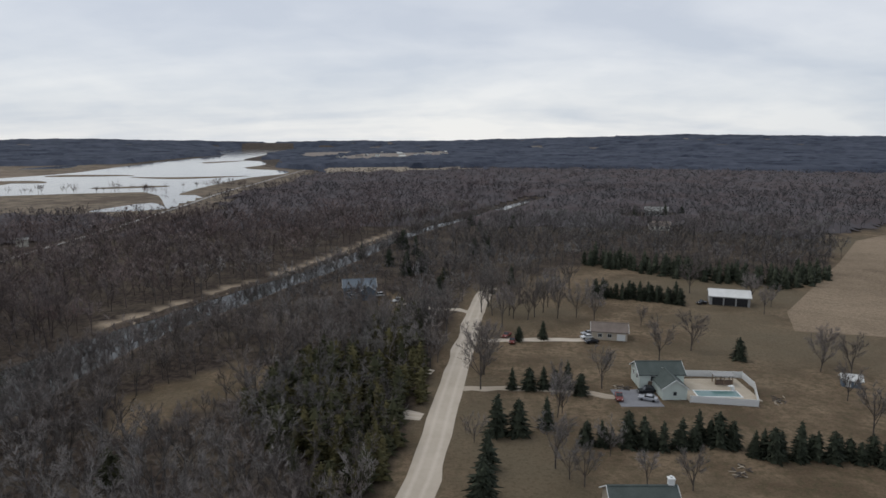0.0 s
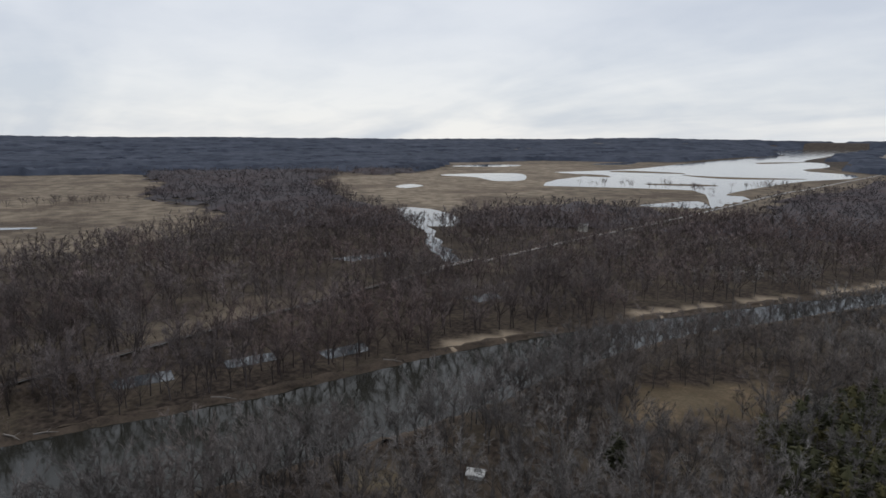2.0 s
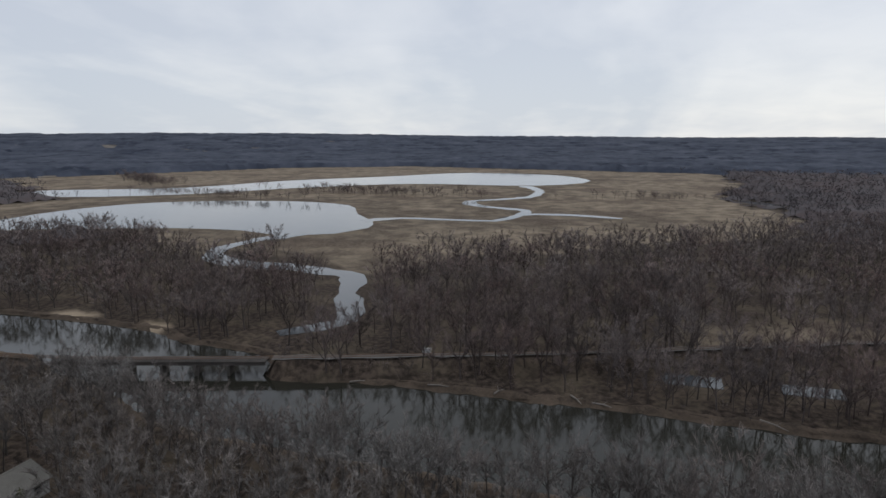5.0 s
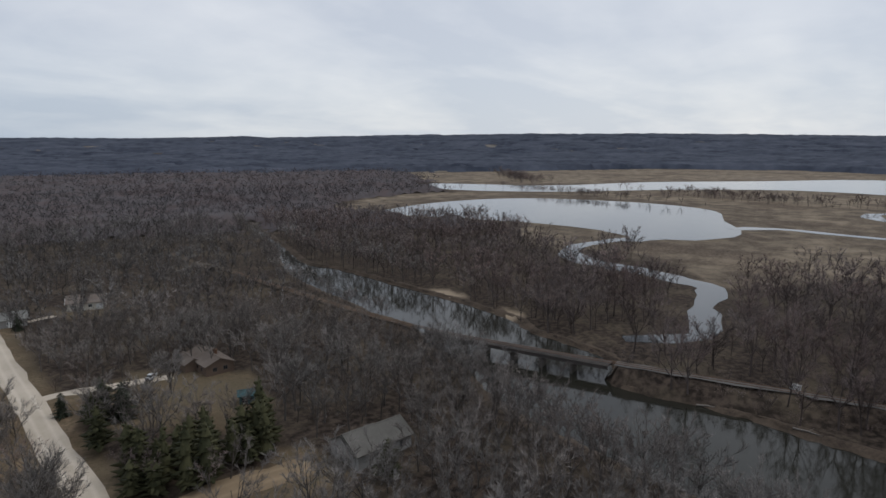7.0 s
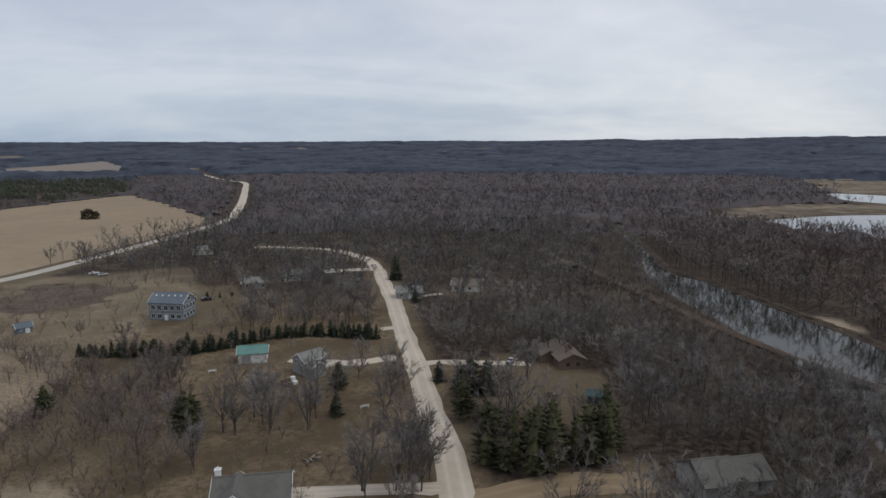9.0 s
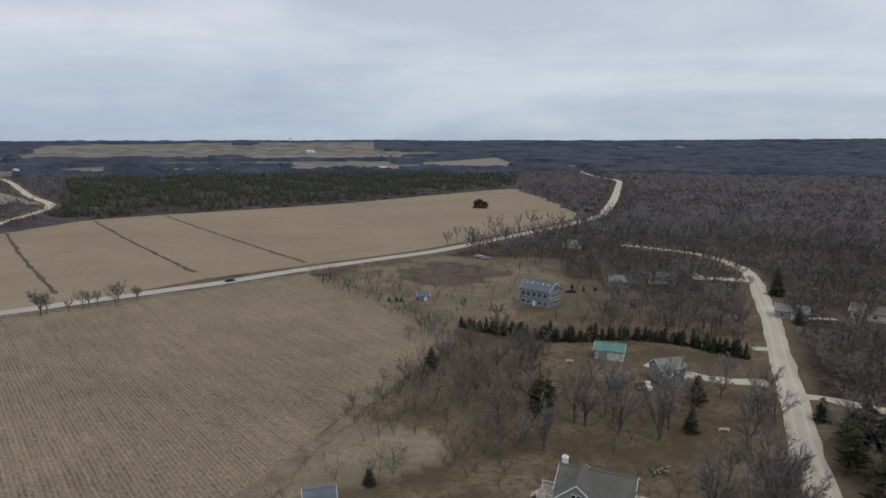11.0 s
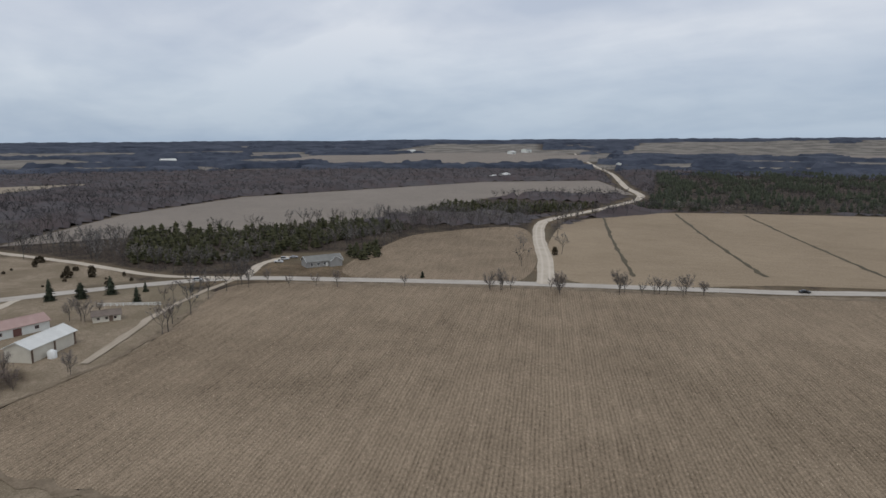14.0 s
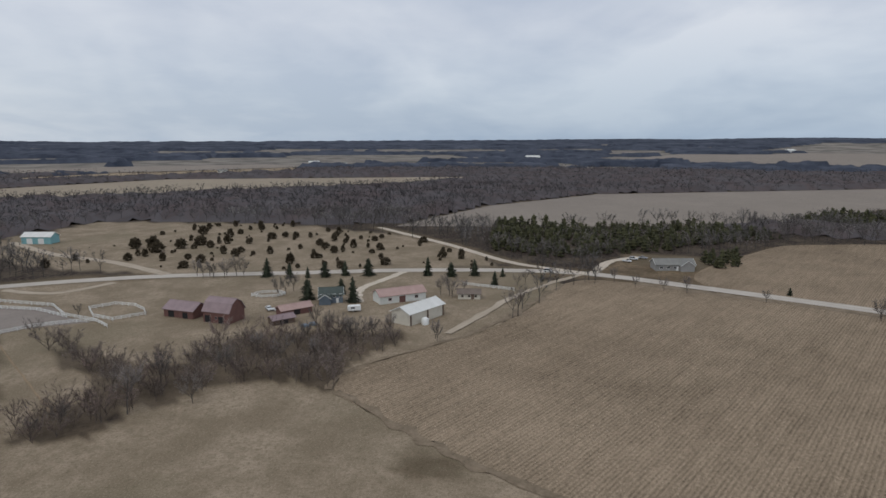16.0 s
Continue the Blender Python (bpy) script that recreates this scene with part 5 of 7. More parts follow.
plant(SPRUCES, [(-30, 395, 1.2), (-24, 374, 1.4), (-16, 355, 1.3), (-28, 322, 1.1), (-18, 308, 1.3), (-11, 309, 1.1), (-45, 346, 1.0), (26, 396, 1.2), (25, 356, 1.1), (17, 356, 1.2), (50, 460, 1.2), (20, 475, 1.1), (25, 445, 1.1), (160, 535, 1.3), (180, 520, 1.2), (195, 525, 1.2), (-7, 220, 0.9), (-9, 189, 0.9)], label="dark spruce among the bare trees north of the lawns")
plant(PINES, [(-8.1, -145.9, 1.1), (-9.3, -140.8, 0.9), (-46.2, -154.9, 0.9), (-69.7, -126.6, 1.3), (-74.5, -139.6, 1.1), (-78.8, -142, 1), (23, -166.6, 0.8), (-96.6, -69.8, 1.0), (-10, -146, 0.95), (-38, 135, 1.1), (-62, 110, 1.0), (-25, 205, 1.0), (-35, 180, 1.0), (0, 285, 0.9)])
q = scatter(290, 500, 11, 77)
q = q[inside(q, PASTURE) & (wavy(q, 60, 71) > -0.1) & (away(q, HIGHWAY) > 9) & (away(q, SIDE) > 6) & (away(q, SIDE_NORTH) > 6)]
plant(CEDARS, [(x, y, random.choice((0.35, 0.5, 0.8, 1.2))) for x, y in q[:150]])
plant(CEDARS, [(360, 184, 2.0), (352, 170, 2.2), (347, 165, 1.8), (360, 157, 2.0), (364, 175, 1.8), (372, 150, 1.6), (416, 165, 1.7), (263, -233, 1.2), (70, -622, 2.6), (64, -620, 2.2)], label="broad dark cedar thicket on tan pasture")
plant(BARE, [(9.5, 157.5, 1.15), (11, 168, 1.1), (10.8, 179, 1.2), (12, 190, 1.0), (75.6, 188.2, 1.2), (63, 179.5, 1.0), (68, 213.6, 0.7), (104.6, 169.8, 1.0), (108, 175, 1.0), (112, 168, 0.9), (99.8, 150, 0.9), (94, 131.5, 1.1), (34, 122, 0.7), (38, 110.4, 0.6), (46, 109, 0.65), (26.3, 110.3, 0.7), (22, 117, 1.0), (24, 113, 0.8), (26.5, 140.6, 1.05), (28, 143, 0.9), (29.7, 157, 0.8), (41, 158, 0.9), (6.5, 128, 0.6), (118, 229, 0.9), (117, 286, 1.1), (33, 226, 1.25), (37, 232, 1.2), (25, 224, 1.2), (20, 213, 1.1), (24, 228, 1.2), (30, 222, 1.1), (41, 224, 1.2), (48, 225, 1.1), (53, 219, 1.0), (17, 240, 1.2), (19, 251, 1.2), (30, 250, 1.1), (40, 240, 1.1), (45, 262, 1.1), (54, 270, 1.1), (38, 275, 1.1), (14, 232, 1.1), (24, 262, 1.1), (36, 284, 1.1), (47, 253, 1.1), (8, 280, 1.1), (16, 268, 1.1), (57, 240, 0.9), (120, 246, 0.9), (124, 252, 1.0), (103, 262, 1.1), (126, 240, 0.8)], label="leafless grey tree on a dry lawn")
plant(BARE, [(-16.4, -139.5, 1), (-18.7, -137.1, 0.9), (-26.6, -137, 1), (-25.3, -142.4, 1.1), (-34.4, -134, 1), (-37.3, -139.4, 0.9), (-39.1, -103.7, 1.1), (-41.7, -107.1, 0.9), (-45, -101.4, 1), (-47.3, -98.4, 1.1), (-49.4, -99.6, 1.2), (-52.3, -102.9, 1), (-9.8, -125.6, 0.9), (-23.6, -144.8, 1.1), (-26.5, -147.1, 1), (-60.8, -149.2, 0.8), (-61.8, -157.6, 0.8), (-61, -144.9, 0.8), (-2, -168.2, 0.8), (-4.6, -171.3, 0.9), (-7.4, -170.2, 0.8), (0.4, -161.3, 0.7), (4.8, -170.8, 0.7), (-56.1, -169.7, 0.8), (-85.1, -139.6, 0.7), (-96.1, -144.2, 0.9), (-19, -139, 0.7), (-26, -135, 0.85), (-35, -135, 0.8), (-39, -101, 0.9), (-49, -106, 1.45), (-10, -124, 0.75), (-53, -161, 0.6), (-96, -143, 0.95), (-26, -151, 0.9), (0, -173, 0.9), (-50, -108, 0.9), (-57, -148, 0.7), (-44, -90, 0.9), (-5, -180, 0.7), (10, -220, 0.6), (24, -232, 0.5), (-20, -220, 0.7), (-62, -215, 0.9), (-48, -216, 0.8), (-30, -226, 0.8), (-40, -236, 0.8), (-55, -232, 0.8), (-70, -240, 0.9), (-10, -130, 0.7), (8, -150, 0.8), (-93, -67, 0.9), (-21, -165, 0.9), (-27, -154, 1.0), (-2, -172, 0.9), (7, -200, 0.8), (-40, -153, 1.0), (-45, -151, 1.0), (-58, -146, 0.9), (-52, -133, 0.9), (-45, -118, 0.8), (-52, -108, 1.1), (1, -136, 0.9), (-6, -145, 0.9), (-72, -223, 0.9), (-60, -219, 0.9), (-33, -239, 0.9)], label="leafless grey tree near the gravel road")
plant(BARE, [(-14, -382, 1.0), (-24, -384, 0.9), (-8, -386, 0.9), (-32, -279, 0.9), (-42, -278, 1.0), (-52, -286, 1.0), (-62, -287, 0.9), (-86, -466, 1.1), (-97, -466, 1.0), (-122, -462, 1.1), (-133, -461, 1.0), (-118, -238, 1.0), (-128, -237, 0.9), (-36, -268, 0.8), (-26, -300, 1.0), (-70, -296, 1.0)], label="leafless tree in front of a small house")
plant(BARE, [(250, 68, 0.9), (255, 66, 0.8), (198.5, 37.3, 0.9), (192.3, 32.6, 1), (203.1, 45.9, 0.8), (195.3, 40.5, 0.8), (248.5, 3.6, 0.9), (243.8, -1.1, 1), (251, -6, 0.8), (280, 109, 1), (285, 100, 1), (280, 114, 0.9), (283, 104, 0.9), (189.5, 4.7, 0.8), (215, 135, 0.7), (189.2, 46.7, 0.8), (270, -34, 0.8), (264, -30, 0.7), (195.5, 19.9, 0.8), (192.4, 25.2, 0.8), (213, -154, 0.9), (209, -157, 0.8), (207, -161, 0.9), (196, -174, 0.9), (193, -176, 0.8), (180, -198, 1), (178, -199, 0.8), (170, -208, 0.8), (167, -212, 0.7), (163, -219, 1.1), (158, -224, 0.8)], tall=(0.6, 0.85), label="leafless tree by the farm and the country road")
plant(BARE, [(278, -67, 0.7), (272, -74, 0.8), (256, -91, 0.6), (251, -99, 0.8), (237, -125, 0.6), (263, -81, 0.5), (208, -157, 0.9), (211, -153, 0.7), (193, -176, 0.9), (189, -173, 0.7), (177, -195, 0.95), (169, -210, 0.7), (161, -215, 0.95), (158, -224, 0.6), (172, -203, 0.6), (59, -389, 1.1), (187, 4, 0.7), (189, 134, 0.9), (283, 118, 0.9), (283, 112, 0.9), (283, 96, 1.0), (280, 104, 0.9), (138, 63, 0.9), (138, 78, 0.9), (118, 90, 0.7), (124, 87, 0.6), (143, 85, 0.9), (168, 49, 0.9), (168, 39, 0.8), (184, 31, 0.9), (159, 62, 0.9), (196, 40, 0.9), (190, 46, 0.8), (175, 58, 0.9), (150, 76, 0.9), (245, 70, 0.9), (247, 0, 0.9), (190, 28, 0.7)], tall=(0.65, 0.95), label="leafless tree along the fields")

# ---- buildings and small things ----
for key, dark, light in (
    ("white", (0.56, 0.58, 0.55), (0.72, 0.73, 0.70)), ("pale_green", (0.46, 0.52, 0.48), (0.60, 0.66, 0.61)), ("cream", (0.50, 0.47, 0.40), (0.64, 0.61, 0.53)), ("blue_grey", (0.095, 0.125, 0.155), (0.155, 0.19, 0.225)),
    ("grey_wall", (0.24, 0.24, 0.235), (0.34, 0.335, 0.32)), ("brown_wall", (0.11, 0.078, 0.06), (0.18, 0.13, 0.10)), ("red_wall", (0.115, 0.058, 0.050), (0.185, 0.098, 0.085)),
    ("teal", (0.028, 0.065, 0.072), (0.052, 0.105, 0.112)), ("slate", (0.13, 0.15, 0.175), (0.20, 0.225, 0.25)), ("turquoise", (0.16, 0.34, 0.37), (0.24, 0.44, 0.46)), ("tan_wall", (0.36, 0.31, 0.24), (0.47, 0.41, 0.33)),
    ("roof_dark", (0.042, 0.055, 0.050), (0.085, 0.102, 0.094)), ("roof_grey", (0.15, 0.15, 0.14), (0.235, 0.235, 0.22)), ("roof_brown", (0.12, 0.095, 0.08), (0.20, 0.165, 0.14)),
    ("roof_pink", (0.31, 0.21, 0.19), (0.42, 0.30, 0.27)), ("roof_purple", (0.20, 0.150, 0.158), (0.29, 0.222, 0.228)), ("roof_slate", (0.080, 0.076, 0.068), (0.140, 0.133, 0.120)), ("roof_blue", (0.085, 0.105, 0.125), (0.14, 0.165, 0.19)),
    ("dark", (0.012, 0.012, 0.013), (0.03, 0.03, 0.032)), ("wood", (0.16, 0.115, 0.075), (0.28, 0.21, 0.145)), ("deck", (0.33, 0.28, 0.21), (0.45, 0.39, 0.31)),
    ("log", (0.14, 0.12, 0.10), (0.30, 0.275, 0.25)), ("pale_ballast", (0.22, 0.21, 0.195), (0.38, 0.365, 0.34)), ("concrete", (0.24, 0.235, 0.22), (0.38, 0.37, 0.35)), ("steel", (0.045, 0.042, 0.04), (0.10, 0.085, 0.075)), ("ballast", (0.065, 0.060, 0.056), (0.150, 0.142, 0.132)),
    ("pier", (0.060, 0.054, 0.048), (0.125, 0.115, 0.102)), ("rust", (0.10, 0.055, 0.035), (0.20, 0.11, 0.07)), ("trim", (0.62, 0.63, 0.62), (0.76, 0.77, 0.75)), ("rubber", (0.012, 0.012, 0.012), (0.03, 0.03, 0.03)),
):
    M[key] = plain(key + "_paint", dark, light, 0.35, 5, 0.7, 0.01)
M["margin"] = plain("margin_grass", (0.105, 0.080, 0.052), (0.25, 0.195, 0.138), 0.25, 1.2, 0.95, 0.15)
M["metal_white"] = plain("white_metal_roof", (0.52, 0.52, 0.495), (0.69, 0.69, 0.66), 0.3, 4, 0.45, 0.01, 0.0, 0.4)
M["metal_green"] = plain("green_metal_roof", (0.075, 0.175, 0.155), (0.12, 0.245, 0.215), 0.3, 4, 0.45, 0.01, 0.0, 0.4)
for key, c in (("car_black", (0.015, 0.016, 0.018)), ("car_silver", (0.42, 0.43, 0.45)), ("car_white", (0.70, 0.71, 0.71)), ("car_red", (0.20, 0.045, 0.035)), ("car_blue", (0.06, 0.09, 0.15))):
    M[key] = plain(key + "_paint", tuple(0.85 * v for v in c), c, 0.5, 3, 0.25, 0.0, 0.2, 0.5)
M["glass"] = plain("window_glass", (0.015, 0.018, 0.021), (0.035, 0.042, 0.05), 0.3, 2, 0.06, 0.0, 0.0, 0.6)


def solid(name, boxes, mat, bevel=0.0):
    """One mesh of boxes: (x0, y0, z0, x1, y1, z1) each."""
    bm = bmesh.new()
    for x0, y0, z0, x1, y1, z1 in boxes:
        made = bmesh.ops.create_cube(bm, size=1.0)["verts"]
        bmesh.ops.transform(bm, verts=made, matrix=Matrix.Translation(((x0 + x1) / 2, (y0 + y1) / 2, (z0 + z1) / 2)) @ Matrix.Diagonal((x1 - x0, y1 - y0, z1 - z0, 1)))
    if bevel:
        bmesh.ops.bevel(bm, geom=list(bm.edges), offset=bevel, segments=1, affect="EDGES")
    me = bpy.data.meshes.new(name)
    bm.to_mesh(me)
    bm.free()
    me.materials.append(mat)
    return me


def profile(name, outline, x0, x1, mat):
    """An outline of (y, z) drawn out along x."""
    k = len(outline)
    verts = [(x0, y, z) for y, z in outline] + [(x1, y, z) for y, z in outline]
    me = bpy.data.meshes.new(name)
    me.from_pydata(verts, [], [tuple(range(k))[::-1], tuple(range(k, 2 * k))] + [(i, (i + 1) % k, k + (i + 1) % k, k + i) for i in range(k)])
    me.materials.append(mat)
    return me


def roof_mesh(x0, x1, line, thick, mat):
    """A roof shell over a line of (y, z) from eave to eave."""
    under = [(y, z - thick) for y, z in line]
    return profile("roof", list(line) + under[::-1], x0, x1, mat)


WINDOWS = {}


def window_on(house, side, u, z, wide, high, w, d, trim):
    """A framed window on one of a building's four sides; u runs along the side."""
    key = (wide, high, trim)
    if key not in WINDOWS:
        t = 0.11
        WINDOWS[key] = (
            solid("window", [(-wide / 2 - t, -0.05, -t, wide / 2 + t, 0.02, 0), (-wide / 2 - t, -0.05, high, wide / 2 + t, 0.02, high + t), (-wide / 2 - t, -0.05, 0, -wide / 2, 0.02, high), (wide / 2, -0.05, 0, wide / 2 + t, 0.02, high), (-0.03, -0.045, 0, 0.03, 0.015, high)], M[trim]),
            solid("pane", [(-wide / 2, -0.02, 0, wide / 2, 0.01, high)], M["glass"]),
        )
    at = {"front": pose(u, -d / 2, z), "back": pose(u, d / 2, z, 0, 0, 180), "left": pose(-w / 2, u, z, 0, 0, -90), "right": pose(w / 2, u, z, 0, 0, 90)}[side]
    frame_ob = part("window", WINDOWS[key][0], house, "", at)
    part("pane", WINDOWS[key][1], frame_ob)


def door_on(house, side, u, wide, high, w, d, mat, name="door"):
    me = solid(name, [(-wide / 2, -0.06, 0.05, wide / 2, 0.02, high)] + [(-wide / 2 + 0.1, -0.08, 0.2 + i * high / 4, wide / 2 - 0.1, -0.05, 0.05 + (i + 1) * high / 4 - 0.1) for i in range(3)], M[mat])
    at = {"front": pose(u, -d / 2, 0), "back": pose(u, d / 2, 0, 0, 0, 180), "left": pose(-w / 2, u, 0, 0, 0, -90), "right": pose(w / 2, u, 0, 0, 0, 90)}[side]
    part(name, me, house, "", at)


def roof_line(d, h, rise, over, gambrel=False):
    s = rise / (d / 2)
    if gambrel:
        return [(-d / 2 - over, h - over * 1.2), (-d * 0.30, h + rise * 0.66), (0, h + rise), (d * 0.30, h + rise * 0.66), (d / 2 + over, h - over * 1.2)]
    return [(-d / 2 - over, h - over * s), (0, h + rise), (d / 2 + over, h - over * s)]


def block(house, w, d, h, rise, wall, roof, at=None, over=0.4, gambrel=False, trim="trim"):
    """Walls with gable ends along x, and a roof on them, as parts of a house."""
    line = roof_line(d, h, rise, 0.0, gambrel)
    outline = [(-d / 2, -0.2)] + [(y, z - 0.06) for y, z in line] + [(d / 2, -0.2)]
    part("wall", profile("wall", outline, -w / 2, w / 2, M[wall]), house, "", at)
    cap = [(y, z + 0.16) for y, z in roof_line(d, h, rise, over, gambrel)]
    top = part("roof", roof_mesh(-w / 2 - over, w / 2 + over, cap, 0.2, M[roof]), house, "", at)
    for x in (-w / 2 - over - 0.03, w / 2 + over + 0.03):
        part("bargeboard", roof_mesh(x - 0.04, x + 0.04, [(y, z + 0.02) for y, z in cap], 0.26, M[trim]), top)
    ridge = [(-0.25, h + rise + 0.14), (0, h + rise + 0.26), (0.25, h + rise + 0.14)]
    part("ridge_cap", roof_mesh(-w / 2 - over, w / 2 + over, ridge, 0.05, M[roof]), top)


def house(label, x, y, turn, w, d, h, rise, wall, roof, windows=(), doors=(), chimney=None, wings=(), category="house", name="house", gambrel=False, trim="trim", over=0.45):
    """A building. turn: degrees by which its front (local -y) is turned from -y."""
    ob = thing(name, label, category, pose(x, y, 0.0, 0, 0, turn))
    block(ob, w, d, h, rise, wall, roof, None, over, gambrel, trim)
    for side, u, z, wide, high in windows:
        window_on(ob, side, u, z, wide, high, w, d, trim)
    for side, u, wide, high, mat in doors:
        door_on(ob, side, u, wide, high, w, d, mat, "garage_door" if wide > 2 else "door")
    if chimney:
        cx, cy, top, mat = chimney
        part("chimney", solid("chimney", [(cx - 0.5, cy - 0.4, h * 0.5, cx + 0.5, cy + 0.4, top), (cx - 0.6, cy - 0.5, top, cx + 0.6, cy + 0.5, top + 0.18), (cx - 0.2, cy - 0.2, top + 0.18, cx + 0.2, cy + 0.2, top + 0.5)], M[mat]), ob)
    for wx, wy, wturn, ww, wd, wh, wrise in wings:
        block(ob, ww, wd, wh, wrise, wall, roof, pose(wx, wy, 0, 0, 0, wturn), over, False, trim)
    return ob


def row_of(side, count, w, z, wide, high):
    return [(side, -w / 2 + w * (i + 0.5) / count, z, wide, high) for i in range(count)]


# by the gravel road to the north
pool_house = house("pale green-white house with a dark roof and front garage wing", 56.4, 161.6, 0, 11.4, 7.6, 4.0, 2.1, "pale_green", "roof_dark", row_of("front", 3, 7, 2.2, 1.1, 1.2) + row_of("left", 2, 6, 2.2, 1.0, 1.2) + row_of("right", 2, 6, 2.2, 1.0, 1.2), [("front", -3, 1.1, 2.1, "brown_wall")], None, [(0.9, -6.8, 90, 8.4, 6.0, 3.1, 2.1)])
part("garage_window", solid("garage_window", [(0.5, -11.1, 1.2, 1.3, -10.98, 2.1)], M["glass"]), pool_house, "dark window in the garage gable")
terrace = tagged(new("pool_deck", solid("pool_deck", [(60.6, 149.4, -0.1, 78.6, 164.6, 0.16)], M["deck"])), "tan paved terrace round a swimming pool", "terrace", kind="structure")
pool = thing("swimming_pool", "rectangular turquoise swimming pool set in a tan terrace", "pool", pose(69.3, 153.9, 0.16, 0, 0, -3))
part("basin", solid("basin", [(-5.6, -2.2, 0.0, 5.6, -1.9, 0.14), (-5.6, 1.9, 0.0, 5.6, 2.2, 0.14), (-5.6, -1.9, 0.0, -5.3, 1.9, 0.14), (5.3, -1.9, 0.0, 5.6, 1.9, 0.14)], M["trim"]), pool)
part("water", solid("water", [(-5.3, -1.9, -0.05, 5.3, 1.9, 0.07)], M["pool"]), pool, "still turquoise water")
part("slide", solid("slide", [(4.4, 2.3, 0, 5.0, 3.4, 1.2), (3.6, 2.5, 1.0, 4.5, 3.2, 1.15), (5.0, 2.4, 0, 5.2, 3.3, 0.6)], M["trim"], 0.05), pool)
shed = thing("pool_bar", "brown open pool bar with a pale flat roof", "shelter", pose(73.6, 161.2, 0.16, 0, 0, -4))
for px in (-2.2, 0, 2.2):
    for py in (-1.2, 1.2):
        part("post", solid("post", [(px - 0.1, py - 0.1, 0, px + 0.1, py + 0.1, 2.4)], M["wood"]), shed)
part("roof", solid("roof", [(-2.7, -1.7, 2.4, 2.7, 1.7, 2.6)], M["grey_wall"], 0.03), shed)
part("counter", solid("counter", [(-2.1, -1.1, 0, 2.1, -0.5, 1.1), (-2.2, -1.3, 1.1, 2.2, -0.4, 1.2)], M["brown_wall"]), shed)


def fence_run(label, line, high, solid_panel, mat, spacing, group=""):
    """A fence along a line of corners: posts, with panels or rails between."""
    ob = thing("fence", label, "fence", pose(*line[0], 0), group)
    origin = np.array(line[0], float)
    post = solid("post", [(-0.07, -0.07, -0.2, 0.07, 0.07, high + 0.1)], M[mat])
    for a, b in zip(line, line[1:]):
        a, b = np.array(a, float) - origin, np.array(b, float) - origin
        length, turn = np.linalg.norm(b - a), math.degrees(math.atan2(*(b - a)[::-1]))
        k = max(1, round(length / spacing))
        step = length / k
        if solid_panel:
            bars = [solid("panel", [(0.07, -0.03, 0.08, step - 0.07, 0.03, high)], M[mat])]
        else:
            bars = [solid("rail", [(0.07, -0.04, z, step - 0.07, 0.04, z + 0.17)], M[mat]) for z in (high * 0.3, high * 0.62, high - 0.1)]
        for i in range(k):
            at = a + (b - a) * i / k
            part("post", post, ob, "", pose(*at, 0, 0, 0, turn))
            for bar in bars:
                part("panel" if solid_panel else "rail", bar, ob, "", pose(*at, 0, 0, 0, turn))
        part("post", post, ob, "", pose(*b, 0))
    return ob


fence_run("solid white vinyl privacy fence round a swimming pool", [(60.6, 149.0), (76.0, 146.2), (80.4, 157.6), (80.6, 165.2), (69.8, 166.4), (63.5, 166.5)], 1.8, True, "trim", 2.4)
tagged(new("driveway", solid("driveway", [(43, 146.4, -0.1, 53.4, 157.2, 0.09)], M["paved"])), "grey asphalt drive in front of a garage", "driveway", kind="structure")
house("tan house with a brown roof among bare trees", 54.0, 202.0, -12, 11, 7.5, 2.9, 1.9, "tan_wall", "roof_brown", row_of("front", 3, 9, 1.0, 1.2, 1.1) + row_of("right", 2, 5, 1.0, 1.0, 1.1), [("front", 3.6, 2.6, 2.2, "trim")])
# near-black panels paint the shade inside the three open bays
house("long pole barn with a white metal roof and dark open front", 112.0, 245.5, -18, 14.5, 9, 3.6, 1.8, "grey_wall", "metal_white", (), [("front", -4.4, 3.8, 3.0, "dark"), ("front", 0.0, 3.8, 3.0, "dark"), ("front", 4.4, 3.8, 3.0, "dark")], category="barn", name="pole_barn")
house("house with a grey shingle roof and white chimney", 33.7, 100.6, 0, 11.2, 8, 3.2, 2.6, "tan_wall", "roof_dark", row_of("front", 4, 11, 1.0, 1.2, 1.2), [("front", 0.8, 1.0, 2.1, "trim")], (5.0, 0.2, 7.0, "trim"))
house("small pale blue garden shed on dry grass", 106.5, 159.6, -20, 4.2, 2.6, 2.2, 0.9, "blue_grey", "metal_white", [("front", 0.9, 1.0, 0.6, 0.6)], [("front", -0.8, 1.2, 1.9, "trim")], category="shed", name="shed")
house("blue-grey two-level house in the woods", -35, 258, 10, 13, 9, 4.8, 2.4, "blue_grey", "roof_blue", row_of("front", 4, 12, 2.8, 1.2, 1.2) + row_of("front", 3, 10, 0.6, 1.2, 1.2) + row_of("right", 2, 7, 2.8, 1.1, 1.2), [("front", 5.2, 1.1, 2.1, "trim")], None, [(3.2, -5.5, 90, 6, 6, 4.2, 2.0)])
house("far house among the trees beyond the pines", 178, 536, -15, 18, 11, 4.5, 3.0, "grey_wall", "roof_grey", row_of("front", 5, 17, 1.4, 1.4, 1.4))
house("pale farmhouse in a clearing of bare woods", 153, 452, -15, 14, 9, 3.6, 2.4, "cream", "roof_brown", row_of("front", 4, 13, 1.2, 1.2, 1.3))

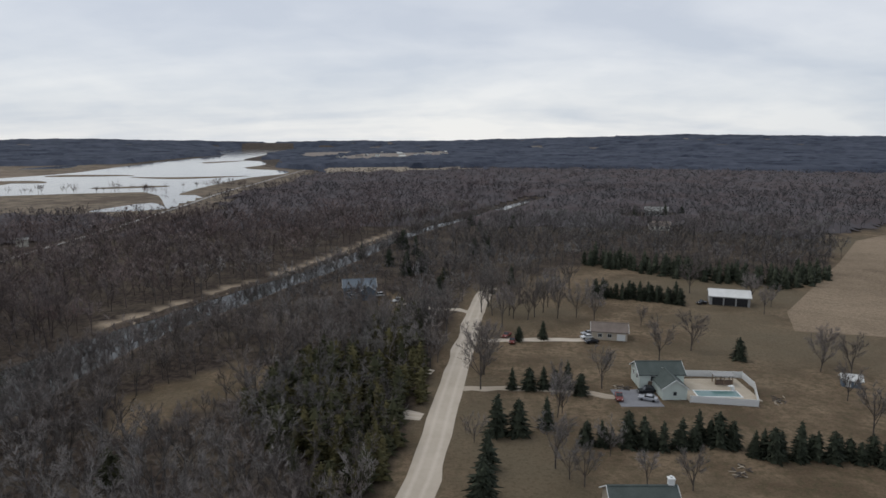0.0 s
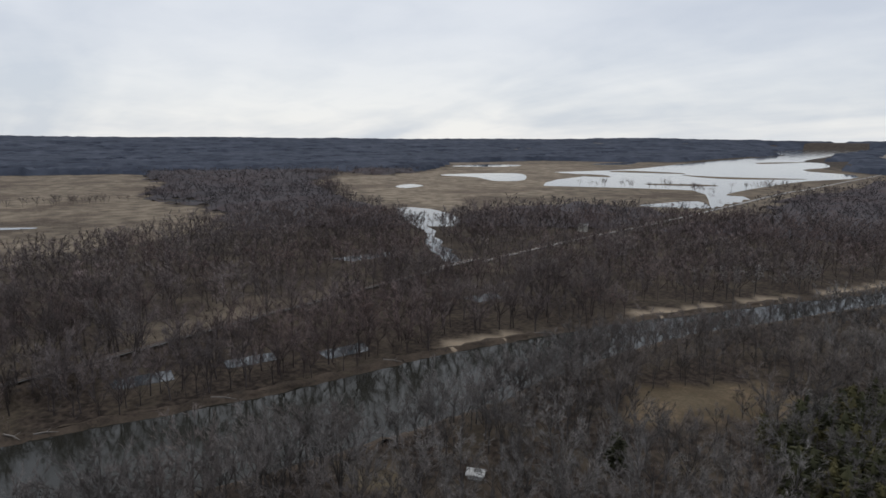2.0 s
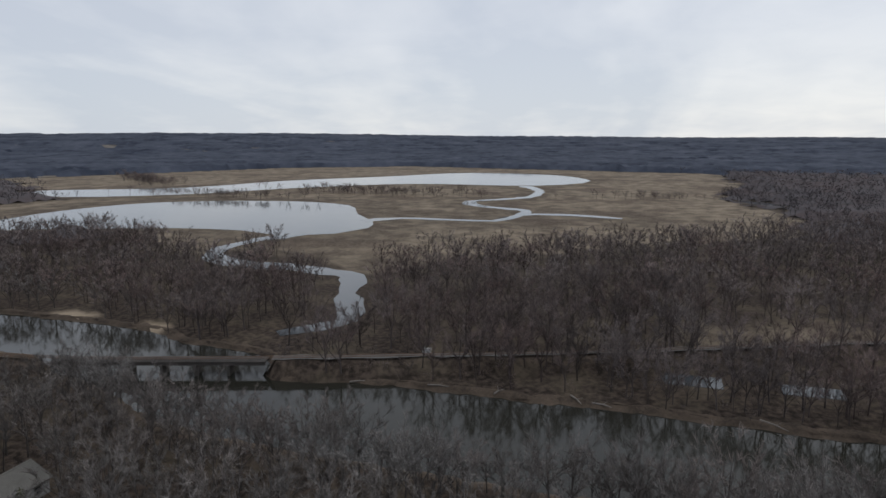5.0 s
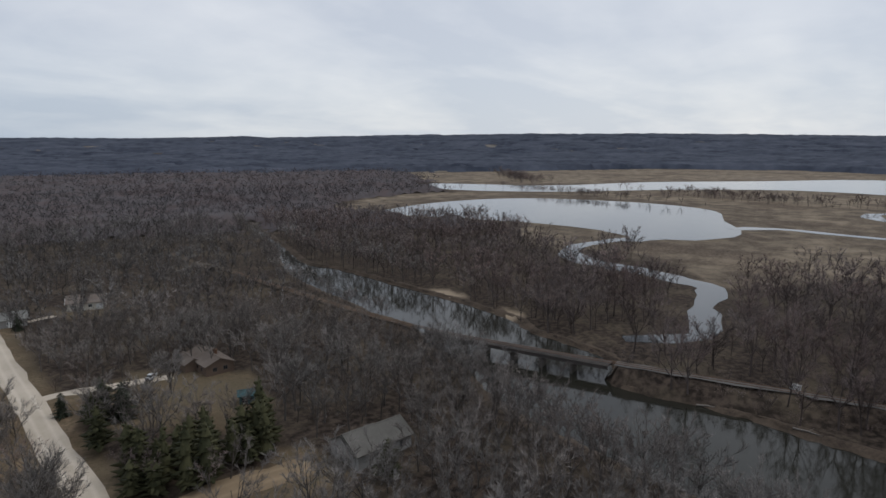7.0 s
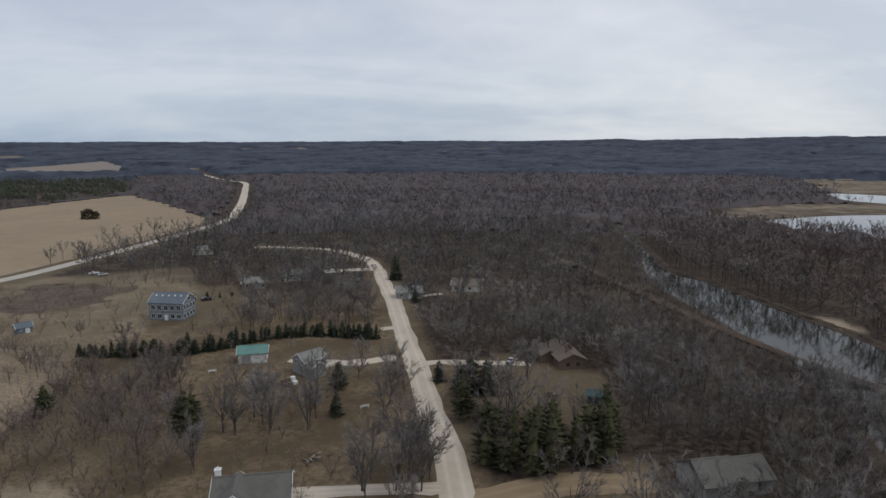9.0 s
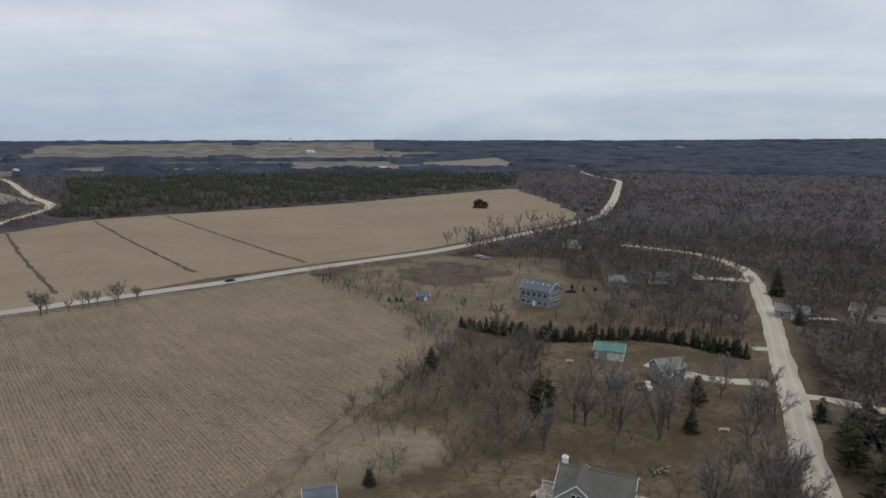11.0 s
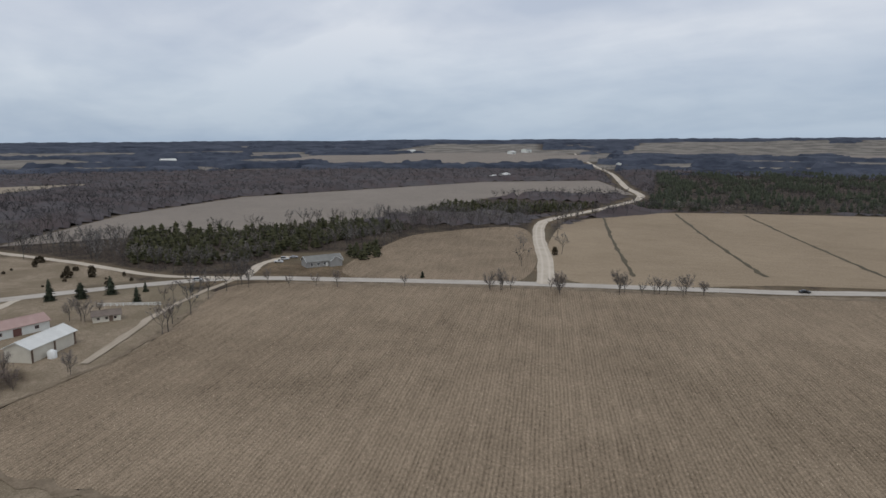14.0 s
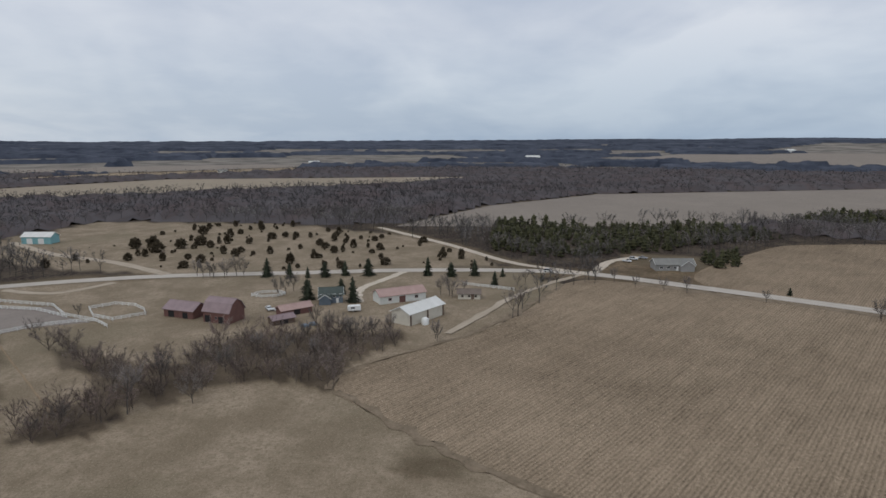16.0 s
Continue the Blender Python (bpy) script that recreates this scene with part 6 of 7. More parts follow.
# by the gravel road to the south
house("brown ranch house with a low gable end", -113.6, -152.6, 78, 15, 8.0, 2.9, 1.7, "brown_wall", "roof_brown", row_of("front", 4, 12, 1.0, 1.2, 1.1) + row_of("right", 2, 6, 1.0, 1.1, 1.1) + row_of("left", 2, 6, 1.0, 1.1, 1.1), [("front", 0.0, 1.0, 2.1, "trim")], (2.0, 1.0, 5.4, "rust"), [(-3.5, -4.6, 0, 8, 5.0, 2.4, 1.2)], trim="roof_brown")
house("teal wooden garden shed with a shallow roof", -104.2, -123.0, 143, 3.6, 3.2, 2.3, 0.8, "teal", "teal", [("front", 0.9, 1.1, 0.6, 0.6)], [("front", -0.6, 1.2, 1.9, "dark")], category="shed", name="shed", trim="teal")
house("house with a broad dark grey roof under bare trees", -103.6, -80.6, 169, 14.5, 8.6, 3.0, 2.5, "grey_wall", "roof_slate", row_of("front", 4, 13, 1.0, 1.3, 1.2) + row_of("right", 2, 7, 1.0, 1.2, 1.2), [("front", 1.2, 1.0, 2.1, "trim")], None, [(-3.6, -0.4, 0, 7.0, 9.6, 3.2, 2.75)], trim="roof_slate")
house("beige house half hidden by bare trees", -125, -250, 150, 13, 8.5, 3.0, 2.2, "cream", "roof_brown", row_of("front", 4, 12, 1.1, 1.2, 1.1), [("front", 4.6, 2.4, 2.2, "trim")])
big_house = house("large three-storey blue-grey house with white-framed windows", -4.2, -249.5, 152, 13.0, 9.5, 6.6, 2.8, "slate", "roof_blue", row_of("front", 5, 12.4, 0.8, 1.5, 1.6) + row_of("front", 5, 12.4, 3.8, 1.5, 1.8) + row_of("right", 4, 9, 0.8, 1.4, 1.6) + row_of("right", 4, 9, 3.8, 1.4, 1.8) + [("right", 0, 6.7, 1.8, 1.4)] + row_of("left", 3, 9, 3.8, 1.4, 1.7), [("front", 0.0, 1.2, 2.2, "trim")])
for u in (-5.0, -2.6, -0.2, 2.2, 4.6):
    part("skylight", solid("skylight", [(-0.22, -0.3, 0, 0.22, 0.3, 0.1)], M["trim"], 0.02), big_house, "small white roof window", pose(u, -1.7, 8.62, 30.5, 0, 0))
house("white shed with a green metal roof by spruces", -27.5, -188.0, 170, 8.2, 6, 3.0, 1.5, "white", "metal_green", (), [("front", -1.8, 2.6, 2.3, "grey_wall"), ("front", 2.2, 1.0, 2.1, "trim")], category="shed", name="shed")
house("grey two-storey house with a pale gable", -41.5, -172.0, 205, 7.0, 6.4, 4.0, 2.0, "grey_wall", "roof_grey", row_of("front", 3, 7, 3.0, 1.1, 1.2) + row_of("front", 2, 6, 0.9, 1.1, 1.2) + row_of("left", 2, 6, 3.0, 1.1, 1.2), [("front", 3.6, 1.0, 2.1, "trim")], None, [(-1.2, -4.0, 90, 4, 5, 3.0, 1.5)])
near_house = house("grey house with white-trimmed gable, chimney and deck", -20.0, -106.6, 168, 13.0, 9, 3.2, 2.6, "grey_wall", "roof_slate", row_of("front", 4, 12, 1.0, 1.2, 1.2) + row_of("left", 2, 7, 1.0, 1.2, 1.2), (), (-6.0, 0.4, 7.0, "trim"), [(-2.4, -3.6, 90, 7.5, 7.2, 3.4, 2.9)])
for u in (-2.85, -1.95):
    gable = part("window", solid("window", [(u - 0.42, -7.46, 3.1, u + 0.42, -7.33, 4.5)], M["trim"]), near_house)
    part("pane", solid("pane", [(u - 0.32, -7.5, 3.2, u + 0.32, -7.45, 4.4)], M["glass"]), gable)
deck = thing("wooden_deck", "raised wooden deck with white railing beside a house", "deck", pose(-11.8, -105.8, 0, 0, 0, 168))
part("floor_boards", solid("floor_boards", [(-2.2, -2.4 + i * 0.4, 1.0, 2.2, -2.04 + i * 0.4, 1.08) for i in range(12)], M["deck"]), deck)
for px in (-2.1, 2.1):
    for py in (-2.2, 2.2):
        part("post", solid("post", [(px - 0.08, py - 0.08, 0, px + 0.08, py + 0.08, 2.0)], M["trim"]), deck)
for py in (-2.3, 2.3):
    part("railing", solid("railing", [(-2.2, py - 0.04, 1.9, 2.2, py + 0.04, 2.0)] + [(-2.1 + i * 0.3, py - 0.02, 1.08, -2.04 + i * 0.3, py + 0.02, 1.9) for i in range(15)], M["trim"]), deck)
for i in range(5):
    part("step", solid("step", [(-2.5 - i * 0.3, -1, 0.8 - i * 0.2, -2.2 - i * 0.3, 1, 0.86 - i * 0.2)], M["deck"]), deck)
house("small gambrel shed with a blue-grey roof", 28.0, -94.0, 205, 5, 5, 2.3, 2.0, "white", "roof_blue", (), [("front", 0, 1.8, 2.0, "trim")], category="shed", name="shed", gambrel=True)
house("small blue shed at the edge of a brown garden", 43.5, -247, 205, 4.6, 3.4, 2.2, 1.2, "blue_grey", "roof_blue", [("front", -1.0, 1.0, 0.7, 0.7)], [("front", 0.9, 1.4, 1.9, "trim")], category="shed", name="shed")
for x, y, turn, wall in ((-18, -395, 175, "cream"), (-38, -290, 170, "grey_wall"), (-58, -300, 165, "cream"), (-92, -480, 170, "grey_wall"), (-130, -475, 165, "cream"), (-97, -247, 160, "grey_wall")):
    house("small house among bare trees down the road", x, y, turn, 11, 7.5, 2.8, 1.9, wall, "roof_grey", row_of("front", 3, 10, 1.0, 1.2, 1.1), [("front", 0.2, 1.0, 2.1, "trim")])
house("pale weathered blind in the flood-plain woods", -256, 383, 20, 6, 4, 4.5, 0.8, "cream", "roof_grey", category="shed", name="shed")
house("small white boat shelter under bare trees", -79, 88, 30, 2.6, 1.9, 1.2, 0.5, "white", "metal_white", category="shed", name="shed")

# the farm by the country road
AXIS = math.degrees(math.atan2(0.94, 0.33))
house("old red barn with a gambrel roof of faded purple metal", 210.8, 80.3, AXIS + 180, 11, 8.6, 4.2, 4.0, "red_wall", "roof_purple", row_of("front", 3, 9, 1.4, 0.8, 0.8) + row_of("left", 2, 5, 1.2, 0.8, 0.8), [("front", -3.6, 2.4, 2.6, "dark"), ("front", 2.0, 2.2, 2.4, "dark")], None, (), "barn", "barn", True, "roof_purple", 0.35)
house("low red lean-to barn with a purple metal roof", 217.2, 96.5, AXIS + 180, 13, 8, 3.0, 2.2, "red_wall", "roof_purple", (), [("front", -3.2, 2.6, 2.4, "dark"), ("front", 3.0, 2.2, 2.2, "dark")], category="barn", name="barn", trim="roof_purple")
white_barn = house("cream pole barn with white roof and dark door posts", 213.3, 11.2, -37.6, 19, 8.4, 4.3, 1.9, "cream", "metal_white", (), (), category="barn", name="pole_barn", over=0.5)
for u in (-9.0, 0.2, 9.0):
    part("post", solid("post", [(u - 0.35, -4.34, 0, u + 0.35, -4.2, 4.2)], M["brown_wall"]), white_barn, "dark wooden door post")
tank = thing("water_tank", "white plastic water tank beside a barn", "tank", pose(206.0, 8.5, 0))
part("shell", mesh_of("shell", *joined([tube([(0, 0, 0), (0, 0, 2.0), (0, 0, 2.5)], [1.3, 1.3, 0.5], 16), tube([(0, 0, 2.5), (0, 0, 2.7)], [0.5, 0.02], 16)]), M["trim"]), tank)
house("long white stable with a faded pink metal roof", 240.2, 20.0, -63 + 360, 19.5, 8, 3.2, 1.9, "white", "roof_pink", row_of("front", 3, 17, 1.2, 1.2, 1.0), [("front", -0.4, 2.6, 2.6, "red_wall")], category="stable", name="stable", trim="roof_pink")
house("dark blue-grey farmhouse between spruces", 238, 47, -80, 9, 7.0, 3.4, 2.2, "blue_grey", "roof_dark", row_of("front", 4, 10, 2.4, 1.0, 1.2) + row_of("left", 2, 6, 1.0, 1.0, 1.2), [("front", 2.4, 1.0, 2.1, "trim")], None, [(-2.4, -4.2, 90, 4, 4.5, 2.6, 1.5)])
house("low red shed with a pink roof in the yard", 220.0, 57.5, -52, 12, 5, 2.4, 1.3, "red_wall", "roof_pink", (), [("front", 0, 2.4, 2.0, "dark")], category="shed", name="shed", trim="roof_pink")
# one near-black panel paints the shade in the open front
house("low open shed with a dull pink metal roof", 207.5, 59.0, -52, 8, 4.5, 2.0, 1.0, "brown_wall", "roof_purple", (), [("front", 0, 3.0, 1.7, "dark")], category="shed", name="shed", trim="roof_purple")
house("small brown stable with a pale front", 243.5, -8, -92, 9, 5, 2.4, 1.3, "cream", "roof_brown", row_of("front", 3, 8, 1.0, 0.7, 0.7), [("front", 1.4, 1.3, 2.0, "brown_wall")], category="stable", name="stable", trim="brown_wall")
house("turquoise metal barn with a white roof", 379.5, 252, -90, 18, 9, 4.5, 2.2, "turquoise", "metal_white", (), [("front", -4, 3.5, 3.4, "trim"), ("front", 3, 3.5, 3.4, "trim")], category="barn", name="pole_barn")
house("white metal barn at the edge of the woods", 492, 150, -80, 13, 8, 3.6, 1.8, "white", "metal_white", (), [("front", -3, 2.6, 2.6, "dark"), ("front", 2, 2.6, 2.6, "dark")], category="barn", name="pole_barn")
house("long grey house with a front gable above the road", 302.5, -110.5, -90, 19, 9, 3.0, 2.2, "grey_wall", "roof_grey", row_of("front", 5, 17, 1.0, 1.3, 1.2), [("front", 1.0, 1.0, 2.1, "trim")], None, [(5.2, -4.0, 90, 6, 6.4, 3.0, 2.2)])
for i, (x, y) in enumerate(((203.0, 49.8), (205.2, 47.4))):
    t = thing("stock_tank", "round blue-grey stock tank in the farmyard", "tank", pose(x, y, 0), "stock tanks")
    part("shell", mesh_of("shell", *tube([(0, 0, 0), (0, 0, 0.7), (0, 0, 0.68), (0, 0, 0.15)], [1.4, 1.45, 1.35, 1.3], 18), M["blue_grey"]), t)
    part("water", mesh_of("water", *tube([(0, 0, 0.5), (0, 0, 0.52)], [1.36, 0.01], 18), M["lake"]), t)

WHITE_RAIL = "white board fence round a bare paddock"
fence_run(WHITE_RAIL, [(235.5, 180), (228.5, 152.3), (215.1, 140), (208, 124.7), (201.2, 117.2)], 1.3, False, "trim", 2.6, "paddock fences")
fence_run(WHITE_RAIL, [(226, 175), (222.5, 155), (213, 138)], 1.3, False, "trim", 2.6, "paddock fences")
fence_run(WHITE_RAIL, [(193.3, 148.6), (201, 142.3), (207, 131), (208, 124.7)], 1.3, False, "trim", 2.6, "paddock fences")
fence_run("white board fence round a small grass paddock", [(224.5, 136.3), (231.2, 129.6), (229, 121), (223.1, 114.8), (216.9, 111.3), (209.4, 119.5), (214, 129), (224.5, 136.3)], 1.3, False, "trim", 2.6, "paddock fences")
fence_run("white board fence of a round pen", [(245.1, 81), (250, 78), (251, 71), (248.1, 67.9), (244, 70), (242.5, 76), (245.1, 81)], 1.3, False, "trim", 2.4, "paddock fences")
fence_run("white board fence beside the farm drive", [(266.2, -6.2), (261, -17), (255.7, -27.5)], 1.3, False, "trim", 2.6, "paddock fences")
sheet("paddock", [(226.5, 174), (228, 152.5), (214.5, 140), (207.4, 126), (200.6, 142.8), (193.8, 149), (205, 165)], 0.05, plain("paddock_dirt", (0.17, 0.145, 0.125), (0.25, 0.215, 0.19), 0.1, 1.0), "bare trodden brown paddock", "paddock")

# far farms and a water tower
for x, y, turn, w, mat in ((866, -612, -55, 20, "metal_white"), (880, -645, -55, 26, "metal_white"), (840, -590, -55, 14, "roof_grey"), (905, -660, -55, 12, "roof_grey"), (1900, -250, -80, 40, "metal_white"), (760, 80, -80, 14, "metal_white"), (1190, 420, -70, 18, "roof_grey"), (2350, -1750, -60, 45, "metal_white"), (2500, -1950, -60, 60, "roof_grey"), (1280, -3150, -20, 45, "metal_white"), (2750, -1450, -60, 50, "metal_white"), (1500, 250, -70, 25, "roof_grey"), (1580, 330, -70, 25, "metal_white"), (1150, -1190, -45, 25, "roof_grey"), (420, -1500, -10, 20, "metal_white")):
    z = float(land(np.array([[x, y]], float))[0])
    ob = house("distant pale farm building on the plain", x, y, turn, w, w * 0.5, w * 0.22, w * 0.10, "white", mat, (), [("front", 0, w * 0.2, w * 0.16, "grey_wall")], category="barn", name="farm_building")
    ob.location.z = z
tower = thing("water_tower", "white water tower on the far horizon", "water tower", pose(1830, -4140, float(land(np.array([[1830, -4140]], float))[0]) - 2))
part("stem", mesh_of("stem", *tube([(0, 0, 0), (0, 0, 28)], [3.5, 3], 12), M["trim"]), tower)
part("bowl", mesh_of("bowl", *tube([(0, 0, 26), (0, 0, 30), (0, 0, 35), (0, 0, 39)], [3, 9, 9, 2], 16), M["trim"]), tower)

# ---- railway and bridge ----
RAIL_SOUTH, RAIL_NORTH = RAIL[:4], RAIL[4:]
strip("railway", RAIL_SOUTH, 3.6, 0.25, M["mud"], "single railway track on a low grey ballast bank", "railway", 6, 0.3, 8, on=True)
strip("railway", RAIL_NORTH[:5], 3.2, 0.25, M["ballast"], "single railway track on a low grey ballast bank", "railway", 4, 0.35, 8, on=True)
strip("railway", RAIL_NORTH[4:], 3.6, 0.25, M["pale_ballast"], "single railway track on a low grey ballast bank", "railway", 6, 0.3, 8, on=True)
rail_line = curve_through(RAIL, 6)
rail_line = rail_line[(rail_line[:, 1] > -250) & (rail_line[:, 1] < 480)]
height = land(rail_line)
over_water = (rail_line[:, 1] > -124) & (rail_line[:, 1] < -58)
height = np.where(over_water, 3.4, height)
for shift in (-0.72, 0.72):
    path = np.column_stack([rail_line[:, 0] + shift, rail_line[:, 1], height + 0.48])
    tagged(new("rail", mesh_of("rail", *tube(path, np.full(len(path), 0.09), 4), M["rust"])), "rusty steel rail of a single track", "rail", kind="structure")
bridge = thing("railway_bridge", "dark steel girder railway bridge on concrete piers over the slough", "bridge", pose(-172.6, -87, 0, 0, 0, 94.5))
part("deck", solid("deck", [(-30, -1.9, 3.0, 30, 1.9, 3.45)], M["steel"]), bridge)
for y in (-2.1, 2.1):
    part("girder", solid("girder", [(-30, y - 0.12, 2.3, 30, y + 0.12, 3.2), (-30, y - 0.3, 2.25, 30, y + 0.3, 2.4), (-30, y - 0.3, 3.15, 30, y + 0.3, 3.3)], M["steel"]), bridge, "dark riveted girder")
for x in (-26, -16.9, -8.6, 0.8, 10.2, 19.5):
    part("pier", solid("pier", [(x - 0.35, -2.2, -4, x + 0.35, 2.2, 2.0), (x - 0.5, -2.6, 1.8, x + 0.5, 2.6, 2.3)], M["pier"], 0.05), bridge, "dark weathered pier")
part("track", solid("track", [(-30 + i * 0.8, -1.3, 3.5, -29.7 + i * 0.8, 1.3, 3.66) for i in range(75)], M["ballast"]), bridge, "dark timber sleepers")
box = thing("signal_box", "white equipment box beside the railway", "signal box", pose(-184.5, -13, 2.6, 0, 0, 80))
part("cabinet", solid("cabinet", [(-1.2, -0.6, 0, 1.2, 0.6, 1.7)], M["trim"], 0.04), box)
part("lid", solid("lid", [(-1.3, -0.7, 1.7, 1.3, 0.7, 1.8)], M["grey_wall"]), box)


# ---- vehicles and yard things ----
WHEEL = mesh_of("tyre", *joined([tube([(0, -0.11, 0), (0, 0.11, 0)], [0.33, 0.33], 14), tube([(0, -0.11, 0), (0, -0.112, 0)], [0.33, 0.02], 14), tube([(0, 0.11, 0), (0, 0.112, 0)], [0.33, 0.02], 14)]), M["rubber"])
RIM = mesh_of("rim", *tube([(0, -0.13, 0), (0, 0.13, 0)], [0.19, 0.19], 10), M["car_silver"])


def car(label, x, y, turn, mat, kind="sedan", long=4.6):
    """A parked vehicle: body, cabin glass, roof, lamps and wheels."""
    ob = thing("pickup_truck" if kind == "pickup" else "car", label, "car", pose(x, y, 0.12, 0, 0, turn))
    l, w = long / 2, 0.9
    tall = {"sedan": 1.45, "suv": 1.75, "pickup": 1.8}[kind]
    low = [(-l, 0.35), (-l + 0.05, 0.85), (-l * 0.45, 0.98), (l - 0.1, 0.95), (l, 0.6), (l - 0.05, 0.3)]
    part("body", bevelled_profile("body", low, w, M[mat], 0.08), ob)
    a, b = {"sedan": (-l * 0.42, l * 0.62), "suv": (-l * 0.4, l * 0.92), "pickup": (-l * 0.35, l * 0.15)}[kind]
    cabin = [(a, 0.95), (a + 0.55, tall - 0.06), (b - 0.45, tall - 0.06), (b, 0.95)]
    part("cabin", bevelled_profile("cabin", cabin, w * 0.86, M["glass"], 0.05), ob, "dark car windows")
    part("roof", bevelled_profile("roof", [(a + 0.5, tall - 0.08), (a + 0.6, tall), (b - 0.5, tall), (b - 0.4, tall - 0.08)], w * 0.84, M[mat], 0.03), ob)
    for s in (-1, 1):
        part("headlight", solid("headlight", [(-l - 0.01, s * 0.6 - 0.17, 0.65, -l + 0.08, s * 0.6 + 0.17, 0.8)], M["trim"]), ob)
        part("tail_light", solid("tail_light", [(l - 0.12, s * 0.7 - 0.1, 0.7, l - 0.02, s * 0.7 + 0.1, 0.9)], M["car_red"]), ob)
        for wx in (-l * 0.62, l * 0.6):
            tyre = part("wheel", WHEEL, ob, "", pose(wx, s * 0.82, 0.33))
            part("rim", RIM, tyre)
    return ob


def bevelled_profile(name, outline, half, mat, offset):
    me = profile(name, outline, -half, half, mat)
    bm = bmesh.new()
    bm.from_mesh(me)
    bmesh.ops.rotate(bm, verts=bm.verts, matrix=Matrix.Rotation(radians(-90), 3, "Z"))
    bmesh.ops.bevel(bm, geom=list(bm.edges), offset=offset, segments=1, affect="EDGES", clamp_overlap=True)
    bmesh.ops.recalc_face_normals(bm, faces=bm.faces)
    bm.to_mesh(me)
    bm.free()
    return me


for label, x, y, turn, mat, kind in (
    ("black sport utility car parked by a garage", 51.6, 155.0, 5, "car_black", "suv"),
    ("silver car parked on an asphalt drive", 50.6, 150.2, -25, "car_silver", "sedan"),
    ("dark red pickup parked at the drive's edge", 43.6, 151.0, 80, "car_red", "pickup"),
    ("silver car parked beside a tan house", 47.6, 204, 10, "car_silver", "sedan"),
    ("white car parked on a gravel drive", 46.5, 200, 10, "car_white", "sedan"),
    ("dark car parked on a gravel drive", 46.8, 195.5, 10, "car_black", "sedan"),
    ("red tractor-like truck near the road", 21.7, 196, 80, "car_red", "pickup"),
    ("dark red truck near small spruces", 20.5, 202, 60, "car_red", "pickup"),
    ("white car parked by a blue house", -27.0, 257, 20, "car_white", "suv"),
    ("white van parked in a clearing", -18.5, 248, 40, "car_white", "suv"),
    ("white car parked in the woods", -12.5, 241, 30, "car_white", "sedan"),
    ("dark car on the country road", 139, -264, 54, "car_black", "sedan"),
    ("white car on the country road", 294, -48, 75, "car_white", "suv"),
    ("white car parked among bare trees", -76.5, -314.5, 10, "car_white", "suv"),
    ("dark car parked by the large house", -16.5, -272, 10, "car_black", "sedan"),
    ("white truck parked near a country house", 320, -93, 60, "car_white", "pickup"),
    ("white van parked near a country house", 326, -98, 75, "car_white", "suv"),
    ("silver car parked near a country house", 329, -104, 70, "car_silver", "sedan"),
    ("white car parked in the farmyard", 224, 68, 30, "car_white", "sedan"),
    ("white pickup parked beside a shed", 222.5, 64.5, 60, "car_white", "pickup"),
    ("white car parked beside the ranch house", -98.5, -157, 40, "car_white", "sedan"),
    ("white car far off among shrubs", 34, -350, 20, "car_white", "sedan"),
    ("silver car far off among shrubs", 29.5, -345, 20, "car_silver", "sedan"),
    ("white car coming down the gravel road", -101, -318, 95, "car_white", "sedan"),
    ("dark tractor near the long pole barn", 101, 244, 20, "car_black", "pickup"),
):
    car(label, x, y, turn, mat, kind)
camper = thing("camper_trailer", "small white camper trailer in the farmyard", "trailer", pose(222.3, 35.6, 0.1, 0, 0, -80))
part("body", bevelled_profile("body", [(-2.4, 0.5), (-2.5, 1.6), (-2.2, 2.3), (2.3, 2.35), (2.5, 1.4), (2.4, 0.5)], 1.1, M["trim"], 0.1), camper)
part("window", solid("window", [(-1.2, -1.13, 1.3, 0.2, -1.08, 1.9)], M["glass"]), camper)
for s in (-1, 1):
    part("wheel", WHEEL, camper, "", pose(0.2, s * 0.95, 0.3))
for x, y, turn in ((-49.4, -141, 5), (-15.5, -181, 0)):
    bench = thing("garden_bench", "white garden bench on a dry lawn", "bench", pose(x, y, 0, 0, 0, turn), "benches")
    part("seat", solid("seat", [(-1.1, -0.3 + i * 0.16, 0.45, 1.1, -0.17 + i * 0.16, 0.5) for i in range(4)], M["trim"]), bench)
    part("backrest", solid("backrest", [(-1.1, 0.3, 0.55 + i * 0.16, 1.1, 0.36, 0.67 + i * 0.16) for i in range(3)], M["trim"]), bench)
    for lx in (-0.95, 0.95):
        for ly in (-0.25, 0.3):
            part("leg", solid("leg", [(lx - 0.05, ly - 0.05, 0, lx + 0.05, ly + 0.05, 0.47)], M["trim"]), bench)
pile = thing("wood_pile", "dark pile of crates and boards by a grey house", "wood pile", pose(-34.4, -163.2, 0, 0, 0, 20))
for i in range(9):
    part("crate", solid("crate", [(-0.6, -0.5, 0, 0.6, 0.5, 0.9)], M["brown_wall" if i % 3 else "trim"], 0.03), pile, "", pose(-1.6 + (i % 3) * 1.5, -0.8 + (i // 3 % 2) * 1.3, 0.92 * (i // 6), 0, 0, random.uniform(-12, 12)))
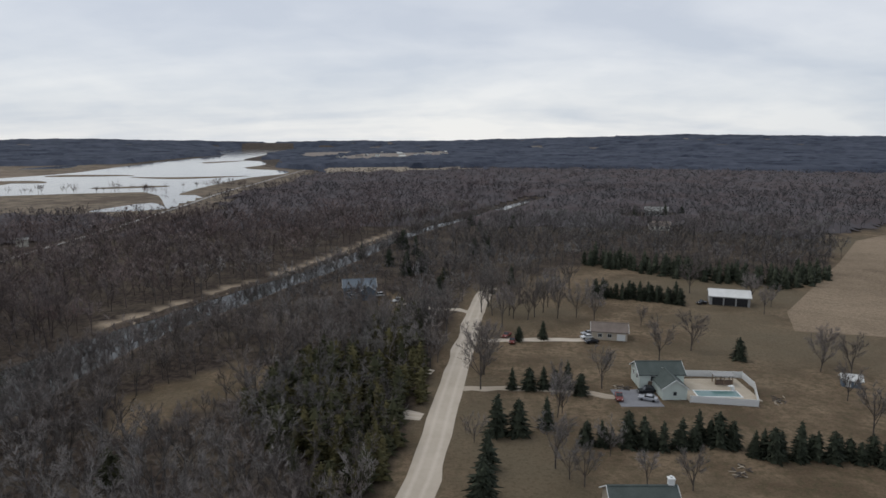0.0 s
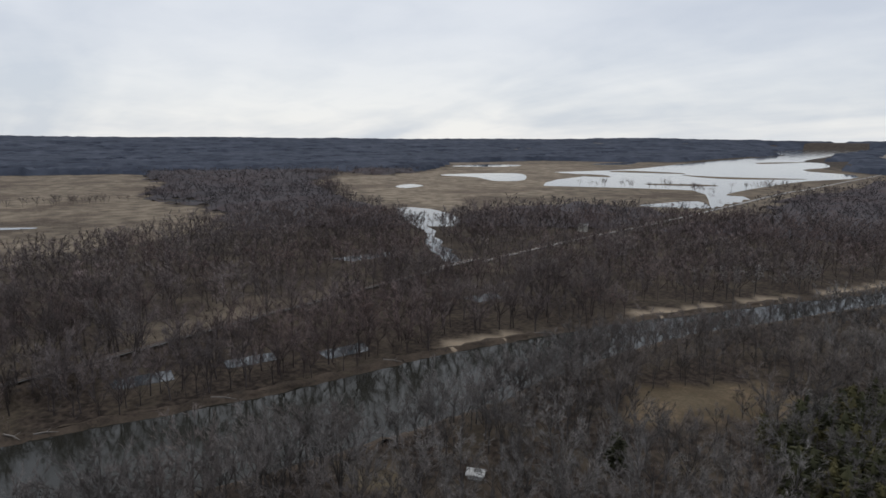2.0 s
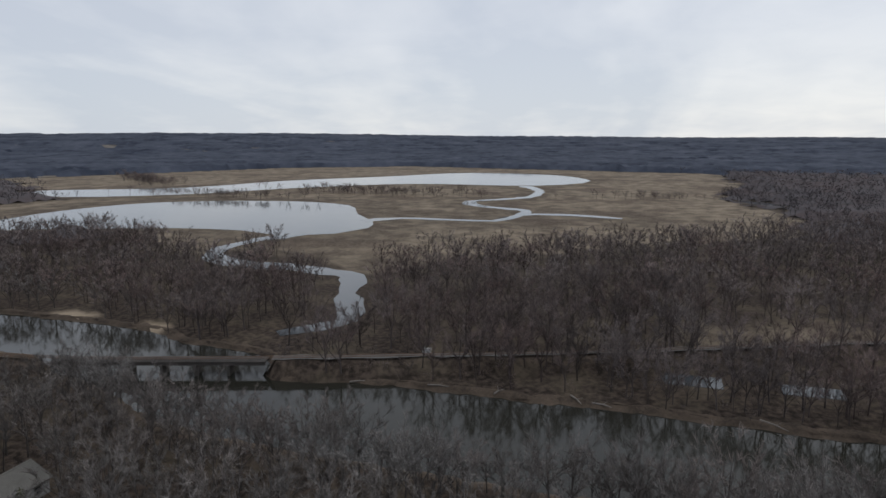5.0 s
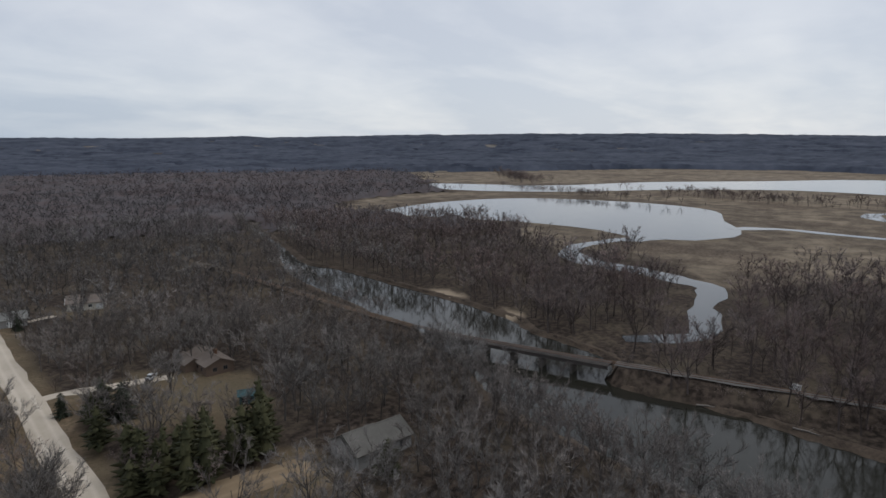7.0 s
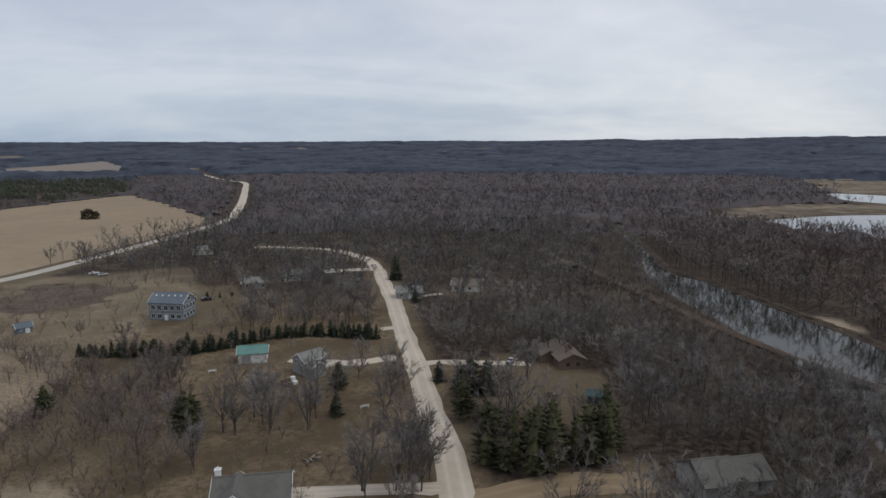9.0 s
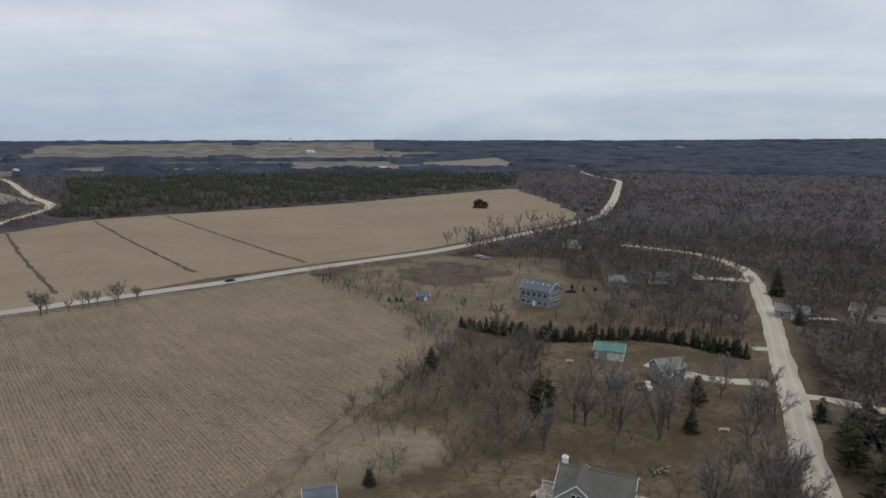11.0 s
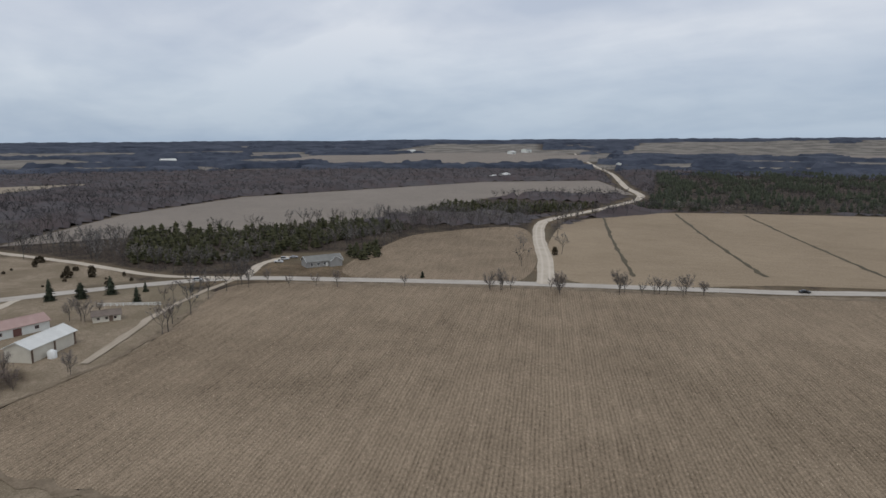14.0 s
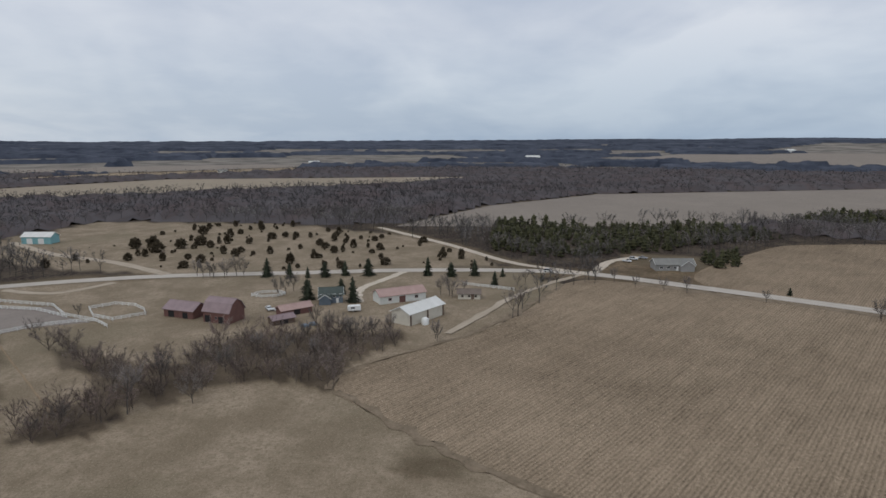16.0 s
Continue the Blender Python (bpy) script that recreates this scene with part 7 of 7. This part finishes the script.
for x, y, label in ((57.9, 115.4, "scattered old boards and beds on dry grass"), (-33.4, -119.5, "dark ring of burnt brush on a lawn"), (82.5, 150.0, "brown heap of brush beside a fence"), (-96.5, -130.5, "pale stone ring on a lawn"), (46, 158, "reddish planting bed by the drive")):
    heap = thing("brush_heap", label, "heap", pose(x, y, 0.02, 0, 0, random.uniform(0, 90)))
    for i in range(22):
        a, d = random.uniform(0, 6.3), random.uniform(0.2, 2.2)
        part("log", solid("log", [(-0.7, -0.07, 0, 0.7, 0.07, 0.14)], M["trunk" if i % 4 else "deck"]), heap, "", pose(d * math.cos(a) * 1.5, d * math.sin(a), random.uniform(0, 0.25), 0, random.uniform(-8, 8), random.uniform(0, 180)))
for a, b in (((375, -380), (199, -227)), ((365, -455), (167, -280)), ((330, -500), (124, -316))):
    strip("grass_strip", [a, ((a[0] + b[0]) / 2, (a[1] + b[1]) / 2 + 2), b], 2.1, 0.12, plain("grass_strip", (0.055, 0.045, 0.028), (0.11, 0.09, 0.055), 0.2, 1.5), "dark grassed waterway across the field", "grass", 8, 0.5, 9)

# cut stalks and trash along the rows of the near field
r = np.random.default_rng(88)
way, across = np.array([0.77, -0.638]), np.array([0.638, 0.77])
u, v = np.meshgrid(np.arange(-60, 340, 1.25), np.arange(-190, 190, 0.96))
q = u.ravel()[:, None] * way + v.ravel()[:, None] * across
q = q + r.normal(0, 0.45, (len(q), 1)) * way + r.normal(0, 0.13, (len(q), 1)) * across
q = q[inside(q, FIELD_NEAR) & (away(q, FIELD_NEAR, True) > 1.0) & (np.hypot(*q.T) < 225) & (r.random(len(q)) < 0.75 + 0.3 * wavy(q, 22, 89))]
turn, long, half = r.normal(math.atan2(way[1], way[0]), 0.7, len(q)), r.uniform(0.2, 0.6, len(q)), r.uniform(0.05, 0.12, len(q))
d, e = np.column_stack([np.cos(turn), np.sin(turn)]), np.column_stack([-np.sin(turn), np.cos(turn)])
base = np.full((len(q), 1), 0.075)
corners = [np.hstack([q - d * long[:, None] / 2 - e * half[:, None], base]), np.hstack([q - d * long[:, None] / 2 + e * half[:, None], base]), np.hstack([q + d * long[:, None] / 2, base + r.uniform(0.02, 0.28, (len(q), 1))])]
stalks = mesh_of("corn_stubble", np.stack(corners, 1).reshape(-1, 3), np.arange(3 * len(q)).reshape(-1, 3), M["stalk"])
toned(stalks, np.repeat(r.random(len(q)) ** 1.5, 3))
tagged(new("corn_stubble", stalks), "cut tan corn stalks scattered along the rows", "stubble", kind="stuff")

# rough margins round the near field
for line, wide in (([(43, -90), (97, -18), (126, 12), (146, 29)], 2.0), ([(147, 31), (163, 26.5), (196, -8), (230, -30), (268, -51)], 1.6), ([(43, -92), (40, -105), (37, -129), (31, -161), (25, -193), (34, -213), (61, -243), (103, -282)], 4.0), ([(110, -288), (152, -234), (214, -162), (270, -82)], 5.0)):
    strip("field_margin", line, wide, 0.10, M["margin"], "rough dark grass margin along a stubble field", "grass", 4, 0.9, len(line))
strip("foot_path", [(132.3, 94.6), (153.3, 114.1), (181.1, 140.2)], 0.5, 0.06, M["dirt"], "narrow trodden path across dry grass", "path", 3, 0.15, 34)
GARDEN = curve_through([(68, -298), (60, -318), (48, -331), (30, -322), (14, -311), (22, -290), (29, -278), (55, -276)], 3, True)
GARDEN = GARDEN + np.stack([wavy(GARDEN, 14, 91), wavy(GARDEN, 14, 92)], 1) * 5
sheet("garden_plot", GARDEN, 0.05, plain("garden_soil", (0.040, 0.030, 0.023), (0.150, 0.112, 0.080), 0.12, 0.6, 0.95, 0.15), "dark brown dug garden plot with dry stalks", "garden")

for x, y, turn, long in ((-160, 27, 20, 6), (-158, 33, 60, 5), (-149, 70, 35, 7), (-167, -8, 80, 6), (-170, -30, 100, 5), (-141, 118, 25, 6), (-128, 172, 50, 6), (-164, 8, 140, 4)):
    log = mesh_of("log", *joined([tube([(-long / 2, 0, 0.1), (0, 0.25, 0.22), (long / 2, 0, 0.15)], [0.22, 0.18, 0.06], 6), tube([(0, 0.2, 0.2), (0.5, 0.9, 0.5), (0.9, 1.5, 0.9)], [0.09, 0.06, 0.02], 4), tube([(long * 0.2, 0.1, 0.2), (long * 0.3, -0.6, 0.4)], [0.07, 0.02], 4)]), M["log"])
    ob = tagged(new("drift_log", log), "pale grey fallen log on the mud of the slough's bank", "log", "drift logs")
    ob.matrix_basis = pose(x, y, float(land(np.array([[x, y]], float))[0]) + 0.1, 0, 0, turn)

# roofs of the far town on the plain
random.seed(17)
for i in range(26):
    x, y = random.uniform(-420, 60), random.uniform(2150, 3050)
    ob = house("distant pale house in the far town", x - 0.1 * (y - 2500), y, random.choice((0, 90, 20)), random.uniform(12, 26), random.uniform(9, 13), random.uniform(4, 7), 3.0, random.choice(("white", "cream", "grey_wall")), random.choice(("roof_grey", "metal_white", "roof_brown")), category="house", name="house")
